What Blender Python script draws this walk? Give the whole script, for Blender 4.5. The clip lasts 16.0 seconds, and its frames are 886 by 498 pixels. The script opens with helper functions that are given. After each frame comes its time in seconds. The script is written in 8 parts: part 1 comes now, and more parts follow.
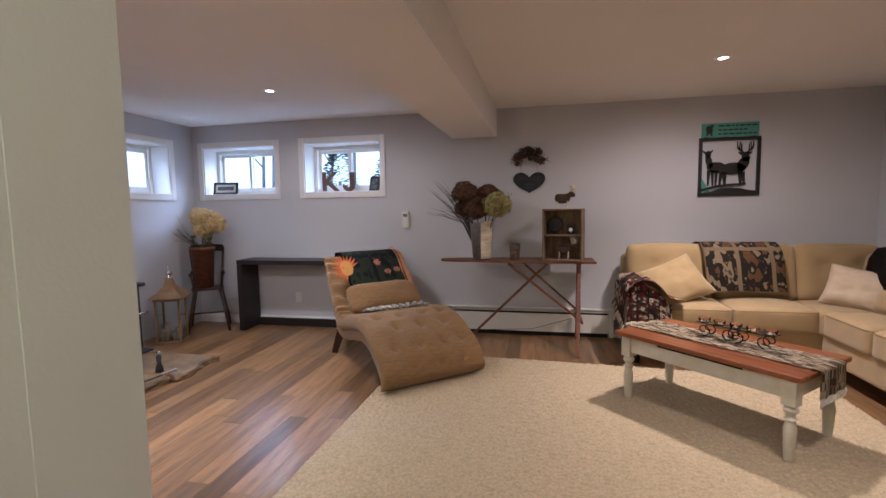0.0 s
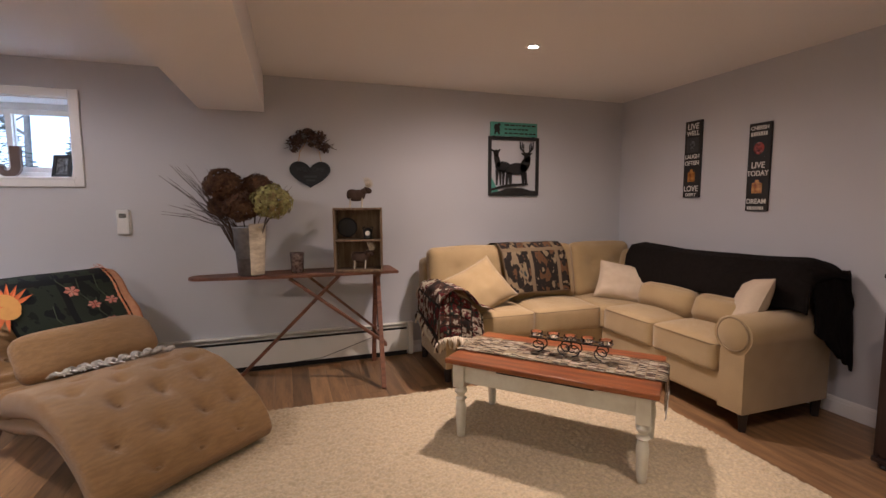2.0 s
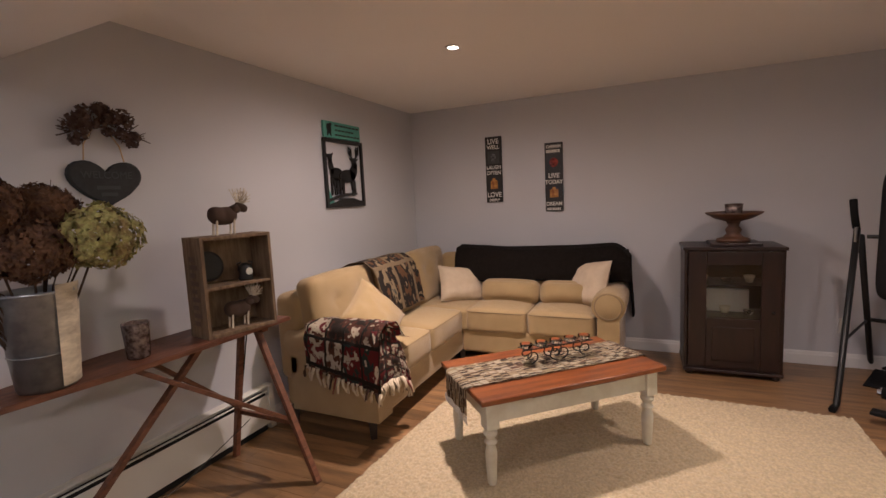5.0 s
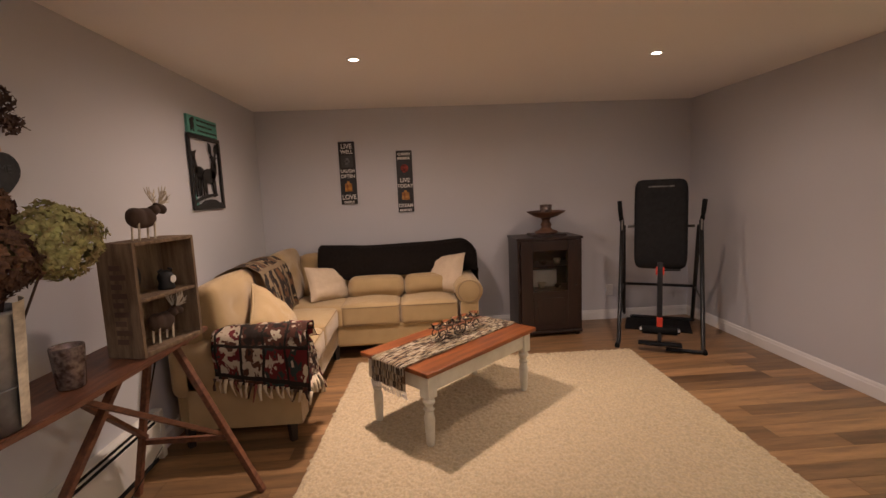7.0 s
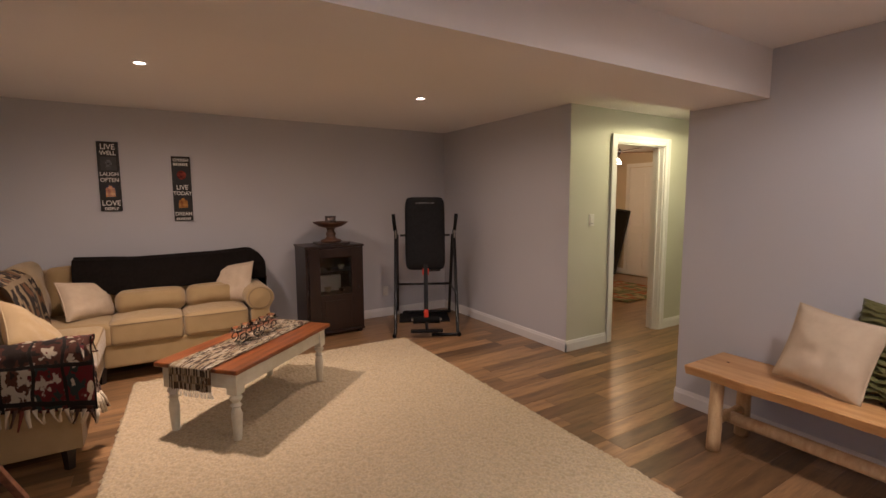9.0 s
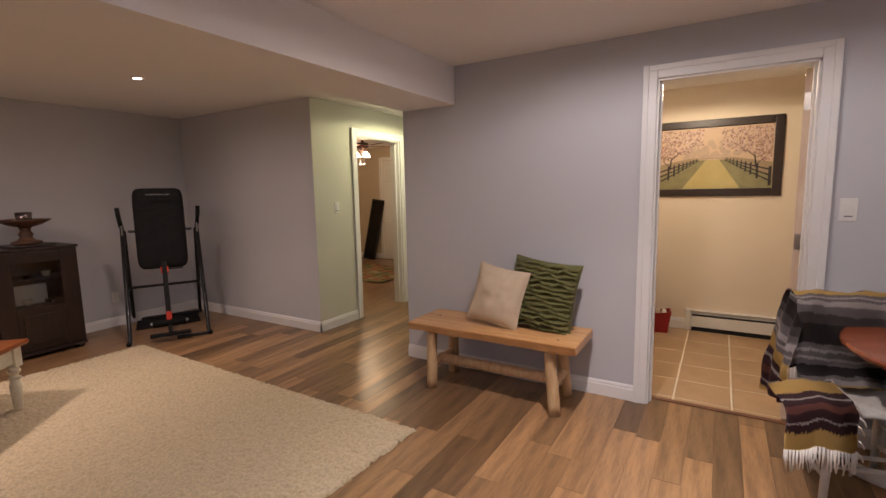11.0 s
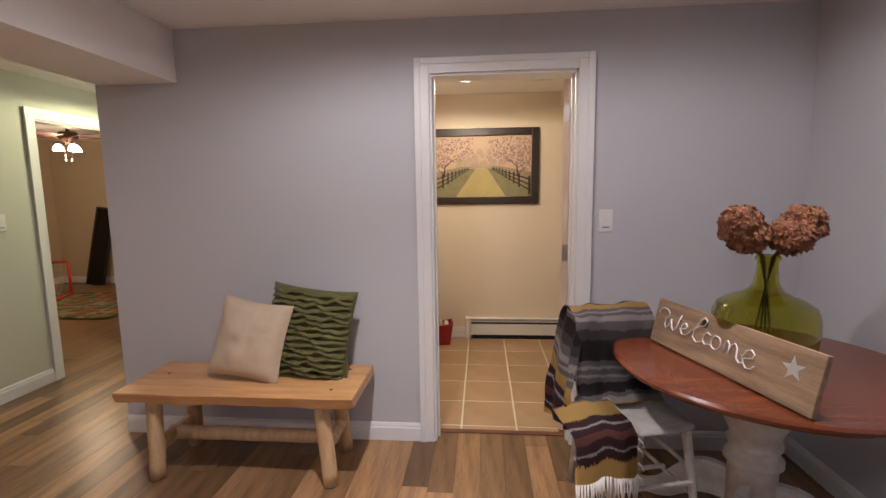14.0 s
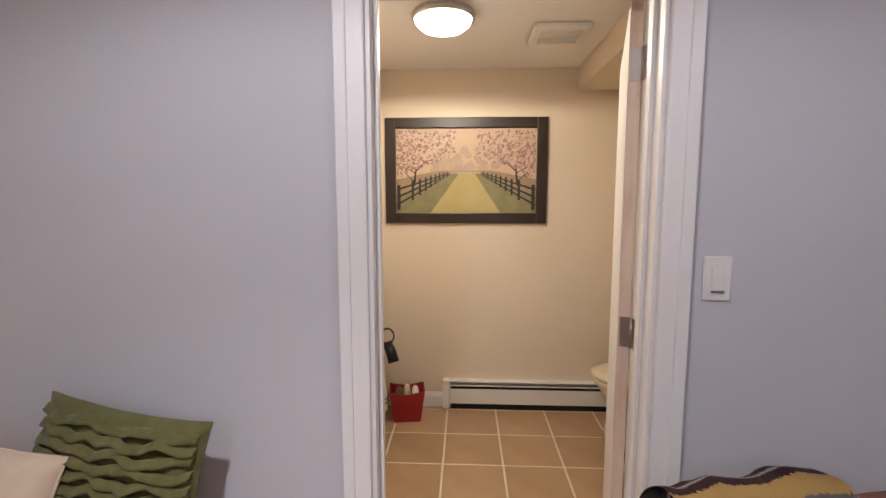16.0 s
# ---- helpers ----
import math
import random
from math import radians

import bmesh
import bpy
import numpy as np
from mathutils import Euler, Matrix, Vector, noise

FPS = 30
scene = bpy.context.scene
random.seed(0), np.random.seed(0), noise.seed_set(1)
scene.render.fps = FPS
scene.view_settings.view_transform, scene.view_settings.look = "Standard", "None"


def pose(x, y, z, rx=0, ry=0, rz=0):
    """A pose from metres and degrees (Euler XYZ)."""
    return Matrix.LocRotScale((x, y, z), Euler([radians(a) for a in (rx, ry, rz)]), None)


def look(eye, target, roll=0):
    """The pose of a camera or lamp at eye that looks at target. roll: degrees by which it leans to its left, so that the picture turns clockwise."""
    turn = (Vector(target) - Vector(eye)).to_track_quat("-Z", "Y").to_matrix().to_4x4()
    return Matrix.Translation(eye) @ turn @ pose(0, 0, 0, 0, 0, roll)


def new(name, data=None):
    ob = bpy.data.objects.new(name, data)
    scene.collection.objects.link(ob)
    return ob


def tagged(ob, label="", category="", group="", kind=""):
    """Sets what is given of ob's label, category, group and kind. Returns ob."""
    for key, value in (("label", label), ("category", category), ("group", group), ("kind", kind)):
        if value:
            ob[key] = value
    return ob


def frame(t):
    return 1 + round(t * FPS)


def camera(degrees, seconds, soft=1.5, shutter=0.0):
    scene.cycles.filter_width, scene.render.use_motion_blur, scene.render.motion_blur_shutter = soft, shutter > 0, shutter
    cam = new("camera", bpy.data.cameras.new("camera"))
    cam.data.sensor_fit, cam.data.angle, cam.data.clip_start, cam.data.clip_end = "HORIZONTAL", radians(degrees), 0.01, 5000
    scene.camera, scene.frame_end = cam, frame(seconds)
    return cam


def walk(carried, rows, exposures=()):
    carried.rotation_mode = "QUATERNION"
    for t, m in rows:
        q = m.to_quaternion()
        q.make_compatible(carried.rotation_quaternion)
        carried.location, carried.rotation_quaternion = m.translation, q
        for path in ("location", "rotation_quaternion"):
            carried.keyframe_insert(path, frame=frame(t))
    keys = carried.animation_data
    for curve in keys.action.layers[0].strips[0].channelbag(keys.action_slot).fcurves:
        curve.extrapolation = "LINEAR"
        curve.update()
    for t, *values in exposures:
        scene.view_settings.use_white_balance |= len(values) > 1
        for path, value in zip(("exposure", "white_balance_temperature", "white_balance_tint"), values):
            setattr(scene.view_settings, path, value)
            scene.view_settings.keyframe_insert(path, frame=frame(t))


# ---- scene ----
cam = camera(87.7, 16.0)
PATH = [
    (0, (0.271, 0.067, 1.297), (-0.139, 2.016, 1.123), -0.9),
    (0.5, (0.181, 0.256, 1.35), (0.006, 2.237, 1.141), -1.3),
    (1, (0.168, 0.482, 1.353), (0.23, 2.469, 1.129), -1.4),
    (1.5, (0.102, 0.696, 1.327), (0.441, 2.655, 1.115), -1.0),
    (2, (-0.024, 0.945, 1.309), (0.614, 2.83, 1.112), -0.3),
    (2.5, (-0.178, 1.23, 1.31), (0.745, 2.994, 1.116), -0.2),
    (3, (-0.353, 1.485, 1.322), (0.816, 3.096, 1.129), -0.4),
    (3.5, (-0.557, 1.746, 1.302), (0.832, 3.174, 1.131), -1.3),
    (4, (-0.742, 2.013, 1.339), (0.817, 3.251, 1.149), -1.9),
    (6.5, (-1.539, 3.134, 1.421), (0.443, 3.276, 1.191), -3.0),
    (7, (-1.583, 3.257, 1.428), (0.399, 3.149, 1.184), -2.4),
    (7.5, (-1.652, 3.344, 1.448), (0.299, 2.985, 1.196), -1.7),
    (8, (-1.766, 3.4, 1.428), (0.128, 2.801, 1.193), -1.4),
    (8.5, (-1.913, 3.474, 1.439), (-0.104, 2.653, 1.213), -0.9),
    (9, (-2.004, 3.554, 1.435), (-0.307, 2.516, 1.222), -0.3),
    (9.5, (-2.098, 3.586, 1.427), (-0.54, 2.35, 1.213), -0.2),
    (10, (-2.227, 3.578, 1.41), (-0.829, 2.165, 1.186), -0.8),
    (12.5, (-2.414, 3.566, 1.363), (-1.928, 1.645, 1.09), -0.8),
    (13, (-2.388, 3.432, 1.384), (-2.026, 1.484, 1.109), -1.1),
    (13.5, (-2.353, 3.222, 1.4), (-2.084, 1.258, 1.133), -1.2),
    (14, (-2.291, 2.958, 1.407), (-2.122, 0.981, 1.16), -0.8),
    (14.5, (-2.258, 2.663, 1.425), (-2.164, 0.679, 1.197), 0.1),
    (15, (-2.252, 2.344, 1.442), (-2.18, 0.357, 1.229), 0.8),
    (15.5, (-2.249, 2.015, 1.473), (-2.181, 0.028, 1.253), 0.3),
    (16, (-2.278, 1.714, 1.453), (-2.183, -0.271, 1.233), -0.0),
]
walk(cam, [(t, look(eye, target, roll)) for t, eye, target, roll in PATH], [(0, 0.95, 5100, 15), (0.5, 0.80, 5450, 18), (2, 0.92, 5450, 18), (3.5, 0.98, 5300, 17), (4.2, 0.98, 5350, 17), (6.5, 0.88, 5950, 20), (8, 0.82, 6150, 20), (9.5, 0.72, 5750, 19), (13, 0.74, 5600, 17), (14, 0.78, 5400, 16), (16, 0.90, 5150, 15)])

# ---- world, lamps, exposure ----
world = bpy.data.worlds.new("overcast")
scene.world = world
world.use_nodes = True
wn = world.node_tree.nodes
sky = wn.new("ShaderNodeTexSky")
sky.sky_type = "NISHITA"
sky.sun_disc = False
sky.sun_elevation = radians(35)
sky.sun_rotation = radians(200)
sky.air_density, sky.dust_density = 1.0, 1.0
world.node_tree.links.new(sky.outputs[0], wn["Background"].inputs["Color"])
wn["Background"].inputs["Strength"].default_value = 0.15
scene.view_settings.exposure = 0.0

sun = new("sun", bpy.data.lights.new("sun", "SUN"))
sun.data.energy, sun.data.angle, sun.data.color = 0.8, radians(20), (1, 0.97, 0.92)
sun.matrix_world = look((0, 0, 10), (3, 6, 0))


def spot(x, y, z, watts, color, degrees=120, blend=0.6, radius=0.04):
    ob = new("spot_lamp", bpy.data.lights.new("spot_lamp", "SPOT"))
    ob.data.energy, ob.data.color = watts, color
    ob.data.spot_size, ob.data.spot_blend, ob.data.shadow_soft_size = radians(degrees), blend, radius
    ob.matrix_world = look((x, y, z), (x, y + 0.001, 0))
    return ob


def bulb(x, y, z, watts, color, radius=0.08):
    ob = new("bulb_lamp", bpy.data.lights.new("bulb_lamp", "POINT"))
    ob.data.energy, ob.data.color, ob.data.shadow_soft_size = watts, color, radius
    ob.location = (x, y, z)
    return ob


def window_light(x, y, z, w, h, tx, ty, tz, watts):
    ob = new("sky_light", bpy.data.lights.new("sky_light", "AREA"))
    ob.data.shape, ob.data.size, ob.data.size_y = "RECTANGLE", w, h
    ob.data.energy, ob.data.color = watts, (0.74, 0.86, 1.0)
    ob.matrix_world = look((x, y, z), (tx, ty, tz))
    return ob


WARM, WARM_WHITE = (1.0, 0.76, 0.56), (1.0, 0.84, 0.68)
NORTH, EAST, BATH, EDGE, HALL, BAY = 4.80, 3.165, 0.50, -0.174, 1.00, 0.365
WEST_N, WEST_S = -3.69, -3.90
CEIL, BEAM = 2.285, 2.01
# The last two pots are unseen, added to brighten the southwest part.
POTS = [(1.482, 3.605, 66), (1.508, 1.621, 26), (-1.90, 3.58, 32), (-1.90, 1.62, 46), (-3.20, 1.62, 18)]
for px, py, watts in POTS:
    tint = WARM if px > 0 else WARM_WHITE
    spot(px, py, CEIL - 0.015, watts * 1.5, tint, 100, 1.0)
    # Wide weak second spot, an added fill for the upper walls.
    spot(px, py, CEIL - 0.015, watts * (0.58 if px > 0 else 0.66), tint, 176, 0.70 if px > 0 else 0.40)
window_light(-1.84, NORTH + 1.0, 2.52, 0.95, 0.60, -1.84, NORTH - 1.2, 1.3, 24)
window_light(-3.09, NORTH + 1.0, 2.52, 0.95, 0.60, -3.09, NORTH - 1.2, 1.3, 24)
window_light(WEST_N - 1.0, 4.03, 2.52, 0.90, 0.60, WEST_N + 1.2, 4.03, 1.3, 18)
spot(-2.175, -0.46, CEIL - 0.11, 32, (1.0, 0.77, 0.46), 178, 0.15, 0.10)
spot(0.40, -0.72, CEIL - 0.09, 32, (1.0, 0.87, 0.44), 178, 0.15, 0.10)
bulb(2.65, -2.3, 1.86, 20, (1.0, 0.66, 0.32))

# ---- mesh tools ----
def part(name, bm, material, parent=None, label="", smooth=False):
    me = bpy.data.meshes.new(name)
    if smooth:
        for f in bm.faces:
            f.smooth = True
    bm.normal_update()
    bm.to_mesh(me)
    bm.free()
    for m in material if isinstance(material, (list, tuple)) else [material]:
        me.materials.append(m)
    ob = new(name, me)
    if parent is not None:
        ob.parent = parent
    if label:
        ob["label"] = label
    return ob


def thing(name, x, y, z, turn, label, category, group="", kind=""):
    ob = new(name)
    ob.matrix_world = pose(x, y, z, 0, 0, turn)
    return tagged(ob, label, category, group, kind)


def box(x0, x1, y0, y1, z0, z1, bevel=0.0, segments=2, bm=None):
    out = bm or bmesh.new()
    m = Matrix.LocRotScale(((x0 + x1) / 2, (y0 + y1) / 2, (z0 + z1) / 2), None, (abs(x1 - x0), abs(y1 - y0), abs(z1 - z0)))
    vs = bmesh.ops.create_cube(out, size=1, matrix=m)["verts"]
    if bevel:
        es = list({e for v in vs for e in v.link_edges})
        bmesh.ops.bevel(out, geom=es, offset=bevel, segments=segments, affect="EDGES", profile=0.5)
    return out


def shift(bm, m):
    bmesh.ops.transform(bm, matrix=m, verts=bm.verts)
    return bm


def lathe(profile, steps=24, bm=None, at=(0, 0, 0)):
    """A turned shape round z from (radius, height) pairs."""
    out = bm or bmesh.new()
    rings = []
    for r, h in profile:
        rings.append([out.verts.new((at[0] + r * math.cos(2 * math.pi * i / steps), at[1] + r * math.sin(2 * math.pi * i / steps), at[2] + h)) for i in range(steps)])
    for a, b in zip(rings, rings[1:]):
        for i in range(steps):
            j = (i + 1) % steps
            out.faces.new((a[i], a[j], b[j], b[i]))
    if profile[0][0] > 1e-5:
        out.faces.new(list(reversed(rings[0])))
    if profile[-1][0] > 1e-5:
        out.faces.new(rings[-1])
    return out


def tube(points, radius, sides=8, bm=None, taper=None, flat=1.0):
    """A round bar along points; radius may end at taper."""
    out = bm or bmesh.new()
    pts = [Vector(p) for p in points]
    rings = []
    up = Vector((0, 0, 1))
    for i, p in enumerate(pts):
        d = (pts[min(i + 1, len(pts) - 1)] - pts[max(i - 1, 0)]).normalized()
        a = d.cross(up)
        if a.length < 0.15:
            a = d.cross(Vector((0.3, 1, 0)))
        a.normalize()
        b = a.cross(d).normalized()
        r = radius if taper is None else radius + (taper - radius) * i / max(1, len(pts) - 1)
        rings.append([out.verts.new(p + a * r * math.cos(2 * math.pi * k / sides) + b * r * flat * math.sin(2 * math.pi * k / sides)) for k in range(sides)])
    for q, w in zip(rings, rings[1:]):
        for k in range(sides):
            j = (k + 1) % sides
            out.faces.new((q[k], q[j], w[j], w[k]))
    out.faces.new(list(reversed(rings[0])))
    out.faces.new(rings[-1])
    return out


def surface(fn, nu, nv, bm=None, closed_u=False):
    """A grid of faces over fn(u, v), u and v from 0 to 1."""
    out = bm or bmesh.new()
    cols = nu if closed_u else nu + 1
    g = [[out.verts.new(fn(i / nu, j / nv)) for j in range(nv + 1)] for i in range(cols)]
    for i in range(nu):
        k = (i + 1) % cols
        for j in range(nv):
            out.faces.new((g[i][j], g[k][j], g[k][j + 1], g[i][j + 1]))
    return out


def puff(w, d, h, n=14, power=3.2, crown=0.0, seed=0, crease=0.006, bm=None, edge=0.75):
    """A stuffed cushion of width w (x), depth d (y), thickness h (z) round the origin; crown bulges its faces."""
    def fn(u, v):
        a, b = 2 * math.pi * u, math.pi * (v - 0.5)
        def pw(c, e):
            return math.copysign(abs(c) ** e, c)
        e = 2 / power
        x, y, z = pw(math.cos(b), edge) * pw(math.cos(a), e), pw(math.cos(b), edge) * pw(math.sin(a), e), pw(math.sin(b), 0.8)
        k = 1 + crown * (1 - min(1, x * x)) * (1 - min(1, y * y))
        p = Vector((x * w / 2, y * d / 2, z * h / 2 * k))
        q = noise.noise(p * 7 + Vector((seed, 3.1 * seed, 0)))
        return p + Vector((0, 0, crease * q)) + p.normalized() * crease * 0.6 * noise.noise(p * 13 + Vector((0, seed, 5)))
    out = surface(fn, n * 4, n, bm, closed_u=True)
    bmesh.ops.remove_doubles(out, verts=out.verts, dist=1e-5)
    return out


def soft_box(w, d, h, r=0.04, crown=0.02, seed=0, cuts=11, crease=0.004):
    """An upholstered block with rounded edges, a crowned top and slight wrinkles, round the origin."""
    bm = bmesh.new()
    bmesh.ops.create_cube(bm, size=1)
    bmesh.ops.subdivide_edges(bm, edges=bm.edges, cuts=cuts, use_grid_fill=True)
    half = Vector((w / 2, d / 2, h / 2))
    r = min(r, h / 2 - 0.002)
    for v in bm.verts:
        u = Vector([math.copysign(min(1.0, abs(c * 2)) ** 0.75, c) for c in v.co])
        p = Vector((u.x * half.x, u.y * half.y, u.z * half.z))
        q = Vector([max(-a + r, min(a - r, c)) for c, a in zip(p, half)])
        e = p - q
        p = q + e.normalized() * r if e.length > 1e-6 else p
        k = (1 - u.x * u.x) * (1 - u.y * u.y)
        p.z += crown * k * (1 if u.z > 0 else -0.3) * abs(u.z)
        p.y += 0.35 * crown * (1 - u.x * u.x) * (1 - u.z * u.z) * u.y
        n = noise.noise(p * 6 + Vector((seed * 3.1, seed, 0)))
        v.co = p + Vector((0.5, 0.5, 1.0)) * crease * n
    return bm


def pillow_shape(w, h, t, seed=0, n=20):
    """A stuffed square pillow with thin edges and pointed corners, in the xy plane."""
    bm = bmesh.new()
    for s in (1, -1):
        def fn(a, b, s=s):
            u, v = a * 2 - 1, b * 2 - 1
            f = max(0.0, (1 - u ** 4) * (1 - v ** 4)) ** 0.5 * (1 - 0.18 * (u * u + v * v))
            x, y = u * w / 2 * (1 - 0.07 * (1 - v * v)), v * h / 2 * (1 - 0.07 * (1 - u * u))
            q = noise.noise(Vector((u * 2.2, v * 2.2, seed))) * 0.012 + noise.noise(Vector((u * 6, v * 6, seed + 4))) * 0.005
            return (x, y, s * (0.003 + t / 2 * f) + q * (f + 0.3))
        surface(fn, n, n, bm)
    bmesh.ops.remove_doubles(bm, verts=bm.verts, dist=0.0001)
    bmesh.ops.bridge_loops(bm, edges=[e for e in bm.edges if e.is_boundary])
    bmesh.ops.recalc_face_normals(bm, faces=bm.faces)
    return bm


def sheet(fn, nu, nv, thick=0.006):
    """A cloth of some thickness over fn(u, v)."""
    bm = surface(fn, nu, nv)
    bmesh.ops.recalc_face_normals(bm, faces=bm.faces)
    bmesh.ops.solidify(bm, geom=bm.faces, thickness=thick)
    return bm


# ---- materials ----
def material(name, color, rough=0.6, metal=0.0, second=None, scale=6.0, amount=0.5, bump=0.0, bump_scale=60.0, stretch=(1, 1, 1), spread=0.0, sheen=0.0, coat=0.0, spec=0.5):
    """A surface of two mixed colours with stains at one scale and grain and relief at a finer one."""
    m = bpy.data.materials.new(name)
    m.use_nodes = True
    t, ns = m.node_tree, m.node_tree.nodes
    bs = ns["Principled BSDF"]
    co = ns.new("ShaderNodeTexCoord")
    mp = ns.new("ShaderNodeMapping")
    mp.inputs["Scale"].default_value = stretch
    t.links.new(co.outputs["Object"], mp.inputs["Vector"])
    second = second or tuple(c * 0.82 for c in color)
    n1, n2 = ns.new("ShaderNodeTexNoise"), ns.new("ShaderNodeTexNoise")
    n1.inputs["Scale"].default_value, n1.inputs["Detail"].default_value = scale, 6
    n2.inputs["Scale"].default_value, n2.inputs["Detail"].default_value = bump_scale, 4
    for n in (n1, n2):
        t.links.new(mp.outputs[0], n.inputs["Vector"])
    ramp = ns.new("ShaderNodeMapRange")
    ramp.inputs["From Min"].default_value, ramp.inputs["From Max"].default_value = 0.35, 0.65
    ramp.inputs["To Max"].default_value = amount
    add = ns.new("ShaderNodeMath")
    add.operation = "MULTIPLY_ADD"
    add.inputs[1].default_value = 0.35
    t.links.new(n2.outputs["Fac"], add.inputs[0])
    off = ns.new("ShaderNodeMath")
    off.operation = "SUBTRACT"
    off.inputs[1].default_value = 0.175
    t.links.new(n1.outputs["Fac"], off.inputs[0])
    t.links.new(off.outputs[0], add.inputs[2])
    t.links.new(add.outputs[0], ramp.inputs["Value"])
    mix = ns.new("ShaderNodeMix")
    mix.data_type = "RGBA"
    mix.inputs[6].default_value, mix.inputs[7].default_value = (*color, 1), (*second, 1)
    t.links.new(ramp.outputs[0], mix.inputs[0])
    result = mix.outputs[2]
    if spread:
        info = ns.new("ShaderNodeObjectInfo")
        rng = ns.new("ShaderNodeMapRange")
        rng.inputs["To Min"].default_value, rng.inputs["To Max"].default_value = 1 - spread, 1 + spread
        t.links.new(info.outputs["Random"], rng.inputs["Value"])
        hsv = ns.new("ShaderNodeHueSaturation")
        t.links.new(rng.outputs[0], hsv.inputs["Value"])
        t.links.new(result, hsv.inputs["Color"])
        result = hsv.outputs["Color"]
    t.links.new(result, bs.inputs["Base Color"])
    bs.inputs["Roughness"].default_value, bs.inputs["Metallic"].default_value = rough, metal
    bs.inputs["Sheen Weight"].default_value = sheen
    bs.inputs["Coat Weight"].default_value = coat
    bs.inputs["Specular IOR Level"].default_value = spec
    if bump:
        bn = ns.new("ShaderNodeBump")
        bn.inputs["Strength"].default_value, bn.inputs["Distance"].default_value = min(1.0, bump), 0.004
        t.links.new(n2.outputs["Fac"], bn.inputs["Height"])
        t.links.new(bn.outputs[0], bs.inputs["Normal"])
    return m


def glow(name, color, strength):
    m = bpy.data.materials.new(name)
    m.use_nodes = True
    bs = m.node_tree.nodes["Principled BSDF"]
    bs.inputs["Base Color"].default_value = (*color, 1)
    bs.inputs["Emission Color"].default_value = (*color, 1)
    bs.inputs["Emission Strength"].default_value = strength
    return m


def glass(name, color=(1, 1, 1), rough=0.0, ior=1.45):
    m = bpy.data.materials.new(name)
    m.use_nodes = True
    bs = m.node_tree.nodes["Principled BSDF"]
    bs.inputs["Base Color"].default_value = (*color, 1)
    bs.inputs["Transmission Weight"].default_value = 1
    bs.inputs["Roughness"].default_value, bs.inputs["IOR"].default_value = rough, ior
    return m


WALL = material("grey_wall_paint", (0.565, 0.565, 0.595), 0.7, second=(0.535, 0.535, 0.565), scale=1.2, bump=0.12, bump_scale=180)
HALL_PAINT = material("hall_wall_paint", (0.60, 0.60, 0.50), 0.65, second=(0.57, 0.57, 0.47), scale=1.2, bump=0.12, bump_scale=180)
BATH_PAINT = material("cream_wall_paint", (0.74, 0.64, 0.50), 0.6, second=(0.71, 0.61, 0.47), scale=1.2, bump=0.12, bump_scale=180)
DEN_PAINT = material("tan_wall_paint", (0.62, 0.52, 0.38), 0.65, scale=1.2, bump=0.12, bump_scale=180)
CEILING_PAINT = material("ceiling_paint", (0.87, 0.84, 0.82), 0.8, second=(0.84, 0.81, 0.79), scale=1.0, bump=0.2, bump_scale=220)
TRIM = material("white_trim_paint", (0.80, 0.79, 0.78), 0.4, second=(0.75, 0.74, 0.73), scale=3, bump=0.05)
PLANK = material("laminate_plank", (0.30, 0.17, 0.075), 0.30, second=(0.115, 0.064, 0.032), scale=3.2, amount=0.75, bump=0.10, bump_scale=22, stretch=(7, 0.7, 7), spread=0.5)
JOINT = material("dark_joint", (0.05, 0.035, 0.025), 0.8)
TILE = material("bathroom_tile", (0.42, 0.28, 0.15), 0.35, second=(0.32, 0.205, 0.105), scale=5, bump=0.1, spread=0.06)
GROUT = material("grout", (0.72, 0.64, 0.50), 0.9)
SOFA = material("beige_chenille", (0.36, 0.25, 0.115), 0.9, second=(0.285, 0.195, 0.085), scale=9, bump=0.5, bump_scale=420, sheen=0.3)
CHAISE = material("tan_corduroy", (0.29, 0.165, 0.060), 0.9, second=(0.18, 0.10, 0.038), scale=16, amount=0.55, bump=1.0, bump_scale=75, sheen=0.2, stretch=(1, 5, 5))
PILLOW = material("oatmeal_linen", (0.56, 0.45, 0.32), 0.9, second=(0.48, 0.38, 0.27), scale=20, bump=0.5, bump_scale=500)
GREEN = material("olive_velvet", (0.085, 0.080, 0.016), 0.85, second=(0.15, 0.14, 0.045), scale=30, bump=0.5, bump_scale=300, sheen=0.12)
BLACK_CLOTH = material("black_plush", (0.010, 0.008, 0.007), 0.95, second=(0.018, 0.014, 0.012), scale=40, bump=0.7, bump_scale=500, spec=0.08)
DARK_LEG = material("dark_stained_leg", (0.018, 0.011, 0.008), 0.5)
CHERRY = material("cherry_tabletop", (0.27, 0.082, 0.018), 0.32, second=(0.12, 0.032, 0.009), scale=3, amount=0.9, bump=0.08, bump_scale=30, stretch=(1, 9, 4), coat=0.08)
CREAM_WOOD = material("distressed_cream_paint", (0.66, 0.62, 0.50), 0.5, second=(0.52, 0.46, 0.35), scale=11, amount=0.5, bump=0.15, bump_scale=50)
WHITE_WOOD = material("chipped_white_paint", (0.66, 0.64, 0.60), 0.5, second=(0.34, 0.29, 0.24), scale=13, amount=0.45, bump=0.25, bump_scale=45)
MAHOGANY = material("red_brown_top", (0.175, 0.046, 0.016), 0.27, second=(0.085, 0.022, 0.009), scale=4, amount=0.6, bump=0.06, bump_scale=30, stretch=(1, 8, 4), coat=0.3)
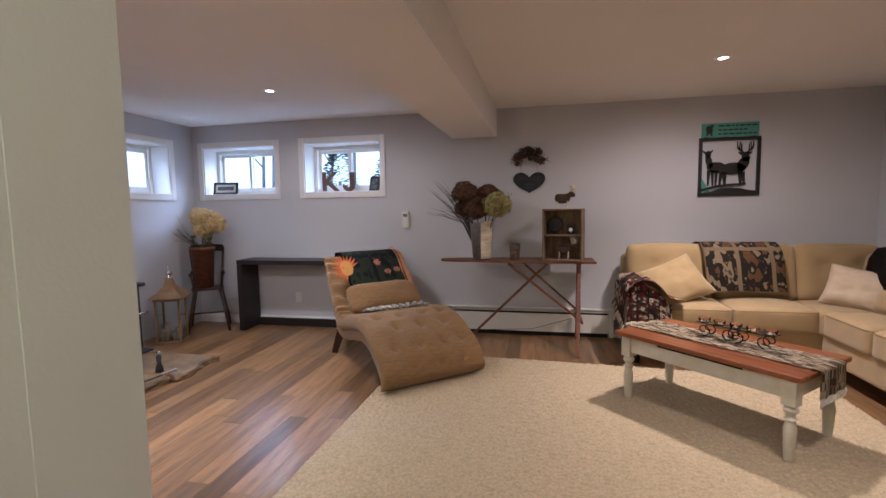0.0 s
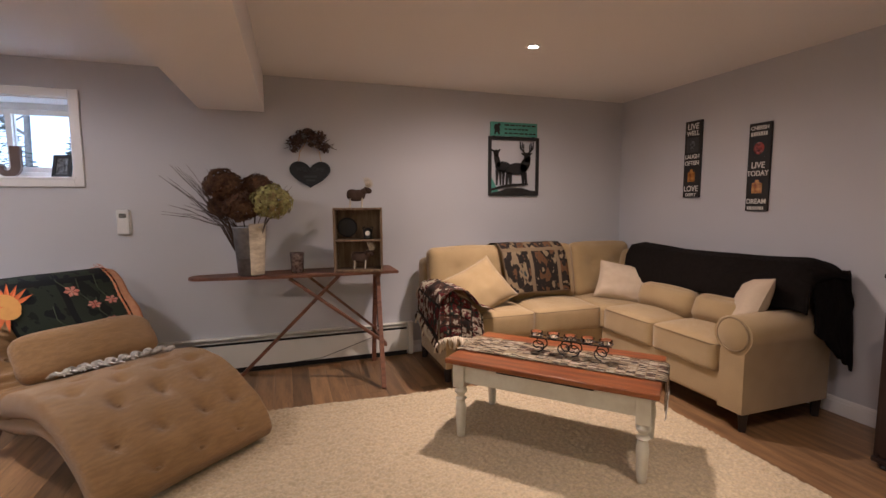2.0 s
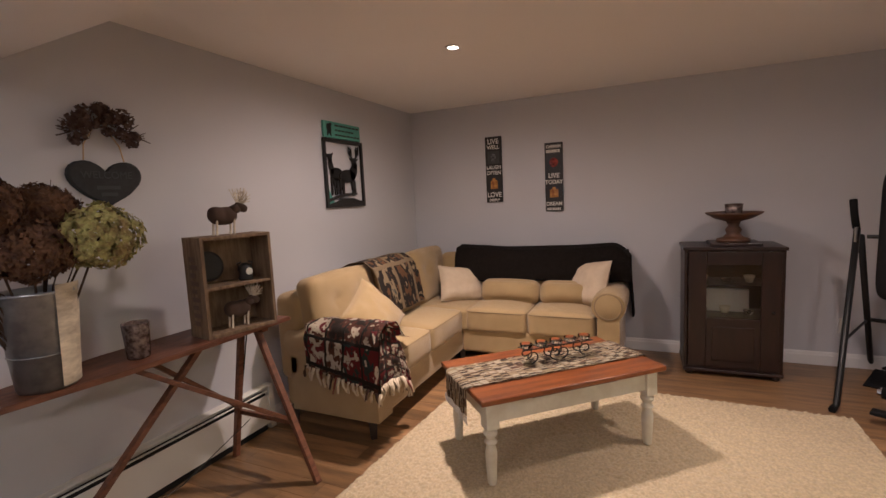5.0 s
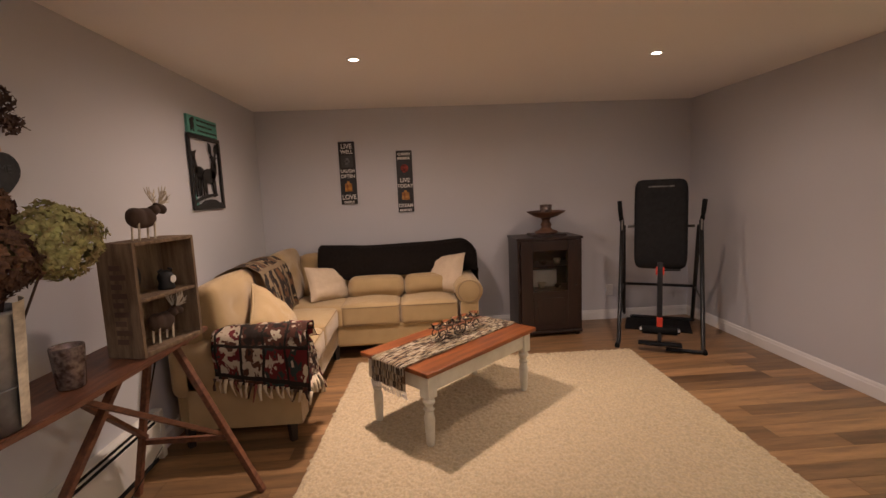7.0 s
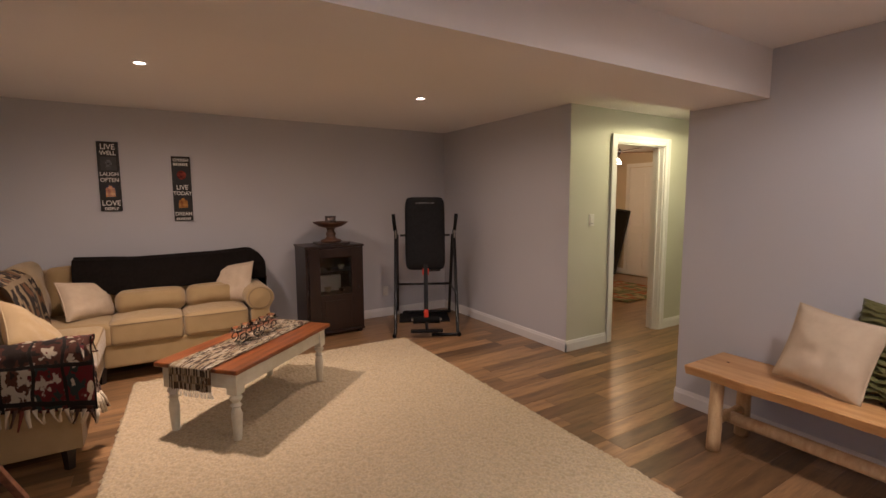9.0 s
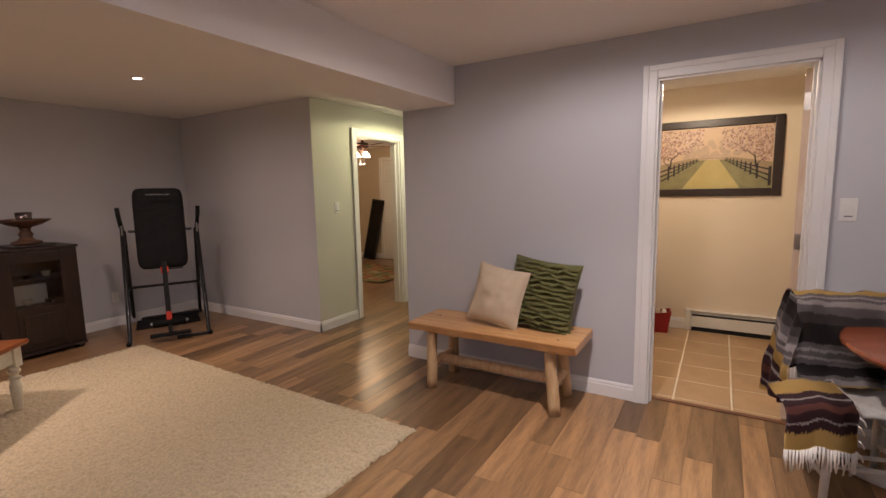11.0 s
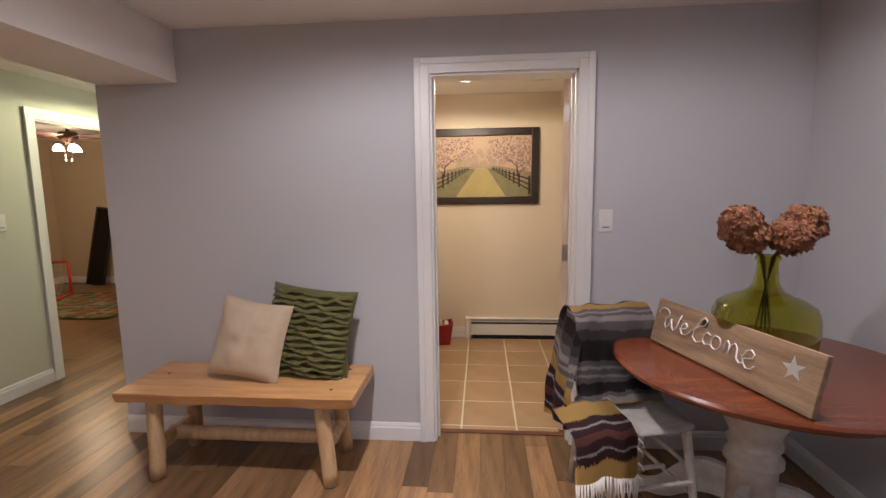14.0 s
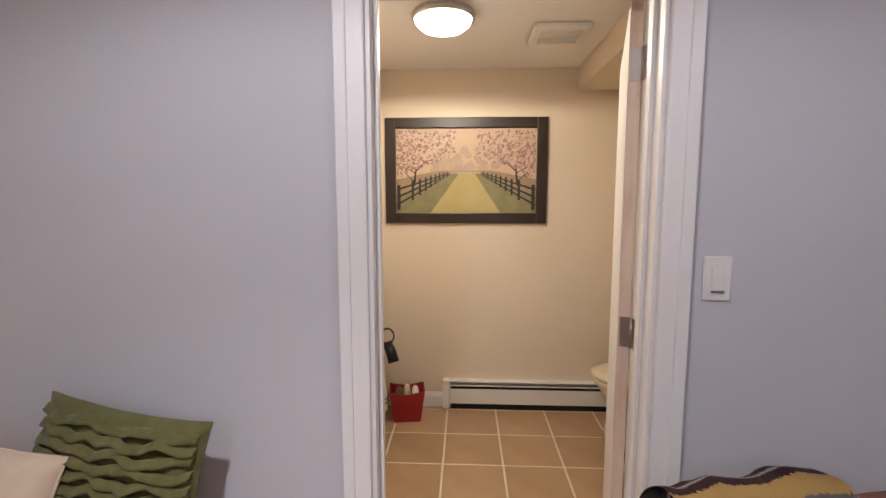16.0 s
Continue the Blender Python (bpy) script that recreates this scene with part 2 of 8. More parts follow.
OLD_WOOD = material("old_ironing_board_wood", (0.19, 0.075, 0.036), 0.5, second=(0.09, 0.034, 0.018), scale=5, amount=0.9, bump=0.2, bump_scale=40, stretch=(1, 9, 9))
CRATE = material("weathered_crate_wood", (0.23, 0.155, 0.09), 0.8, second=(0.11, 0.068, 0.04), scale=6, amount=0.9, bump=0.4, bump_scale=60, stretch=(8, 8, 1))
BARN = material("barn_board", (0.36, 0.24, 0.14), 0.8, second=(0.20, 0.13, 0.08), scale=5, amount=0.9, bump=0.45, bump_scale=50, stretch=(1, 8, 8))
PINE = material("varnished_pine", (0.62, 0.36, 0.15), 0.35, second=(0.46, 0.23, 0.08), scale=3, amount=0.85, bump=0.08, bump_scale=30, stretch=(1, 9, 9), coat=0.2)
LOG = material("peeled_log", (0.62, 0.44, 0.24), 0.45, second=(0.42, 0.25, 0.12), scale=6, amount=0.7, bump=0.2, bump_scale=30, stretch=(5, 5, 1))
CABINET = material("dark_mahogany", (0.026, 0.011, 0.008), 0.35, second=(0.014, 0.007, 0.005), scale=5, amount=0.9, bump=0.1, bump_scale=40, stretch=(6, 6, 1))
BLACK_WOOD = material("black_brown_laminate", (0.014, 0.011, 0.011), 0.4, second=(0.022, 0.017, 0.015), scale=9, stretch=(1, 8, 8))
BLACK_METAL = material("black_metal", (0.012, 0.012, 0.013), 0.4, metal=0.3, bump=0.05)
IRON = material("cast_iron", (0.016, 0.016, 0.017), 0.55, metal=0.1, second=(0.026, 0.024, 0.023), scale=12, bump=0.2, bump_scale=90)
CHROME = material("chrome", (0.75, 0.75, 0.76), 0.15, metal=1.0)
STEEL = material("satin_nickel", (0.50, 0.47, 0.43), 0.32, metal=1.0)
ZINC = material("galvanised_zinc", (0.42, 0.44, 0.46), 0.42, metal=0.75, second=(0.25, 0.27, 0.29), scale=16, amount=0.9, bump=0.15, bump_scale=40)
BIRCH = material("birch_bark", (0.76, 0.68, 0.53), 0.8, second=(0.14, 0.09, 0.055), scale=7, amount=0.5, bump=0.3, bump_scale=40, stretch=(1, 1, 2.5))
TWIG = material("dry_twig", (0.055, 0.031, 0.020), 0.9, bump=0.3)
HYDRANGEA = material("dried_brown_hydrangea", (0.15, 0.075, 0.035), 0.9, second=(0.045, 0.018, 0.011), scale=22, amount=0.9, spread=0.1)
HYDRANGEA_GREEN = material("dried_green_hydrangea", (0.42, 0.41, 0.15), 0.9, second=(0.20, 0.12, 0.05), scale=22, amount=0.8)
HYDRANGEA_RUST = material("dried_rust_hydrangea", (0.36, 0.16, 0.075), 0.9, second=(0.14, 0.045, 0.022), scale=45, amount=0.9)
HYDRANGEA_CREAM = material("dried_cream_hydrangea", (0.66, 0.54, 0.27), 0.9, second=(0.46, 0.28, 0.11), scale=25, amount=0.9)
LEAF = material("dry_leaf", (0.12, 0.12, 0.04), 0.9)
STONE = material("fieldstone", (0.28, 0.245, 0.20), 0.9, second=(0.16, 0.145, 0.13), scale=8, amount=0.9, bump=0.8, bump_scale=30, spread=0.3)
FLAG = material("flagstone", (0.26, 0.175, 0.095), 0.85, second=(0.11, 0.075, 0.045), scale=5, amount=0.8, bump=0.6, bump_scale=24)
HEATER = material("heater_enamel", (0.74, 0.72, 0.67), 0.4, second=(0.70, 0.68, 0.63), scale=4)
DARK = material("dark_gap", (0.008, 0.008, 0.008), 0.8)
PLASTIC = material("white_plastic", (0.80, 0.79, 0.76), 0.35)
RED = material("red_basket", (0.30, 0.012, 0.012), 0.5, bump=0.2)
RED_PIPE = material("red_pipe", (0.62, 0.045, 0.015), 0.4)
PORCELAIN = material("bone_porcelain", (0.70, 0.62, 0.46), 0.12)
WHITE_CLOTH = material("white_terry", (0.78, 0.74, 0.68), 0.95, bump=0.6, bump_scale=300)
SLATE = material("slate", (0.016, 0.018, 0.020), 0.75, second=(0.035, 0.037, 0.040), scale=20, bump=0.5)
SIGN_BLACK = material("sign_black", (0.014, 0.013, 0.012), 0.5)
SIGN_WHITE = material("sign_white", (0.70, 0.68, 0.62), 0.6)
SIGN_GREY = material("sign_grey_photo", (0.20, 0.21, 0.21), 0.12, second=(0.06, 0.06, 0.06), scale=30, amount=1.0, coat=1.0)
SIGN_RED = material("sign_red_photo", (0.34, 0.06, 0.04), 0.12, second=(0.10, 0.02, 0.02), scale=30, amount=1.0, coat=1.0)
SIGN_AMBER = material("sign_amber_photo", (0.58, 0.27, 0.05), 0.12, second=(0.22, 0.07, 0.02), scale=25, amount=1.0, coat=1.0)
TEAL = material("teal_plaque", (0.11, 0.36, 0.29), 0.6, second=(0.07, 0.25, 0.20), scale=18)
LETTER = material("dark_letter_wood", (0.10, 0.055, 0.035), 0.6)
BRASS_ROOF = material("aged_tan_wood", (0.27, 0.17, 0.08), 0.6, second=(0.13, 0.08, 0.04), scale=9, bump=0.2)
WAX = material("candle_wax", (0.80, 0.75, 0.62), 0.5)
RUG = material("shag_cream", (0.57, 0.455, 0.285), 0.95, second=(0.40, 0.32, 0.20), scale=75, amount=0.9, bump=1.0, bump_scale=120, sheen=0.2)
PANE = glass("window_glass", (1, 1, 1), 0.0, 1.05)
CUP = glass("thin_clear_glass", (1, 1, 1), 0.0, 1.12)
CLEAR = glass("clear_glass", (0.95, 0.97, 0.97), 0.02, 1.45)
GREEN_GLASS = glass("green_glass", (0.70, 0.68, 0.16), 0.01, 1.45)
MIRROR = material("mirror_glass", (0.04, 0.04, 0.04), 0.05, metal=1.0)
MERCURY = material("mercury_glass", (0.085, 0.055, 0.050), 0.25, metal=0.6, second=(0.30, 0.24, 0.21), scale=55, amount=0.9, bump=0.4, bump_scale=80)
LAMP_GLOW = glow("lamp_glow", (1.0, 0.83, 0.60), 14)
BULB_GLOW = glow("bulb_glow", (1.0, 0.85, 0.62), 8)


def striped(name, bands, scale, axis="X", rough=0.95, noise_scale=60.0, warp=0.03, bump=0.6):
    """A woven cloth with bands of colour along one axis; bands: (start 0..1, colour)."""
    m = bpy.data.materials.new(name)
    m.use_nodes = True
    t, ns = m.node_tree, m.node_tree.nodes
    bs = ns["Principled BSDF"]
    co, sep, nz = ns.new("ShaderNodeTexCoord"), ns.new("ShaderNodeSeparateXYZ"), ns.new("ShaderNodeTexNoise")
    t.links.new(co.outputs["UV"], sep.inputs[0])
    t.links.new(co.outputs["UV"], nz.inputs["Vector"])
    nz.inputs["Scale"].default_value = noise_scale
    a = ns.new("ShaderNodeMath")
    a.operation = "MULTIPLY_ADD"
    a.inputs[1].default_value = warp
    t.links.new(nz.outputs["Fac"], a.inputs[0])
    t.links.new(sep.outputs[axis], a.inputs[2])
    b = ns.new("ShaderNodeMath")
    b.operation = "MULTIPLY"
    b.inputs[1].default_value = scale
    t.links.new(a.outputs[0], b.inputs[0])
    f = ns.new("ShaderNodeMath")
    f.operation = "FRACT"
    t.links.new(b.outputs[0], f.inputs[0])
    r = ns.new("ShaderNodeValToRGB")
    r.color_ramp.interpolation = "CONSTANT"
    els = r.color_ramp.elements
    els[0].position, els[0].color = bands[0][0], (*bands[0][1], 1)
    els[1].position, els[1].color = bands[1][0], (*bands[1][1], 1)
    for p, c in bands[2:]:
        e = els.new(p)
        e.color = (*c, 1)
    t.links.new(f.outputs[0], r.inputs[0])
    t.links.new(r.outputs[0], bs.inputs["Base Color"])
    bs.inputs["Roughness"].default_value = rough
    n2, bn = ns.new("ShaderNodeTexNoise"), ns.new("ShaderNodeBump")
    n2.inputs["Scale"].default_value = 300
    t.links.new(co.outputs["Object"], n2.inputs["Vector"])
    bn.inputs["Strength"].default_value, bn.inputs["Distance"].default_value = bump, 0.004
    t.links.new(n2.outputs["Fac"], bn.inputs["Height"])
    t.links.new(bn.outputs[0], bs.inputs["Normal"])
    return m


def patchwork(name, colors, scale, rough=0.95, cell_noise=8.0, line=(0.02, 0.015, 0.012)):
    """Blocks of mixed colours with dark ribs between, in cloth coordinates."""
    m = bpy.data.materials.new(name)
    m.use_nodes = True
    t, ns = m.node_tree, m.node_tree.nodes
    bs = ns["Principled BSDF"]
    co, br, nz = ns.new("ShaderNodeTexCoord"), ns.new("ShaderNodeTexBrick"), ns.new("ShaderNodeTexNoise")
    br.offset = 0.0
    br.inputs["Scale"].default_value = scale
    br.inputs["Mortar Size"].default_value = 0.03
    br.inputs["Brick Width"].default_value, br.inputs["Row Height"].default_value = 0.5, 0.5
    nz.inputs["Scale"].default_value, nz.inputs["Detail"].default_value = cell_noise, 5
    t.links.new(co.outputs["UV"], br.inputs["Vector"])
    t.links.new(co.outputs["UV"], nz.inputs["Vector"])
    br.inputs["Color1"].default_value, br.inputs["Color2"].default_value = (0.0, 0, 0, 1), (0.45, 0.45, 0.45, 1)
    br.inputs["Mortar"].default_value = (0.0, 0, 0, 1)
    ad = ns.new("ShaderNodeMath")
    ad.operation = "ADD"
    t.links.new(br.outputs["Color"], ad.inputs[0])
    t.links.new(nz.outputs["Fac"], ad.inputs[1])
    fr = ns.new("ShaderNodeMath")
    fr.operation = "FRACT"
    t.links.new(ad.outputs[0], fr.inputs[0])
    r = ns.new("ShaderNodeValToRGB")
    r.color_ramp.interpolation = "CONSTANT"
    els = r.color_ramp.elements
    n = len(colors)
    els[0].position, els[0].color = 0.0, (*colors[0], 1)
    els[1].position, els[1].color = 1 / n, (*colors[1], 1)
    for i in range(2, n):
        els.new(i / n).color = (*colors[i], 1)
    t.links.new(fr.outputs[0], r.inputs[0])
    mx = ns.new("ShaderNodeMix")
    mx.data_type = "RGBA"
    t.links.new(br.outputs["Fac"], mx.inputs[0])
    t.links.new(r.outputs[0], mx.inputs[6])
    mx.inputs[7].default_value = (*line, 1)
    t.links.new(mx.outputs[2], bs.inputs["Base Color"])
    bs.inputs["Roughness"].default_value = rough
    return m


LODGE = patchwork("lodge_fleece", [(0.025, 0.014, 0.010), (0.10, 0.03, 0.02), (0.55, 0.46, 0.33), (0.03, 0.045, 0.04), (0.16, 0.018, 0.020), (0.58, 0.50, 0.38), (0.10, 0.035, 0.02), (0.03, 0.02, 0.015)], 2.1, cell_noise=9)
OCHRE, PLUM, CHAR, ASH, PALE = (0.50, 0.33, 0.10), (0.045, 0.018, 0.022), (0.022, 0.018, 0.018), (0.17, 0.15, 0.15), (0.40, 0.36, 0.34)
SERAPE = striped("serape_wool", [(0.0, OCHRE), (0.10, PLUM), (0.13, PALE), (0.14, PLUM), (0.19, (0.14, 0.05, 0.04)), (0.24, PLUM), (0.29, PALE), (0.305, PLUM), (0.35, OCHRE), (0.43, ASH), (0.46, PALE), (0.475, ASH), (0.50, PALE), (0.535, ASH),
                 (0.58, (0.07, 0.06, 0.06)), (0.63, CHAR), (0.72, ASH), (0.745, PALE), (0.76, ASH), (0.79, PALE), (0.81, ASH), (0.85, CHAR), (0.93, ASH), (0.96, PALE)], 1.7, "Y", noise_scale=70, warp=0.022)
CABIN = patchwork("cabin_tapestry", [(0.05, 0.03, 0.02), (0.30, 0.20, 0.10), (0.05, 0.06, 0.065), (0.18, 0.09, 0.04), (0.03, 0.022, 0.018), (0.36, 0.27, 0.16), (0.07, 0.085, 0.08), (0.14, 0.065, 0.03)], 1.15, cell_noise=7, line=(0.30, 0.22, 0.13))
RUNNER = patchwork("woven_runner", [(0.58, 0.49, 0.35), (0.50, 0.41, 0.28), (0.16, 0.085, 0.05), (0.60, 0.52, 0.38), (0.06, 0.04, 0.03), (0.44, 0.34, 0.21)], 15.0, cell_noise=3.0, line=(0.34, 0.24, 0.14))
DEN_RUG = patchwork("leaf_rug", [(0.45, 0.40, 0.26), (0.22, 0.24, 0.10), (0.52, 0.46, 0.30), (0.40, 0.14, 0.06), (0.16, 0.20, 0.09), (0.50, 0.42, 0.20)], 5, cell_noise=9, line=(0.45, 0.40, 0.26))
SUNFLOWER = patchwork("flower_tapestry", [(0.010, 0.011, 0.013), (0.012, 0.014, 0.016), (0.014, 0.016, 0.014), (0.03, 0.04, 0.025), (0.010, 0.011, 0.013), (0.25, 0.10, 0.06)], 1.0, cell_noise=6, line=(0.010, 0.011, 0.013))


def uv_sheet(name, fn, nu, nv, mat, parent, label="", thick=0.006, lay=None, smooth=True, vmap=(1, 0)):
    """A cloth with cloth coordinates (u, v) on its faces."""
    bm = bmesh.new()
    layer = bm.loops.layers.uv.new("UVMap")
    g = [[bm.verts.new(fn(i / nu, j / nv)) for j in range(nv + 1)] for i in range(nu + 1)]
    for i in range(nu):
        for j in range(nv):
            f = bm.faces.new((g[i][j], g[i + 1][j], g[i + 1][j + 1], g[i][j + 1]))
            for loop, (a, b) in zip(f.loops, ((i, j), (i + 1, j), (i + 1, j + 1), (i, j + 1))):
                loop[layer].uv = lay(a / nu, loop.vert.co) if lay else (a / nu, vmap[0] * b / nv + vmap[1])
    bmesh.ops.solidify(bm, geom=bm.faces, thickness=thick)
    return part(name, bm, mat, parent, label, smooth=smooth)


def block_letters(name, text, size, m, mat, parent=None, depth=0.001, spacing=1.0, align="CENTER", label="", bold=0.0):
    cu = bpy.data.curves.new(name, "FONT")
    cu.body, cu.size, cu.extrude, cu.offset = text, size, depth, bold
    cu.align_x, cu.align_y, cu.space_character = align, "CENTER", spacing
    tmp = bpy.data.objects.new(name, cu)
    scene.collection.objects.link(tmp)
    me = bpy.data.meshes.new_from_object(tmp.evaluated_get(bpy.context.evaluated_depsgraph_get()))
    bpy.data.objects.remove(tmp)
    bm = bmesh.new()
    bm.from_mesh(me)
    shift(bm, m)
    return part(name, bm, mat, parent, label)


def florets(center, radius, count, size, seed, bm=None, squash=0.85, gap=0.0):
    """A hydrangea head: many small four-petalled florets over a ball."""
    out = bm or bmesh.new()
    rr = random.Random(seed)
    c = Vector(center)
    for k in range(count):
        z = 1 - 2 * (k + 0.5) / count
        a = k * 2.39996 + rr.random() * 0.5
        s = math.sqrt(max(0, 1 - z * z))
        n = Vector((s * math.cos(a), s * math.sin(a), z))
        lump = 1 + 0.26 * noise.noise(n * 2.2 + Vector((seed, 0, 0))) + 0.12 * (rr.random() - 0.5)
        p = c + Vector((n.x, n.y, n.z * squash)) * radius * lump
        u = n.cross(Vector((rr.random() - 0.5, rr.random() - 0.5, rr.random() - 0.5))).normalized()
        w = n.cross(u)
        for q in range(4):
            b = q * math.pi / 2
            d = u * math.cos(b) + w * math.sin(b)
            e = u * math.cos(b + 0.8) + w * math.sin(b + 0.8)
            g = u * math.cos(b - 0.8) + w * math.sin(b - 0.8)
            k1 = size * (0.8 + 0.5 * rr.random())
            vs = [out.verts.new(v) for v in (p, p + g * k1 * 0.6 + n * k1 * 0.2, p + d * k1 + n * k1 * (rr.random() - 0.2), p + e * k1 * 0.6 + n * k1 * 0.2)]
            out.faces.new(vs)
    return out

# ---- structure ----
def wall(name, boxes, mat, label, category="wall"):
    bm = bmesh.new()
    for b in boxes:
        box(*b, bm=bm)
    return tagged(part(name, bm, mat), label, category, kind="structure")


T = 0.12
ZB, ZT = 1.49, 2.035          # window openings
W1, W2 = (-3.55, -2.63), (-2.28, -1.39)
W3 = (3.62, 4.45)
YN, YW = NORTH + 0.32, WEST_N - 0.32
wall("wall_north", [(WEST_N - 0.4, W1[0], NORTH, YN, -0.1, CEIL), (W1[1], W2[0], NORTH, YN, -0.1, CEIL), (W2[1], EAST + T, NORTH, YN, -0.1, CEIL),
     (W1[0], W1[1], NORTH, YN, -0.1, ZB), (W1[0], W1[1], NORTH, YN, ZT, CEIL), (W2[0], W2[1], NORTH, YN, -0.1, ZB), (W2[0], W2[1], NORTH, YN, ZT, CEIL)],
     WALL, "smooth grey painted basement wall with two windows")
wall("wall_west", [(YW, WEST_N, W3[1], NORTH, -0.1, CEIL), (YW, WEST_N, 2.6, W3[0], -0.1, CEIL), (YW, WEST_N, W3[0], W3[1], -0.1, ZB), (YW, WEST_N, W3[0], W3[1], ZT, CEIL),
     (WEST_S - T, WEST_S, BATH - T, 2.6, -0.1, CEIL)], WALL, "smooth grey painted wall behind the wood stove")
wall("wall_east", [(EAST, EAST + T, BAY - T, NORTH, -0.1, CEIL)], WALL, "smooth grey painted wall behind the sofa")
wall("wall_bay", [(HALL + 0.003, EAST, BAY - T, BAY, -0.1, CEIL)], WALL, "smooth grey painted return wall")
D1 = (-1.045, -0.255)         # hall doorway, along y
wall("wall_hall", [(HALL, HALL + T, D1[1], BAY - 0.003, -0.1, CEIL), (HALL, HALL + T, -2.4, D1[0], -0.1, CEIL), (HALL, HALL + T, D1[0], D1[1], 1.985, CEIL)],
     HALL_PAINT, "pale green-grey painted hall wall with a doorway")
BD = (-2.785, -2.015)         # bathroom doorway, along x
wall("wall_bath", [(BD[1], EDGE, BATH - T, BATH, -0.1, CEIL), (WEST_S, BD[0], BATH - T, BATH, -0.1, CEIL), (BD[0], BD[1], BATH - T, BATH, 2.015, CEIL)],
     WALL, "smooth grey painted wall with the bathroom doorway")
wall("wall_hall_west", [(EDGE - T, EDGE - 0.002, -2.4, BATH - T, -0.1, CEIL)], WALL, "pale painted hall side wall")
wall("wall_hall_end", [(EDGE - T, HALL + T, -2.4 - T, -2.4, -0.1, CEIL)], HALL_PAINT, "pale painted hall end wall")
BW, BE, BS = -3.55, -1.62, -1.385
wall("wall_bathroom", [(BW, BE, BS - T, BS, -0.1, CEIL), (BW - T, BW, BS - T, BATH - T, -0.1, CEIL), (BE, BE + T, BS - T, BATH - T, -0.1, CEIL),
     (BW, BE, BATH - T - 0.012, BATH - T - 0.002, 2.12, CEIL), (BW, BD[0] - 0.09, BATH - T - 0.012, BATH - T - 0.002, 0, 2.12), (BD[1] + 0.09, BE, BATH - T - 0.012, BATH - T - 0.002, 0, 2.12)],
     BATH_PAINT, "cream painted bathroom walls")
RE, RS = 4.6, -4.0
wall("wall_den", [(HALL + T + 0.004, RE, RS - T, RS, -0.1, CEIL), (RE, RE + T, RS - T, BAY - T, -0.1, CEIL), (HALL + T - 0.05, HALL + T, RS, -2.4 - T, -0.1, CEIL),
     (HALL + T + 0.004, RE, BAY - T - 0.02, BAY - T - 0.004, 0, CEIL)], DEN_PAINT, "tan painted walls of the room past the hall")
wall("ceiling", [(YW, RE + T, RS - T, YN, CEIL, CEIL + 0.12)], CEILING_PAINT, "matt off-white ceiling", "ceiling")
wall("ceiling_beam", [(-0.65, -0.20, BATH + 0.002, NORTH - 0.002, BEAM, CEIL - 0.001)], CEILING_PAINT, "boxed-in painted ceiling beam", "beam")
for v in bpy.data.objects["ceiling_beam"].data.vertices:   # it runs slightly out of square
    if v.co.y > 3:
        v.co.x += 0.045
wall("bulkhead", [(BW, -3.0, BS + 0.001, 0.2, 2.14, CEIL - 0.001)], BATH_PAINT, "boxed-in bathroom bulkhead", "bulkhead")
sub = wall("floor", [(WEST_S - 0.2, RE, RS, NORTH, -0.1, -0.012)], JOINT, "brown laminate plank floor", "floor")
wall("bathroom_floor", [(BW, BE, BS, BATH - T + 0.02, -0.011, -0.0012)], GROUT, "beige ceramic tile floor with pale grout", "floor")


def profile_run(name, a, b, face, mat=TRIM, height=0.105, label="white painted baseboard"):
    """A moulded skirting from a to b; face is the way it looks."""
    a, b, f = Vector((*a, 0)), Vector((*b, 0)), Vector((*face, 0))
    shape = [(0.0, 0.001), (0.014, 0.001), (0.014, height * 0.72), (0.010, height * 0.80), (0.010, height * 0.88), (0.005, height), (0.0, height)]
    bm = bmesh.new()
    rows = [[bm.verts.new(p + f * u + Vector((0, 0, w))) for u, w in shape] for p in (a, b)]
    for i in range(len(shape) - 1):
        bm.faces.new((rows[0][i], rows[1][i], rows[1][i + 1], rows[0][i + 1]))
    bm.faces.new(rows[0])
    bm.faces.new(list(reversed(rows[1])))
    bmesh.ops.recalc_face_normals(bm, faces=bm.faces)
    return tagged(part(name, bm, mat), label, "baseboard", kind="structure")


profile_run("baseboard", (EAST, BAY), (EAST, NORTH), (-1, 0))
profile_run("baseboard", (HALL - 0.014, BAY), (EAST, BAY), (0, 1))
profile_run("baseboard", (HALL, BAY + 0.014), (HALL, D1[1] + 0.072), (-1, 0))
profile_run("baseboard", (HALL, D1[0] - 0.072), (HALL, -2.4), (-1, 0))
profile_run("baseboard", (EDGE, BATH), (BD[1] + 0.072, BATH), (0, 1))
profile_run("baseboard", (WEST_S, BATH), (BD[0] - 0.072, BATH), (0, 1))
profile_run("baseboard", (WEST_S, BATH), (WEST_S, 2.4), (1, 0))
profile_run("baseboard", (EDGE, BATH), (EDGE, -2.4), (1, 0))
profile_run("baseboard", (WEST_N, NORTH), (-1.26, NORTH), (0, -1))
profile_run("baseboard", (1.0, NORTH), (EAST, NORTH), (0, -1))
profile_run("baseboard", (-2.16, BS), (BE, BS), (0, 1))
profile_run("baseboard", (RE, RS), (RE, 0.2), (-1, 0))
profile_run("baseboard", (1.2, RS), (RE, RS), (0, 1))


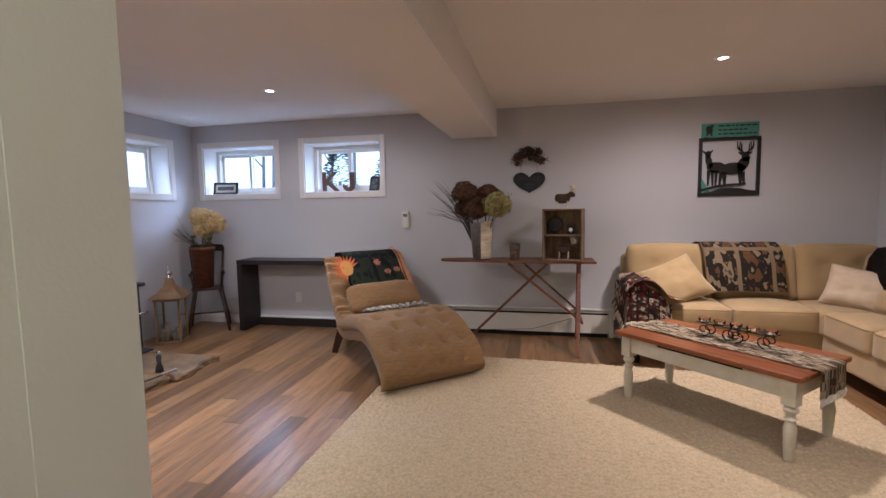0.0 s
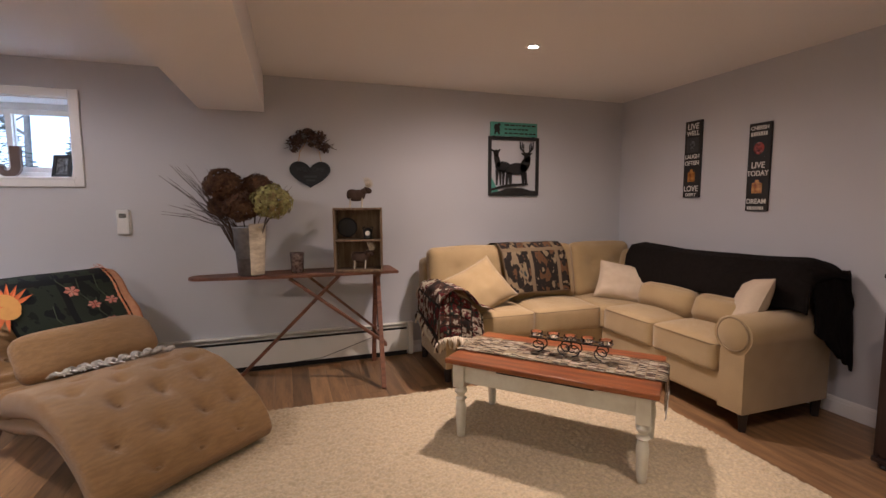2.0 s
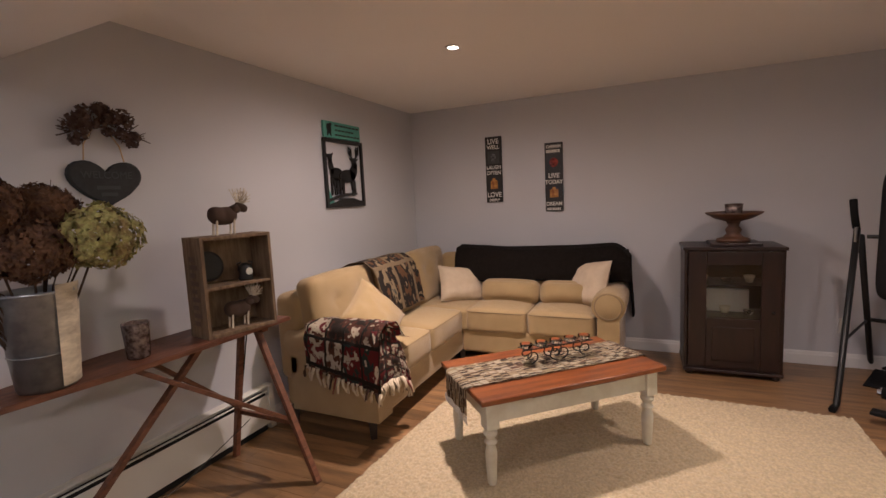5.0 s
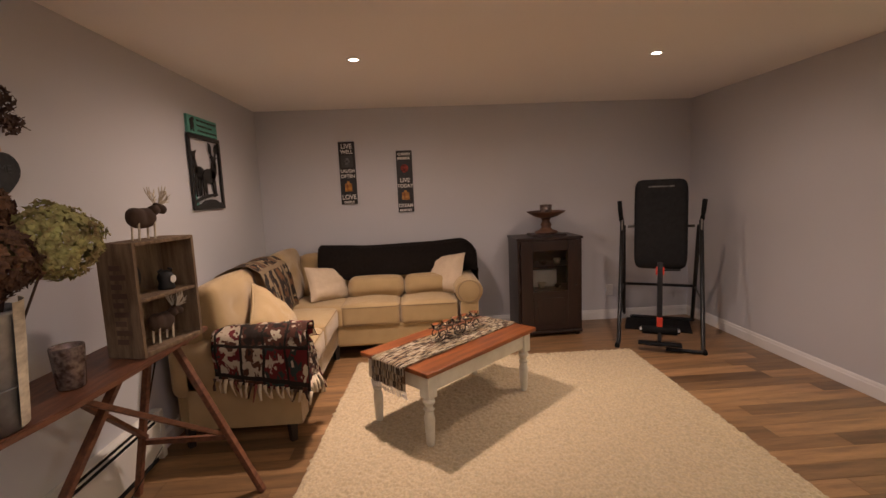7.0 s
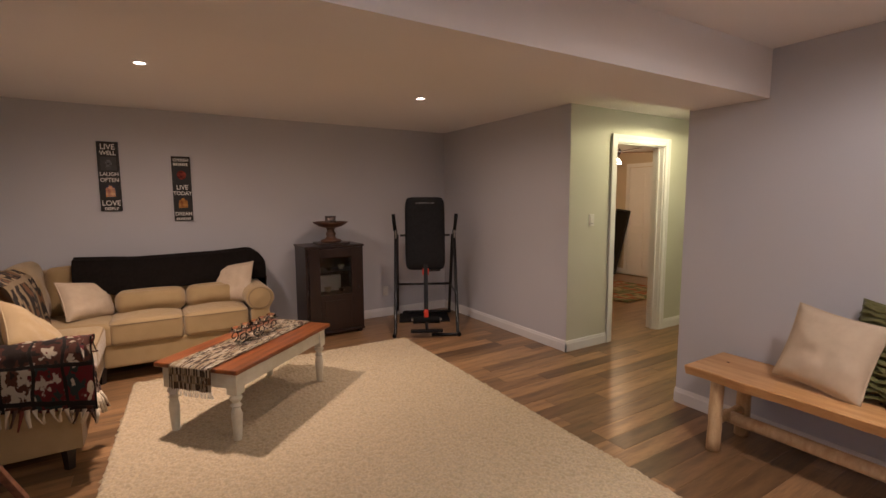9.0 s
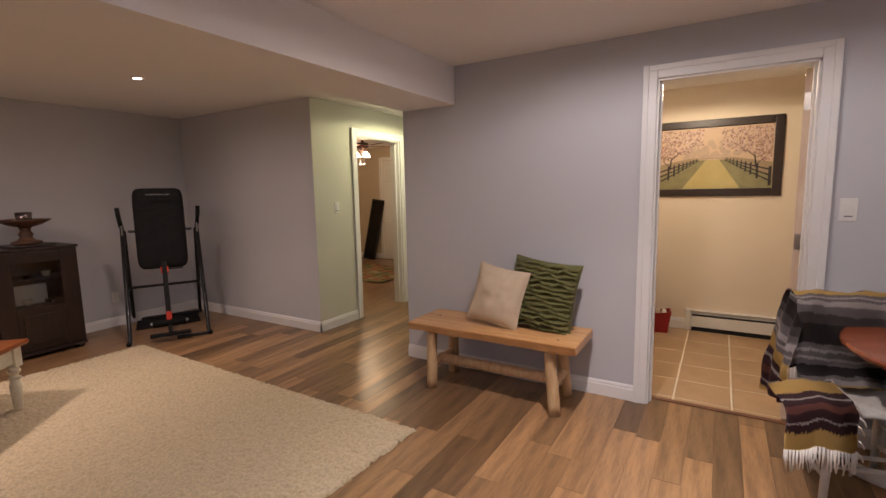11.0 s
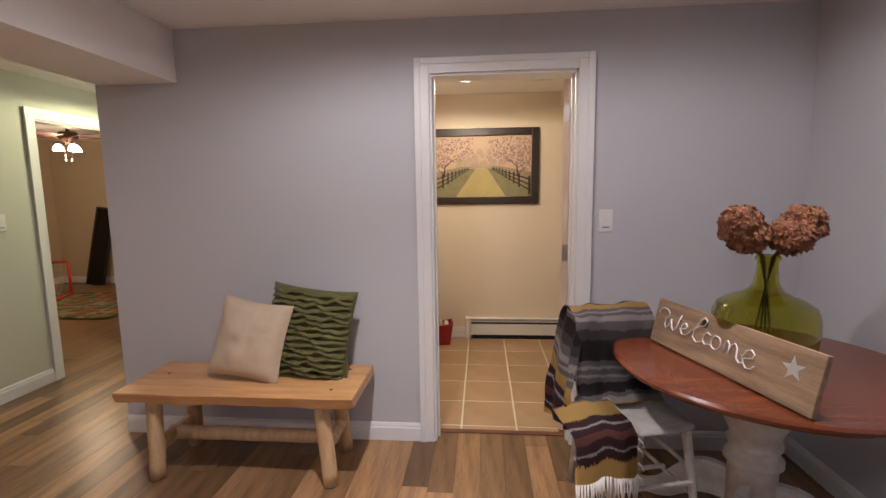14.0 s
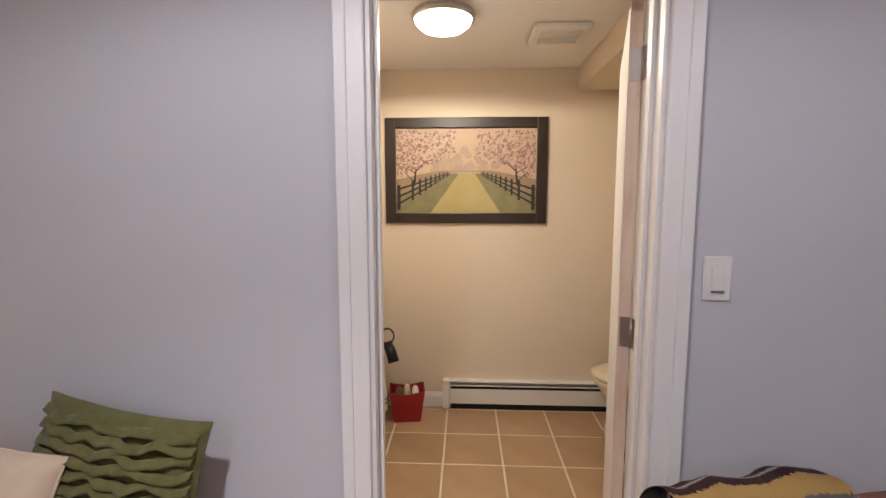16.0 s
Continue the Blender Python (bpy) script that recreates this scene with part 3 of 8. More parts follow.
def door_trim(name, m, width, height, depth, both=True):
    """Casing and jambs of a doorway; local x across, y into the wall, z up."""
    top = thing(name, 0, 0, 0, 0, "white moulded door casing round an open doorway", "door frame", kind="structure")
    top.matrix_world = m
    h, c = width / 2, 0.072
    for side, y0 in ((1, -0.018), (-1, depth)) if both else ((1, -0.018),):
        for s in (-1, 1):
            bm = box(s * (h - 0.006), s * (h + c), y0, y0 + 0.018, 0, height + c, 0.004)
            box(s * (h + c * 0.55), s * (h + c), y0 - 0.006 * side, y0 + 0.012, 0, height + c, 0.003, bm=bm)
            part("side_casing", bm, TRIM, top)
        bm = box(-h + 0.006, h - 0.006, y0, y0 + 0.018, height - 0.006, height + c, 0.004)
        box(-h - c * 0.54, h + c * 0.54, y0 - 0.005 * side, y0 + 0.012, height + c * 0.55, height + c - 0.001, 0.003, bm=bm)
        part("head_casing", bm, TRIM, top)
    for s in (-1, 1):
        bm = box(s * h, s * (h - 0.018), 0, depth, 0, height)
        box(s * (h - 0.018), s * (h - 0.030), 0.045, 0.075, 0, height - 0.018, 0.002, bm=bm)
        part("jamb", bm, TRIM, top)
    part("head_jamb", box(-h, h, 0, depth, height - 0.018, height, 0.001), TRIM, top)
    return top


door_trim("door_frame_1", pose((BD[0] + BD[1]) / 2, BATH, 0, 0, 0, 180), BD[1] - BD[0], 2.015, T + 0.012)
door_trim("door_frame_2", pose(HALL, (D1[0] + D1[1]) / 2, 0, 0, 0, -90), D1[1] - D1[0], 1.985, T)

# ---- rug ----
rr = random.Random(3)
RUG_SW, RUG_SE, RUG_NE, RUG_NW = (Vector(p) for p in ((-0.915, 1.505), (2.18, 1.465), (2.235, 3.81), (-0.855, 3.985)))
rug = thing("area_rug", 0, 0, 0, 0, "cream shag area rug on the plank floor", "rug")


def rug_top(u, v):
    x, y = RUG_SW.lerp(RUG_SE, u).lerp(RUG_NW.lerp(RUG_NE, u), v)
    h = 0.020 + 0.011 * noise.noise(Vector((x * 50, y * 50, 0))) + 0.004 * noise.noise(Vector((x * 19, y * 19, 3)))
    if u in (0, 1) or v in (0, 1):
        h = 0.004
        x += 0.022 * noise.noise(Vector((x * 30, y * 30, 9)))
        y += 0.022 * noise.noise(Vector((x * 30, y * 30, 4)))
    return (x, y, h)


part("shag_layer", surface(rug_top, 380, 310), RUG, rug, smooth=True)

# ---- sectional sofa ----
sofa = thing("sectional_sofa", 0, 0, 0, 0, "beige L-shaped sectional sofa with tufted back in the corner", "sofa")


def cushion(name, x0, x1, y0, y1, z0, z1, seed, parent=None, mat=None, crown=0.12, tilt=(0, 0, 0), label="", power=7):
    bm = soft_box(x1 - x0 - 0.004, y1 - y0, z1 - z0, 0.035, 0.030, seed)
    shift(bm, pose((x0 + x1) / 2, (y0 + y1) / 2, (z0 + z1) / 2, *tilt))
    return part(name, bm, mat or SOFA, parent if parent is not None else sofa, label, smooth=True)


def piping(x0, x1, y0, y1, z):
    """A corded seam round a seat cushion's upper edge."""
    pts = []
    for cx, cy, a0 in ((x1 - 0.05, y1 - 0.05, 0), (x0 + 0.05, y1 - 0.05, 90), (x0 + 0.05, y0 + 0.05, 180), (x1 - 0.05, y0 + 0.05, 270)):
        for k in range(4):
            a = radians(a0 + 30 * k)
            pts.append((cx + 0.047 * math.cos(a), cy + 0.047 * math.sin(a), z))
    part("piping", tube(pts + pts[:1], 0.0055, 6), PIPING, sofa, smooth=True)


PIPING = material("cushion_piping", (0.26, 0.185, 0.10), 0.9, second=(0.20, 0.14, 0.075), scale=30)


def back_cushion(x, y, z0, width, height, turn, seed, thick=0.15):
    bm = soft_box(width - 0.004, height, thick, 0.055, 0.035, seed, 15, 0.006)
    for v in bm.verts:       # button tufts pull the face in
        for bx in (-width / 5, width / 5):
            q = ((v.co.x - bx) / 0.05) ** 2 + ((v.co.y - height * 0.12) / 0.05) ** 2
            v.co.z -= 0.040 * math.exp(-q) * (v.co.z > 0)
    shift(bm, pose(x, y, z0 + height / 2, 0, 0, turn) @ pose(0, 0, 0, 80, 0, 0))
    return part("back_cushion", bm, SOFA, sofa, smooth=True)


SX, SY, AY = 2.36, 4.00, 2.72      # fronts of the two runs, end of the arm
part("base", box(1.06, 3.06, SY, 4.70, 0.12, 0.32, 0.02), SOFA, sofa)
part("base", box(SX, 3.06, AY + 0.06, SY - 0.003, 0.12, 0.32, 0.02), SOFA, sofa)
part("back_frame", box(1.02, 3.08, 4.50, 4.72, 0.30, 0.86, 0.06, 4), SOFA, sofa, smooth=True)
part("back_frame", box(2.88, 3.10, AY + 0.08, 4.49, 0.30, 0.86, 0.06, 4), SOFA, sofa, smooth=True)
cushion("seat_cushion", 1.20, 1.75, SY - 0.03, 4.55, 0.30, 0.49, 1)
cushion("seat_cushion", 1.755, 2.34, SY - 0.03, 4.55, 0.30, 0.49, 2)
cushion("seat_cushion", 2.33, 3.00, 3.93, 4.60, 0.30, 0.48, 3, crown=0.05)
cushion("seat_cushion", SX - 0.03, 2.98, 3.44, 3.95, 0.30, 0.49, 4)
cushion("seat_cushion", SX - 0.03, 2.98, 2.93, 3.435, 0.30, 0.49, 5)
for x0, x1, y0, y1 in ((1.20, 1.75, SY - 0.03, 4.55), (1.755, 2.34, SY - 0.03, 4.55), (SX - 0.03, 2.98, 3.44, 3.95), (SX - 0.03, 2.98, 2.93, 3.435)):
    piping(x0, x1, y0, y1, 0.470)
for k, (x, w) in enumerate(((1.39, 0.70), (2.06, 0.64), (2.68, 0.62))):
    back_cushion(x, 4.465, 0.47, w, 0.48, 0, 10 + k)
for k, (y, w) in enumerate(((4.10, 0.58), (3.59, 0.56), (3.12, 0.44))):
    back_cushion(2.875, y, 0.47, w, 0.42, -90, 20 + k)


def rolled_arm(x0, x1, y0, y1, top, along):
    """A scroll arm; along is the way its roll runs."""
    w = (x1 - x0) if along == "y" else (y1 - y0)
    pts = [(0.03, 0.12), (0.03, top - 0.20)]
    for k in range(27):
        a = math.radians(205 - k * 10.15)
        pts.append((w * 0.5 + w * 0.56 * math.cos(a), top - 0.105 + 0.105 * math.sin(a)))
    pts += [(w - 0.03, top - 0.2), (w - 0.03, 0.12)]
    bm = bmesh.new()
    ends = []
    span = (y0, y1) if along == "y" else (x0, x1)
    for s, k in ((span[0], 0.96), (span[0] + 0.012, 1), (span[1] - 0.012, 1), (span[1], 0.96)):
        row = []
        for p, z in pts:
            p, z = w / 2 + (p - w / 2) * k, 0.12 + (z - 0.12) * (1 if k == 1 else 0.99)
            row.append(bm.verts.new((x0 + p, s, z) if along == "y" else (s, y0 + p, z)))
        ends.append(row)
    for a, b in zip(ends, ends[1:]):
        for i in range(len(pts)):
            j = (i + 1) % len(pts)
            bm.faces.new((a[i], a[j], b[j], b[i]))
    bm.faces.new(ends[0])
    bm.faces.new(list(reversed(ends[-1])))
    bmesh.ops.recalc_face_normals(bm, faces=bm.faces)
    return bm


for bm, at in ((rolled_arm(0.99, 1.21, SY - 0.02, 4.62, 0.66, "y"), (1.10, SY - 0.021, 0.555)), (rolled_arm(SX - 0.02, 3.04, AY, AY + 0.22, 0.67, "x"), (SX - 0.021, AY + 0.11, 0.565))):
    arm = part("arm", bm, SOFA, sofa, smooth=True)
    arm.data.set_sharp_from_angle(angle=0.75)
    m = pose(*at, 90, 0, 0) if at[0] < 2 else pose(*at, 0, -90, 0)
    part("arm_panel", shift(lathe([(0.001, 0.012), (0.080, 0.010), (0.092, 0.004), (0.096, 0.0)], 28), m), SOFA, arm, smooth=True)
    part("arm_piping", shift(tube([(0.095 * math.cos(a * 0.2244), 0.095 * math.sin(a * 0.2244), 0.003) for a in range(29)], 0.006, 6), m), PIPING, arm, smooth=True)
for k, (y, w) in enumerate(((3.66, 0.52), (3.17, 0.46))):
    bm = soft_box(w, 0.20, 0.17, 0.07, 0.03, 60 + k, 13, 0.006)
    part("lumbar_cushion", shift(bm, pose(2.70, y, 0.575, 0, 0, -90) @ pose(0, 0, 0, 68, 0, 0)), SOFA, sofa, "plump beige lumbar cushion", smooth=True)
for x, y in ((1.06, 4.05), (1.06, 4.64), (SX + 0.04, AY + 0.07), (3.0, AY + 0.07), (2.4, 4.02), (3.0, 4.6)):
    part("leg", lathe([(0.024, 0), (0.034, 0.125)], 4, at=(x, y, 0.001)), DARK_LEG, sofa, "dark tapered wooden leg")


def throw_pillow(name, m, w, h, mat, label, seed, thick=0.15):
    bm = pillow_shape(w, h, thick, seed)
    top = thing(name, 0, 0, 0, 0, label, "pillow")
    top.matrix_world = m
    part("cover", bm, mat, top, smooth=True)
    pts = []
    for k in range(4):
        for q in range(10):
            a = -1 + 2 * q / 10
            u, v = ((a, -1), (1, a), (-a, 1), (-1, -a))[k]
            pts.append((u * w / 2 * (1 - 0.07 * (1 - v * v)), v * h / 2 * (1 - 0.07 * (1 - u * u)), 0))
    part("piping", tube(pts + pts[:1], 0.005, 5), mat, top, smooth=True)
    return top


throw_pillow("throw_pillow", pose(1.38, 4.20, 0.655, 50, -20, 16), 0.48, 0.40, SOFA, "plain beige throw pillow leaning in the sofa corner", 31)
throw_pillow("throw_pillow", pose(2.66, 4.10, 0.635, 66, 8, -42), 0.44, 0.32, PILLOW, "plain beige throw pillow on the corner seat", 32, 0.14)
throw_pillow("throw_pillow", pose(2.70, 3.02, 0.665, 68, -6, -128), 0.42, 0.38, PILLOW, "plain beige throw pillow leaning on the sofa arm", 33, 0.14)

# black blanket over the east back
bl = thing("black_blanket", 0, 0, 0, 0, "black plush blanket draped over the sofa back", "blanket")


def black_fall(u, v):
    y = 4.20 - 1.50 * u
    prof = [(2.735, 0.665), (2.735, 0.74), (2.76, 0.86), (2.82, 0.945), (2.96, 0.965), (3.09, 0.935), (3.125, 0.80), (3.13, 0.60)]
    k = v * 7
    i = min(6, int(k))
    f = k - i
    x = prof[i][0] * (1 - f) + prof[i + 1][0] * f
    z = prof[i][1] * (1 - f) + prof[i + 1][1] * f
    n = noise.noise(Vector((u * 7, v * 4, 1.7)))
    end = max(0, (u - 0.90) / 0.10)
    z -= end * end * (0.10 if v > 0.3 else 0.03) + 0.02 * math.sin(u * 4)
    if v < 0.2:
        z += 0.022 * math.sin(u * 13 + 1) * (1 - v / 0.2)
    return (x - 0.012 * n - 0.010, y, z + 0.008 * n)


part("drape", sheet(black_fall, 60, 28, 0.016), BLACK_CLOTH, bl, smooth=True)


def black_end(u, v):
    x = 2.80 + 0.33 * u
    n = noise.noise(Vector((u * 6, v * 5, 6)))
    return (x + 0.02 * n, AY + 0.03 - 0.05 * math.sin(v * 1.4) - 0.02 * abs(n), 0.91 - 0.02 * abs(u - 0.4) - (0.34 + 0.26 * u + 0.05 * n) * v)


part("drape_end", sheet(black_end, 24, 24, 0.016), BLACK_CLOTH, bl, smooth=True)

# tapestry throw over the north back
tp = thing("tapestry_throw", 0, 0, 0, 0, "brown patterned tapestry throw over the sofa back", "blanket")


def tapestry(u, v):
    prof = [(4.285, 0.56), (4.305, 0.66), (4.33, 0.80), (4.37, 0.925), (4.45, 0.975), (4.56, 0.97), (4.67, 0.92), (4.742, 0.80)]
    k = v * 7
    i = min(6, int(k))
    f = k - i
    y = prof[i][0] * (1 - f) + prof[i + 1][0] * f
    z = prof[i][1] * (1 - f) + prof[i + 1][1] * f
    n = noise.noise(Vector((u * 6, v * 5, 7.7)))
    return (1.60 + 0.60 * u + 0.05 * (1 - v), y - 0.016 - 0.012 * n - 0.008 * math.sin(u * 13), z + 0.006 * n)


uv_sheet("cloth", tapestry, 36, 26, CABIN, tp, thick=0.008)

# fleece throw over the west arm
fl = thing("fleece_throw", 0, 0, 0, 0, "patchwork lodge fleece throw with knotted fringe over the sofa arm", "blanket")


def fleece(u, v):
    # v runs from the seat side over the roll and down outside; u along the arm
    y = 3.92 + 0.52 * u
    prof = [(1.40, 0.52), (1.28, 0.56), (1.235, 0.62), (1.17, 0.685), (1.08, 0.695), (0.985, 0.655), (0.955, 0.57), (0.95, 0.48), (0.945, 0.36)]
    k = v * 8
    i = min(7, int(k))
    f = k - i
    x = prof[i][0] * (1 - f) + prof[i + 1][0] * f
    z = prof[i][1] * (1 - f) + prof[i + 1][1] * f
    n = noise.noise(Vector((u * 5, v * 6, 2.2)))
    m2 = noise.noise(Vector((u * 11, v * 13, 5)))
    drop = max(0, v - 0.55) * (0.10 - 0.25 * u)
    return (x - 0.010 - 0.014 * abs(n) + 0.004 * m2, y - 0.03 * v + 0.015 * n, z + 0.014 + 0.02 * abs(n) - drop)


uv_sheet("cloth", fleece, 34, 34, LODGE, fl, thick=0.008)


def fleece_front(u, v):
    x = 0.955 + 0.34 * u
    n = noise.noise(Vector((u * 5, v * 4, 9)))
    return (x, SY - 0.045 - 0.035 * math.sin(v * 1.6) - 0.03 * abs(n), 0.705 - 0.20 * u * u - (0.36 - 0.12 * u) * v + 0.02 * n)


uv_sheet("front_fall", fleece_front, 22, 22, LODGE, fl, thick=0.008)
rr = random.Random(11)
FRINGE = [material("fleece_cream", (0.55, 0.46, 0.33), 0.95), material("fleece_brown", (0.05, 0.022, 0.014), 0.95), material("fleece_red", (0.16, 0.03, 0.02), 0.95)]
for k in range(44):
    if k < 24:
        u = k / 23
        p = Vector(fleece_front(u, 1.0))
        out = Vector((0, -1, 0))
    else:
        u = (k - 24) / 19
        p = Vector(fleece(u, 1.0))
        out = Vector((-1, 0, 0))
    d = Vector((rr.random() - 0.5, rr.random() - 0.5, 0)) * 0.05
    pts = [p + Vector((0, 0, 0.015)), p + out * 0.015 + d * 0.3 - Vector((0, 0, 0.02)), p + out * 0.012 + d - Vector((0, 0, 0.05 + 0.03 * rr.random()))]
    part("fringe_knot", tube(pts, 0.013, 5, taper=0.008, flat=0.5), FRINGE[0 if rr.random() < 0.6 else rr.randrange(3)], fl, smooth=True)

# ---- coffee table ----
TABLE = pose(1.335, 3.055, 0.026, 0, 0, -47) @ Matrix.Diagonal((0.945, 1.06, 0.94, 1))
ct = thing("coffee_table", 0, 0, 0, 0, "coffee table with cherry plank top and cream turned legs", "coffee table")
ct.matrix_world = TABLE
bm = box(-0.56, 0.56, -0.28, 0.28, 0.448, 0.478, 0.007, 3)
part("tabletop", bm, CHERRY, ct)
for s in (-1, 1):
    part("apron", box(-0.50, 0.50, s * 0.225 - 0.011, s * 0.225 + 0.011, 0.335, 0.447, 0.002), CREAM_WOOD, ct)
    part("apron", box(s * 0.495 - 0.011, s * 0.495 + 0.011, -0.21, 0.21, 0.335, 0.447, 0.002), CREAM_WOOD, ct)
# Near-black strip on the solid apron, the shade of a drawer gap.
bm = box(-0.26, 0.26, -0.240, -0.2365, 0.425, 0.4375)
part("drawer_gap", bm, DARK, ct)
LEGP = [(0.020, 0.0), (0.024, 0.02), (0.031, 0.17), (0.024, 0.205), (0.022, 0.215), (0.034, 0.228), (0.022, 0.240), (0.020, 0.250), (0.034, 0.268), (0.036, 0.280), (0.026, 0.296), (0.034, 0.304)]
for sx in (-1, 1):
    for sy in (-1, 1):
        bm = lathe(LEGP, 20, at=(sx * 0.49, sy * 0.215, 0))
        box(sx * 0.49 - 0.035, sx * 0.49 + 0.035, sy * 0.215 - 0.035, sy * 0.215 + 0.035, 0.303, 0.446, 0.003, bm=bm)
        part("leg", bm, CREAM_WOOD, ct, "turned cream-painted leg")

rn = thing("table_runner", 0, 0, 0, 0, "woven brown and cream table runner hanging over both ends", "table runner")
rn.matrix_world = TABLE


def runner(u, v):
    s, y = (u - 0.5) * 1.44, (v - 0.5) * 0.28
    over = abs(s) - 0.565
    n = 0.003 * noise.noise(Vector((u * 20, v * 5, 0)))
    if over <= 0:
        return (s, y + 0.015, 0.484 + abs(n))
    return (math.copysign(0.573 + 0.010 * abs(math.sin(v * 9)), s), y + 0.015 + 0.02 * over, 0.484 - over + n)


uv_sheet("cloth", runner, 96, 16, RUNNER, rn, thick=0.004)
rr = random.Random(4)
for s in (-1, 1):
    bm = bmesh.new()
    for k in range(24):
        y = -0.13 + 0.29 * k / 23
        tube([(s * 0.58, y, 0.335), (s * 0.583, y + 0.006 * (rr.random() - 0.5), 0.315), (s * 0.58, y + 0.02 * (rr.random() - 0.5), 0.29)], 0.0035, 4, bm=bm)
    part("fringe", bm, WHITE_CLOTH, rn)

ch = thing("candle_holder", 0, 0, 0, 0, "black scrolled iron candle holder with five glass cups", "candle holder")
ch.matrix_world = TABLE @ pose(0.07, 0.03, 0.489) @ Matrix.Diagonal((1.22, 1.1, 1.08, 1))


def scroll(x, flip):
    pts = []
    for k in range(22):
        a = k / 21 * 4.6 * math.pi / 2
        r = 0.038 * (1 - k / 21 * 0.72)
        pts.append((x + flip * (0.012 + r * math.sin(a)), 0, 0.042 - r * math.cos(a) * 0.95))
    return pts


for x, flip in ((-0.16, 1), (-0.005, -1), (0.005, 1), (0.16, -1)):
    for y in (-0.028, 0.028):
        part("scroll", tube([(p[0], y, p[2]) for p in scroll(x, flip)], 0.0035, 6), BLACK_METAL, ch, smooth=True)
for y in (-0.028, 0.028):
    part("rail", tube([(-0.19, y, 0.082), (0.19, y, 0.082)], 0.0035, 6), BLACK_METAL, ch)
for k in range(5):
    x = -0.16 + 0.08 * k
    cup = part("glass_cup", lathe([(0.018, 0.078), (0.024, 0.082), (0.030, 0.108), (0.028, 0.108), (0.022, 0.086), (0.001, 0.084)], 18, at=(x, 0, 0)), CUP, ch, "clear glass tealight cup", smooth=True)
    part("ring", tube([(x + 0.030 * math.cos(a * 0.3927), 0.030 * math.sin(a * 0.3927), 0.088) for a in range(17)], 0.003, 5), BLACK_METAL, ch, smooth=True)

# ---- ironing board console ----
ib = thing("ironing_board_table", 0, 0, 0, 0, "antique wooden ironing board used as a console table", "console table")
bm = bmesh.new()
outline = []
for k in range(9):
    a = math.radians(90 + k * 22.5)
    outline.append((-0.60 + 0.09 * math.cos(a), 4.535 + 0.085 * math.sin(a)))
outline = [(0.77, 4.68), (0.0, 4.70)] + outline + [(-0.1, 4.375), (0.40, 4.35), (0.77, 4.345)]
for z in (0.782, 0.804):
    bm.faces.new([bm.verts.new((x, y, z)) for x, y in outline])
bm.verts.ensure_lookup_table()
n = len(outline)
for i in range(n):
    j = (i + 1) % n
    bm.faces.new((bm.verts[i], bm.verts[j], bm.verts[n + j], bm.verts[n + i]))
bmesh.ops.recalc_face_normals(bm, faces=bm.faces)
bmesh.ops.bevel(bm, geom=[e for e in bm.edges if abs(e.verts[0].co.z - e.verts[1].co.z) < 1e-4], offset=0.004, segments=2, affect="EDGES")
part("board", bm, OLD_WOOD, ib)


def bar(name, a, b, w, d, mat, parent):
    a, b = Vector(a), Vector(b)
    bm = box(-w / 2, w / 2, -d / 2, d / 2, 0, (b - a).length, 0.003)
    shift(bm, Matrix.Translation(a) @ (b - a).to_track_quat("Z", "Y").to_matrix().to_4x4())
    return part(name, bm, mat, parent)


bar("leg", (0.59, 4.08, 0.0), (0.63, 4.46, 0.782), 0.032, 0.028, OLD_WOOD, ib)
bar("leg", (0.63, 4.70, 0.0), (0.63, 4.56, 0.782), 0.032, 0.028, OLD_WOOD, ib)
bar("leg", (-0.42, 4.58, 0.0), (0.36, 4.50, 0.785), 0.036, 0.024, OLD_WOOD, ib)
bar("brace", (-0.02, 4.42, 0.775), (0.64, 4.26, 0.28), 0.034, 0.020, OLD_WOOD, ib)
bar("brace", (0.10, 4.60, 0.775), (0.63, 4.63, 0.30), 0.030, 0.020, OLD_WOOD, ib)
bar("crossbar", (0.64, 4.24, 0.27), (0.64, 4.66, 0.27), 0.022, 0.026, OLD_WOOD, ib)
bar("cleat", (0.62, 4.38, 0.768), (0.62, 4.66, 0.768), 0.04, 0.024, OLD_WOOD, ib)
part("wire_stay", tube([(0.63, 4.52, 0.76), (0.66, 4.66, 0.30)], 0.004, 6), BLACK_METAL, ib)
part("wire_stay", tube([(-0.33, 4.55, 0.09), (0.2, 4.55, 0.12), (0.62, 4.55, 0.25)], 0.0025, 5), BLACK_METAL, ib)

# ---- galvanised bucket with dried flowers ----
bk = thing("metal_bucket", -0.275, 4.50, 0.805, 0, "galvanised zinc bucket holding dried hydrangeas", "bucket")
part("pail", lathe([(0.001, 0.003), (0.083, 0.003), (0.085, 0.0), (0.087, 0.012), (0.089, 0.012), (0.114, 0.335), (0.119, 0.340), (0.119, 0.350), (0.112, 0.350), (0.108, 0.330), (0.086, 0.016), (0.001, 0.014)], 40), ZINC, bk, smooth=True)
part("band", tube([(0.099 * math.cos(a * 0.19635), 0.099 * math.sin(a * 0.19635), 0.13) for a in range(33)], 0.0025, 5), ZINC, bk, smooth=True)
part("birch_bark_cover", surface(lambda u, v: ((0.096 + 0.025 * v + 0.003 * noise.noise(Vector((u * 8, v * 8, 1)))) * math.cos(-1.55 + 1.15 * u), (0.096 + 0.025 * v) * math.sin(-1.55 + 1.15 * u), 0.01 + 0.36 * v), 16, 14), BIRCH, bk, "curl of pale birch bark", smooth=True)
fw = thing("dried_bouquet", -0.275, 4.50, 0.825, 0, "brown and green dried hydrangeas with bare twigs", "dried flowers")
rr = random.Random(8)
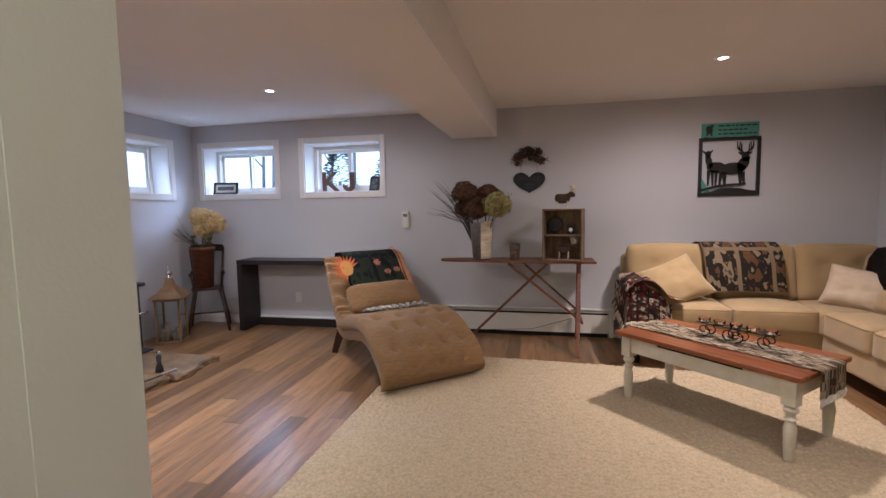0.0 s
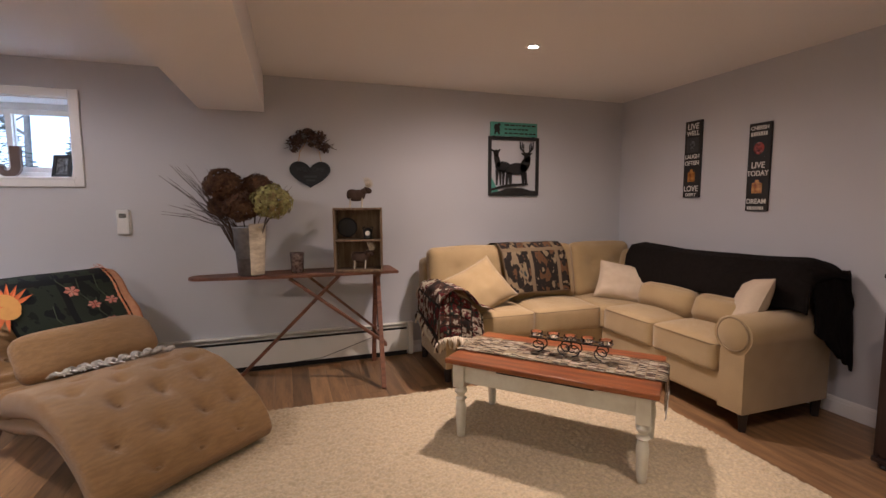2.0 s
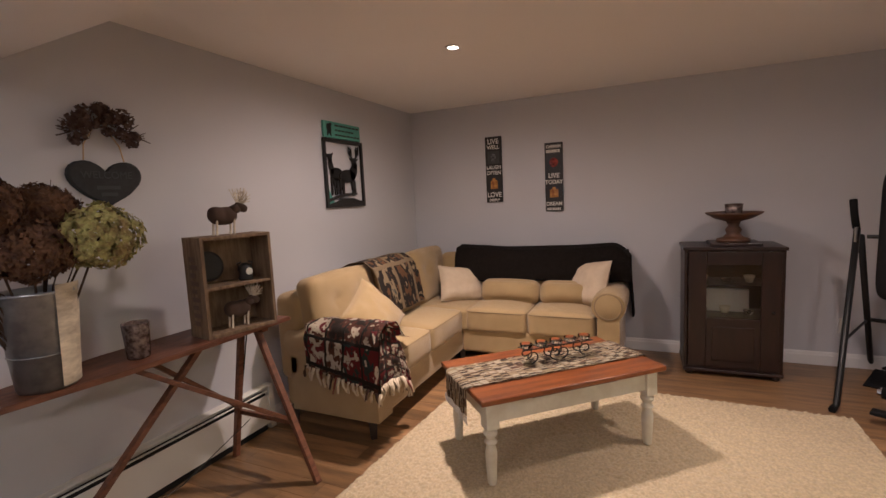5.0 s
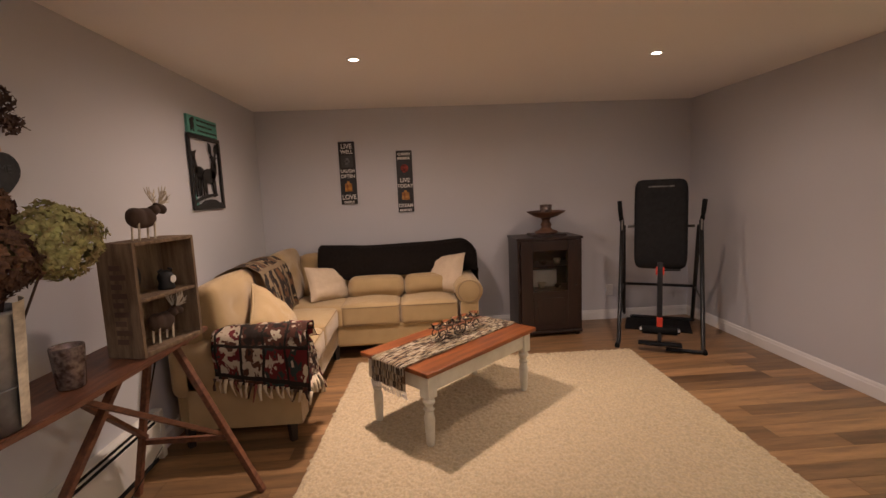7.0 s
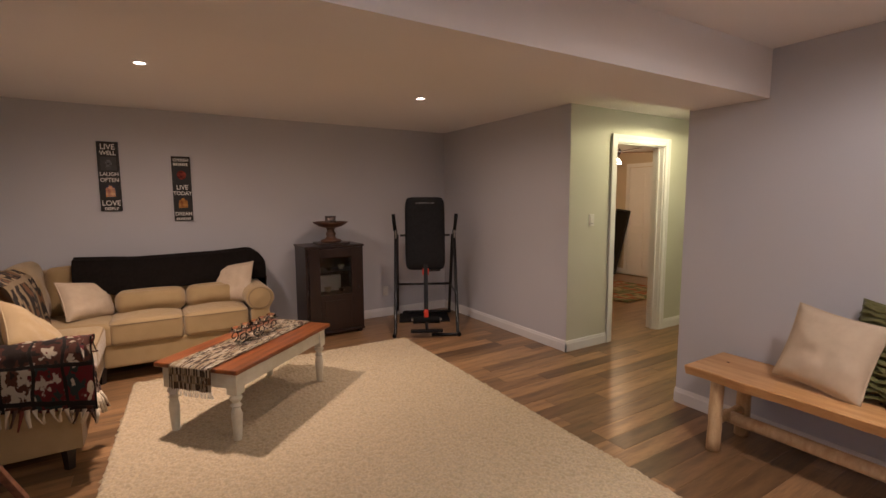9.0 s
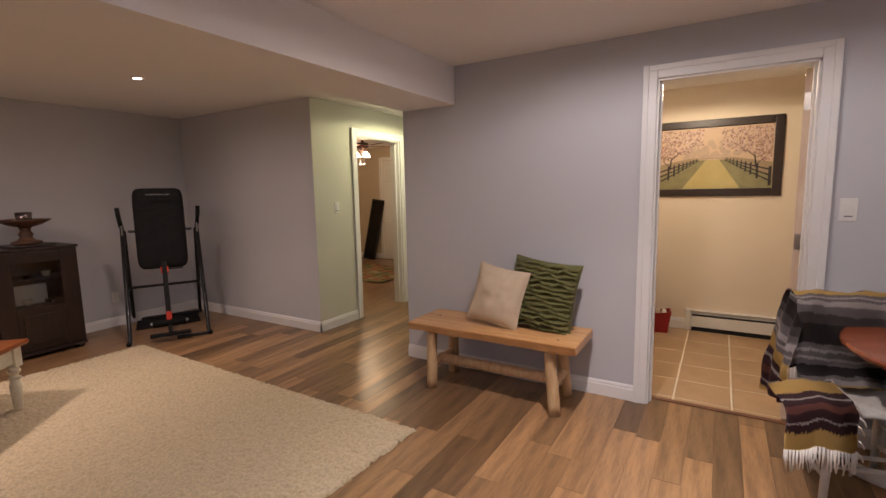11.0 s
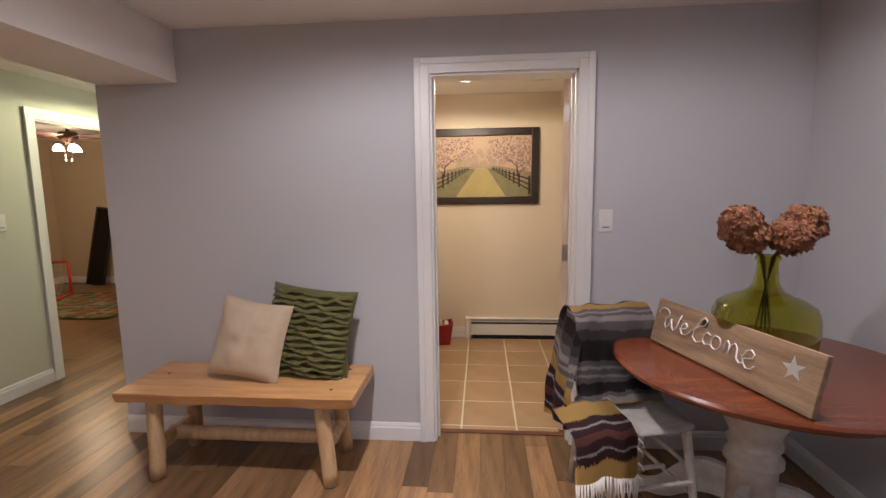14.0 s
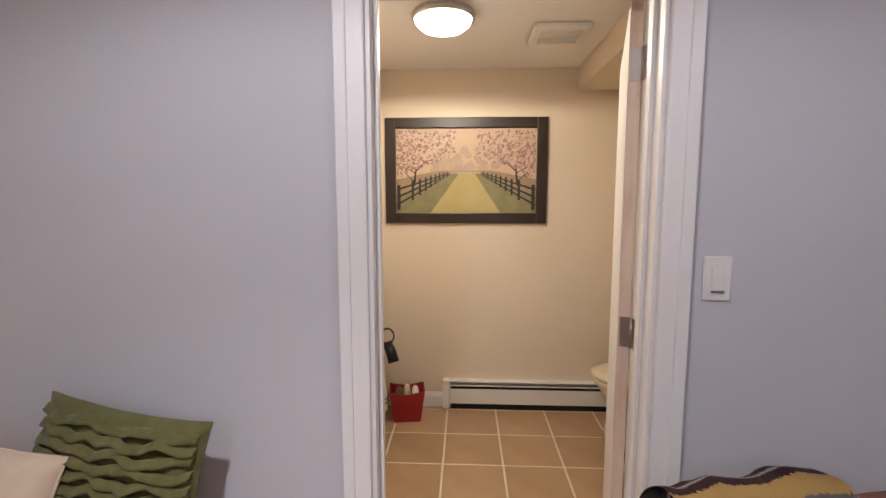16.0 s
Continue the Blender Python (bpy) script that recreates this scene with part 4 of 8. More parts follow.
heads = [((-0.15, -0.07, 0.62), 0.105, HYDRANGEA), ((0.06, 0.02, 0.60), 0.095, HYDRANGEA), ((-0.04, -0.10, 0.47), 0.105, HYDRANGEA), ((0.155, -0.13, 0.50), 0.115, HYDRANGEA_GREEN), ((-0.18, 0.04, 0.47), 0.075, HYDRANGEA)]
for k, (c, r, m) in enumerate(heads):
    h = part("flower_head", florets(c, r * 1.08, 1100, 0.013, 40 + k), m, fw, "dried brown hydrangea head" if m is HYDRANGEA else "dried green hydrangea head")
    part("stem", tube([(c[0] * 0.15, c[1] * 0.15, 0.0), (c[0] * 0.5, c[1] * 0.5, c[2] * 0.5), c], 0.004, 5), TWIG, fw)
for k in range(34):
    a = math.radians(150 + rr.random() * 75)
    reach = 0.26 + 0.30 * rr.random()
    end = Vector((reach * math.cos(a), 0.6 * reach * math.sin(a) * 0.5, 0.42 + 0.33 * rr.random()))
    if k % 6 == 0:
        end = Vector((0.30 * rr.random(), -0.05 + 0.1 * rr.random(), 0.55 + 0.2 * rr.random()))
    mid = Vector((end.x * 0.35 + 0.03 * (rr.random() - 0.5), end.y * 0.35, 0.33))
    pts = [Vector((end.x * 0.08, end.y * 0.1, 0.03)), mid, mid.lerp(end, 0.55) + Vector((0, 0.02 * (rr.random() - 0.5), 0.02)), end]
    part("twig", tube(pts, 0.0034, 5, taper=0.001), TWIG, fw)
    if k % 2 == 0:
        part("twig", tube([pts[2], pts[2] + Vector((-0.06, 0.02 * (rr.random() - 0.5), 0.08 * rr.random()))], 0.0018, 4, taper=0.0008), TWIG, fw)

# ---- small things on the board ----
cd = thing("candle_cup", 0.04, 4.49, 0.805, 0, "dark mottled glass candle cup on the console", "candle cup")
part("cup", lathe([(0.001, 0.0), (0.040, 0.0), (0.043, 0.006), (0.052, 0.145), (0.050, 0.150), (0.047, 0.145), (0.039, 0.012), (0.001, 0.010)], 28), MERCURY, cd, smooth=True)
part("candle", lathe([(0.001, 0.012), (0.036, 0.012), (0.036, 0.07), (0.001, 0.07)], 18), WAX, cd)

CR = pose(0.485, 4.43, 0.805, 0, 0, -12)
cr = thing("wooden_crate", 0, 0, 0, 0, "weathered wooden crate on end with a shelf", "crate")
cr.matrix_world = CR
CW, CD, CHH = 0.17, 0.085, 0.475
for x in (-1, 1):
    part("side_board", box(x * CW - 0.008, x * CW + 0.008, -CD, CD, 0.0005, CHH, 0.002), CRATE, cr)
part("top_board", box(-CW + 0.0085, CW - 0.0085, -CD, CD, CHH - 0.016, CHH - 0.001, 0.002), CRATE, cr)
part("bottom_board", box(-CW + 0.0085, CW - 0.0085, -CD, CD, 0.0005, 0.018, 0.002), CRATE, cr)
part("shelf", box(-CW + 0.0085, CW - 0.0085, -CD + 0.004, CD - 0.011, 0.226, 0.240, 0.002), CRATE, cr)
for k in range(3):
    part("back_board", box(-CW + 0.009 + k * 0.1075, -CW + 0.1163 + k * 0.1075, CD - 0.010, CD - 0.001, 0.0185, CHH - 0.0165, 0.001), CRATE, cr)
for k in range(9):
    part("lettering", box(-CW - 0.0095, -CW - 0.0082, -0.02 - 0.02 * (k % 2), 0.03, 0.06 + k * 0.038, 0.082 + k * 0.038), LETTER, cr)

pl = thing("small_plate", 0, 0, 0, 0, "round dark pewter plate standing in the crate", "plate")
pl.matrix_world = CR @ pose(-0.085, 0.055, 0.325, 80, 0, 0)
part("dish", lathe([(0.001, 0.004), (0.042, 0.004), (0.058, 0.010), (0.074, 0.013), (0.074, 0.010), (0.058, 0.006), (0.042, 0.0), (0.001, 0.0)], 32), IRON, pl, smooth=True)
ck = thing("desk_clock", 0, 0, 0, 0, "small dark figure clock with a white dial", "clock")
ck.matrix_world = CR @ pose(0.07, -0.01, 0.2405)
bm = lathe([(0.034, 0.0), (0.036, 0.01), (0.030, 0.03), (0.036, 0.055), (0.026, 0.075), (0.012, 0.085)], 18)
tube([(-0.03, 0, 0.06), (-0.04, 0, 0.085), (-0.02, 0, 0.09)], 0.006, 6, bm=bm)
tube([(0.03, 0, 0.06), (0.04, 0, 0.085), (0.02, 0, 0.09)], 0.006, 6, bm=bm)
part("case", bm, IRON, ck, smooth=True)
part("dial", shift(lathe([(0.001, 0.002), (0.017, 0.002), (0.018, 0.0)], 20), pose(0.0, -0.037, 0.045, 90, 0, 0)), SIGN_WHITE, ck)


def moose(name, m, label):
    """A rustic moose of bark and twigs."""
    top = thing(name, 0, 0, 0, 0, label, "figurine")
    top.matrix_world = m
    body = puff(0.120, 0.056, 0.064, 16, 2.4, 0.1, 5, 0.030)
    shift(body, pose(0, 0, 0.100))
    part("body", body, TWIG, top, smooth=True)
    hd = puff(0.060, 0.034, 0.040, 8, 2.2, 0, 6, 0.006)
    shift(hd, pose(0.078, -0.012, 0.118, 0, 22, -20))
    tube([(0.04, 0, 0.105), (0.07, -0.008, 0.120)], 0.022, 8, bm=hd)
    part("head", hd, TWIG, top, smooth=True)
    for x in (-0.042, 0.038):
        for y in (-0.016, 0.016):
            part("leg", tube([(x - 0.003, y, 0.0), (x + 0.004, y, 0.085)], 0.0048, 6), BIRCH, top)
    rm = random.Random(3)
    for s in (-1, 1):
        bm = bmesh.new()
        root = Vector((0.072, s * 0.008 - 0.008, 0.134))
        for q in range(8):
            a = radians(-25 + 20 * q)
            tip = root + Vector((0.045 * math.cos(a), s * (0.012 + 0.02 * rm.random()), 0.030 + 0.045 * math.sin(a)))
            mid = root.lerp(tip, 0.5) + Vector((0, s * 0.006, 0.004))
            tube([root, mid, tip], 0.0028, 5, bm=bm, taper=0.0016)
            tube([mid, mid + Vector((0.012 * rm.random(), s * 0.008, 0.016))], 0.0022, 4, bm=bm)
        part("antler", bm, BIRCH, top, "pale twig antler")
    return top


moose("moose_figurine", CR @ pose(-0.01, 0.0, 0.4745) @ Matrix.Diagonal((1.08, 1.08, 1.08, 1)), "rustic bark moose figurine standing on the crate")
moose("moose_figurine", CR @ pose(0.01, -0.02, 0.0185), "rustic bark moose figurine inside the crate")

# ---- things on the walls ----
wr = thing("heart_plaque", 0.168, NORTH - 0.012, 1.545, 0, "black slate heart plaque hanging by a cord", "wall plaque")
FAINT = material("faint_chalk", (0.05, 0.053, 0.056), 0.8)
bm = bmesh.new()
loop = []
for k in range(40):
    a = 2 * math.pi * k / 40
    loop.append((0.0098 * 16 * math.copysign(abs(math.sin(a)) ** 2.5, math.sin(a)), 0.006 + 0.0078 * (13 * math.cos(a) - 5 * math.cos(2 * a) - 2 * math.cos(3 * a) - math.cos(4 * a))))
loop = [(x * (1 + 1.6 * max(0.0, -0.03 - z)), z if z > -0.06 else -0.06 + (z + 0.06) * 0.72) for x, z in loop]   # a blunt tip
rows = [[bm.verts.new((x * s, y, z * s)) for x, z in loop] for y, s in ((0.010, 1.0), (-0.008, 1.0), (-0.014, 0.94))]
for a, b in zip(rows, rows[1:]):
    for i in range(40):
        j = (i + 1) % 40
        bm.faces.new((a[i], a[j], b[j], b[i]))
bm.faces.new(rows[0])
bm.faces.new(list(reversed(rows[2])))
bmesh.ops.recalc_face_normals(bm, faces=bm.faces)
part("heart", bm, SLATE, wr)
for s in (-1, 1):
    part("cord", tube([(s * 0.085, -0.004, 0.10), (s * 0.075, 0, 0.17), (s * 0.03, 0.004, 0.24)], 0.003, 5), LOG, wr)
block_letters("lettering", "WELCOME", 0.045, pose(0.0, -0.0150, 0.035, 90, 0, 0), FAINT, wr, 0.0006)
for z, w in ((-0.02, 0.10), (-0.05, 0.07)):
    part("lettering", box(-w / 2, w / 2, -0.0155, -0.0142, z - 0.008, z + 0.008), FAINT, wr)
sw = thing("dried_swag", 0.175, NORTH - 0.03, 1.765, 0, "dark dried flower swag on the wall", "dried flowers")
rr = random.Random(21)
bm = bmesh.new()
for k in range(46):
    u = rr.random() * 2 - 1
    florets((0.15 * u, -0.005 - 0.02 * rr.random(), 0.075 * (1 - u * u) + 0.11 * (rr.random() - 0.5) - 0.015), 0.010 + 0.016 * rr.random(), 10, 0.014, 80 + k, bm=bm)
part("blossoms", bm, material("grey_brown_petals", (0.10, 0.060, 0.045), 0.9, second=(0.05, 0.026, 0.02), scale=30), sw)
for k in range(60):
    u = rr.random() * 2 - 1
    p = Vector((0.14 * u, 0.0, 0.05 * (1 - u * u) - 0.01))
    part("sprig", tube([p, p + Vector((0.06 * u + 0.03 * (rr.random() - 0.5), -0.01, 0.07 * (rr.random() - 0.35)))], 0.0018, 4), TWIG, sw)
part("nail", tube([(0, 0.0, 0.03), (0, 0.032, 0.03)], 0.002, 5), BLACK_METAL, sw)

# metal deer cut-out and the teal plaque above it
dp = thing("deer_wall_art", 1.965, NORTH - 0.016, 1.64, 0, "black metal cut-out of two deer in a square frame", "wall art")
DW, DH = 0.255, 0.265
for s in (-1, 1):
    part("frame_bar", box(s * DW, s * (DW - 0.028), -0.008, 0.010, -DH, DH, 0.002), SIGN_BLACK, dp)
    part("frame_bar", box(-DW + 0.0285, DW - 0.0285, -0.008, 0.010, s * DH, s * (DH - 0.028), 0.002), SIGN_BLACK, dp)


def cut(name, shapes, parent, mat, y=-0.002, thick=0.006):
    bm = bmesh.new()
    for shape in shapes:
        front = [bm.verts.new((x, y, z)) for x, z in shape]
        back = [bm.verts.new((x, y + thick, z)) for x, z in shape]
        bm.faces.new(front)
        bm.faces.new(list(reversed(back)))
        for i in range(len(shape)):
            j = (i + 1) % len(shape)
            bm.faces.new((front[i], back[i], back[j], front[j]))
    bmesh.ops.recalc_face_normals(bm, faces=bm.faces)
    return part(name, bm, mat, parent)


def blob(cx, cz, rx, rz, turn=0, n=18):
    c, s = math.cos(radians(turn)), math.sin(radians(turn))
    return [(cx + rx * math.cos(a) * c - rz * math.sin(a) * s, cz + rx * math.cos(a) * s + rz * math.sin(a) * c) for a in (2 * math.pi * k / n for k in range(n))]


def stroke(x0, z0, x1, z1, w0, w1):
    d = Vector((x1 - x0, z1 - z0)).normalized()
    p = (-d.y, d.x)
    return [(x0 + p[0] * w0, z0 + p[1] * w0), (x1 + p[0] * w1, z1 + p[1] * w1), (x1 - p[0] * w1, z1 - p[1] * w1), (x0 - p[0] * w0, z0 - p[1] * w0)]


buck = [blob(0.03, -0.02, 0.105, 0.055, 4), blob(0.115, 0.02, 0.045, 0.07, -28), blob(0.128, 0.085, 0.026, 0.046, -6), blob(0.15, 0.07, 0.02, 0.03, 0), stroke(0.105, 0.11, 0.075, 0.125, 0.012, 0.004), stroke(0.15, 0.11, 0.185, 0.125, 0.012, 0.004)]
buck += [stroke(0.09, -0.05, 0.10, -0.175, 0.018, 0.008), stroke(0.115, -0.05, 0.13, -0.17, 0.016, 0.008), stroke(-0.04, -0.05, -0.03, -0.175, 0.022, 0.008), stroke(-0.065, -0.05, -0.075, -0.17, 0.016, 0.008)]
for s in (-1, 1):
    bx = 0.13 + s * 0.012
    buck += [stroke(bx, 0.12, bx + s * 0.05, 0.165, 0.006, 0.006), stroke(bx + s * 0.05, 0.16, bx + s * 0.055, 0.225, 0.006, 0.003), stroke(bx + s * 0.02, 0.135, bx + s * 0.018, 0.205, 0.005, 0.003), stroke(bx + s * 0.038, 0.15, bx + s * 0.03, 0.22, 0.005, 0.003)]
doe = [blob(-0.10, -0.005, 0.085, 0.05, -6), blob(-0.165, 0.05, 0.028, 0.065, 16), blob(-0.175, 0.115, 0.024, 0.034, 0), stroke(-0.19, 0.125, -0.222, 0.15, 0.012, 0.004), stroke(-0.16, 0.13, -0.135, 0.155, 0.012, 0.004),
       stroke(-0.165, -0.03, -0.17, -0.17, 0.016, 0.007), stroke(-0.135, -0.03, -0.13, -0.17, 0.014, 0.007), stroke(-0.10, -0.03, -0.105, -0.165, 0.016, 0.007)]
land = [[(-0.227, -0.20), (-0.10, -0.165), (0.0, -0.155), (0.14, -0.15), (0.15, -0.165), (0.0, -0.178), (-0.1, -0.19), (-0.227, -0.22)],
        [(-0.227, -0.237), (-0.14, -0.222), (-0.08, -0.20), (0.02, -0.192), (0.10, -0.196), (0.16, -0.215), (0.227, -0.222), (0.227, -0.238)]]
cut("buck", buck, dp, SIGN_BLACK, -0.003)
cut("doe", doe, dp, SIGN_BLACK, 0.004)
cut("hill", land, dp, SIGN_BLACK, -0.0045, 0.006)
cut("meadow", [[(-0.15, -0.225), (-0.22, -0.10), (-0.225, -0.236), (0.1, -0.236)], ], dp, TEAL, 0.0075, 0.003)

tq = thing("teal_plaque", 1.965, NORTH - 0.010, 1.972, 0, "narrow teal plaque with small lettering", "sign")
part("board", box(-0.235, 0.235, -0.010, 0.010, -0.062, 0.062, 0.003), TEAL, tq)
rr = random.Random(2)
for k, w in enumerate((0.29, 0.22, 0.30)):
    x = -0.10
    while x < -0.10 + w:
        l = 0.018 + 0.03 * rr.random()
        part("lettering", box(x, x + l, -0.0125, -0.0105, 0.030 - k * 0.036, 0.042 - k * 0.036), SIGN_BLACK, tq)
        x += l + 0.010
cut("figure", [blob(-0.175, 0.005, 0.028, 0.038, 20), stroke(-0.165, -0.02, -0.15, -0.05, 0.012, 0.005), stroke(-0.19, -0.02, -0.195, -0.05, 0.01, 0.005), blob(-0.155, 0.038, 0.016, 0.012)], tq, SIGN_BLACK, -0.0125, 0.002)
for s in (-1, 1):
    part("hanger", box(s * 0.2 - 0.01, s * 0.2 + 0.01, -0.004, 0.004, -0.075, -0.06), SIGN_BLACK, tq)


def word_sign(yc, zc, h, words, photos, label):
    top = thing("word_sign", EAST - 0.010, yc, zc, -90, label, "sign", "word signs on the wall")
    part("board", box(-0.080, 0.080, -0.010, 0.010, -h / 2, h / 2, 0.002), SIGN_BLACK, top)
    for text, z, size in words:
        if text:
            block_letters("lettering", text, size, pose(0, -0.0115, z, 90, 0, 0) @ Matrix.Diagonal((0.93, 1, 1, 1)), SIGN_WHITE, top, 0.0008, 0.98, bold=0.0011)
        else:
            rs = random.Random(int(z * 1000) + 9)
            x = -0.064
            while x < 0.055:
                l = 0.008 + 0.008 * rs.random()
                part("lettering", box(x, x + l, -0.0118, -0.0102, z - size / 3, z + size / 3), SIGN_WHITE, top)
                x += l + 0.005
    for z, w, hh, mat in photos:
        part("photo_panel", box(-0.058, 0.058, -0.0112, -0.0101, z - hh / 2, z + hh / 2), SIGN_BLACK if mat is not SIGN_GREY else material("photo_dark", (0.05, 0.05, 0.05), 0.6, second=(0.02, 0.02, 0.02), scale=20), top)
        bm = bmesh.new()
        sh = blob(0, z - 0.004, w / 2, hh * 0.33, 0, 20) if mat is not SIGN_AMBER else [(-w / 2, z - hh * 0.36), (w / 2, z - hh * 0.36), (w / 2, z + hh * 0.22), (w * 0.2, z + hh * 0.3), (w * 0.15, z + hh * 0.42), (-w * 0.15, z + hh * 0.42), (-w * 0.2, z + hh * 0.3), (-w / 2, z + hh * 0.22)]
        bm.faces.new([bm.verts.new((x, -0.0122, q)) for x, q in sh])
        part("photo", bm, mat, top)


word_sign(3.922, 1.657, 0.62, [("LIVE", 0.262, 0.066), ("WELL", 0.208, 0.052), ("LAUGH", 0.020, 0.046), ("OFTEN", -0.032, 0.048), ("LOVE", -0.240, 0.064), ("DEEPLY", -0.290, 0.034)], [(0.115, 0.05, 0.12, SIGN_GREY), (-0.135, 0.070, 0.13, SIGN_AMBER)],
          "tall black word sign with white letters")
word_sign(3.355, 1.552, 0.617, [("CHERISH", 0.272, 0.036), ("", 0.232, 0.040), ("LIVE", 0.012, 0.060), ("TODAY", -0.045, 0.050), ("DREAM", -0.242, 0.048), ("", -0.288, 0.034)], [(0.135, 0.080, 0.13, SIGN_RED), (-0.14, 0.075, 0.12, SIGN_AMBER)],
          "tall black word sign with a red photo")


def wall_plate(name, m, label, kind_of):
    top = thing(name, 0, 0, 0, 0, label, kind_of)
    top.matrix_world = m
    part("plate", box(-0.036, 0.036, -0.006, 0.0, -0.058, 0.058, 0.003), PLASTIC, top)
    if kind_of == "outlet":
        for z in (-0.022, 0.022):
            part("socket", lathe([(0.001, 0), (0.016, 0), (0.016, 0.002), (0.001, 0.002)], 14), PLASTIC, top).matrix_local = pose(0, -0.006, z, 90, 0, 0)
            part("slots", box(-0.007, -0.005, -0.0088, -0.0082, z - 0.004, z + 0.004), DARK, top)
    else:
        part("rocker", box(-0.017, 0.017, -0.010, -0.006, -0.033, 0.033, 0.002), PLASTIC, top)
        part("rocker_edge", box(-0.017, 0.017, -0.0112, -0.0100, -0.036, -0.030, 0.0005), SIGN_GREY, top)
    return top


wall_plate("light_switch", pose(-2.93, BATH, 1.245, 0, 0, 180), "white rocker light switch beside the bathroom door", "light switch")
wall_plate("light_switch", pose(HALL, 0.065, 1.235, 0, 0, -90), "white rocker light switch on the hall wall", "light switch")
wall_plate("wall_outlet", pose(-2.41, NORTH, 0.32), "white wall outlet under the desk", "outlet")
wall_plate("wall_outlet", pose(EAST, 1.23, 0.316, 0, 0, -90), "white wall outlet beside the cabinet", "outlet")
th = thing("thermostat", -1.122, NORTH, 1.188, 0, "white plastic wall thermostat with a small display", "thermostat")
part("body", box(-0.036, 0.036, -0.030, 0.0, -0.085, 0.090, 0.006, 3), PLASTIC, th)
part("wall_plate", box(-0.046, 0.046, -0.006, -0.0005, -0.092, 0.082, 0.002), PLASTIC, th)
part("display", box(-0.022, 0.022, -0.033, -0.0305, 0.030, 0.060, 0.001), SIGN_GREY, th)
part("dial", box(-0.025, 0.025, -0.034, -0.0305, -0.065, -0.035, 0.002), PLASTIC, th)


def baseboard_heater(x0, x1, y, face, z1, label, ends=True):
    """A hydronic baseboard heater along x on a wall at y; face 1 looks to +y."""
    top = thing("baseboard_heater", 0, y, 0, 0, label, "heater")
    f = face
    part("back_plate", box(x0, x1, 0, f * 0.006, 0.02, z1, 0.001), HEATER, top)
    part("front_cover", box(x0 + 0.002, x1 - 0.002, f * 0.052, f * 0.058, 0.045, z1 - 0.055, 0.002), HEATER, top)
    bm = box(x0 + 0.002, x1 - 0.002, f * 0.008, f * 0.050, z1 - 0.012, z1 - 0.003, 0.002)
    part("top_cover", bm, HEATER, top)
    part("damper", box(x0 + 0.002, x1 - 0.002, f * 0.045, f * 0.056, z1 - 0.036, z1 - 0.030, 0.001), HEATER, top)
    part("fin_bank", box(x0 + 0.01, x1 - 0.01, f * 0.010, f * 0.042, 0.05, z1 - 0.04), DARK, top)
    # Shade beneath the cover, put in as a near-black box.
    part("foot_shadow_gap", box(x0 + 0.01, x1 - 0.01, f * 0.008, f * 0.040, 0.001, 0.044), DARK, top)
    if ends:
        for a, b in ((x0 - 0.045, x0), (x1, x1 + 0.045)):
            part("end_cap", box(a, b, 0, f * 0.062, 0.006, z1 + 0.003, 0.006, 3), HEATER, top)
    return top


baseboard_heater(-1.20, 0.94, NORTH, -1, 0.285, "long white baseboard heater under the console")

# ---- cabinet, compote, inversion table ----
CB = pose(2.890, 2.015, 0, 0, 0, -89) @ Matrix.Diagonal((1.09, 1.08, 1.01, 1))
cb = thing("display_cabinet", 0, 0, 0, 0, "dark mahogany display cabinet with a glazed door", "cabinet")
cb.matrix_world = CB
# local: x along the front, -y forward
part("side_panel", box(-0.285, -0.265, -0.185, 0.185, 0.055, 0.93, 0.003), CABINET, cb)
part("side_panel", box(0.265, 0.285, -0.185, 0.185, 0.055, 0.93, 0.003), CABINET, cb)
part("back_panel", box(-0.2645, 0.2645, 0.165, 0.184, 0.055, 0.93), CABINET, cb)
bm = box(-0.295, 0.295, -0.20, 0.19, 0.931, 0.955, 0.006, 3)
part("top_board", bm, CABINET, cb)
part("plinth", box(-0.29, 0.29, -0.195, 0.185, 0.03, 0.0545, 0.006), CABINET, cb)
part("bottom_board", box(-0.2645, 0.2645, -0.18, 0.1645, 0.055, 0.075), CABINET, cb)
for z in (0.42, 0.66):
    part("shelf", box(-0.2645, 0.2645, -0.14, 0.1645, z, z + 0.014), CABINET, cb)
for x in (-0.25, 0.25):
    for y in (-0.16, 0.15):
        part("foot", lathe([(0.018, 0.0), (0.026, 0.012), (0.020, 0.03)], 12, at=(x, y, 0.0)), CABINET, cb)
dr = part("door", box(-0.262, -0.155, -0.205, -0.187, 0.08, 0.925, 0.003), CABINET, cb)
for a, b, c, d in ((0.155, 0.262, 0.08, 0.925), (-0.1545, 0.1545, 0.83, 0.925), (-0.1545, 0.1545, 0.08, 0.44)):
    part("door_rail", box(a, b, -0.205, -0.187, c, d, 0.003), CABINET, dr)
part("glass_pane", box(-0.154, 0.154, -0.198, -0.194, 0.441, 0.829), CLEAR, dr)
part("carved_panel", box(-0.12, 0.12, -0.210, -0.2052, 0.13, 0.38, 0.004), CABINET, dr)
part("door_knob", lathe([(0.006, 0), (0.012, 0.012), (0.004, 0.02)], 10), IRON, dr).matrix_local = pose(0.22, -0.205, 0.5, 90, 0, 0)
rr = random.Random(6)
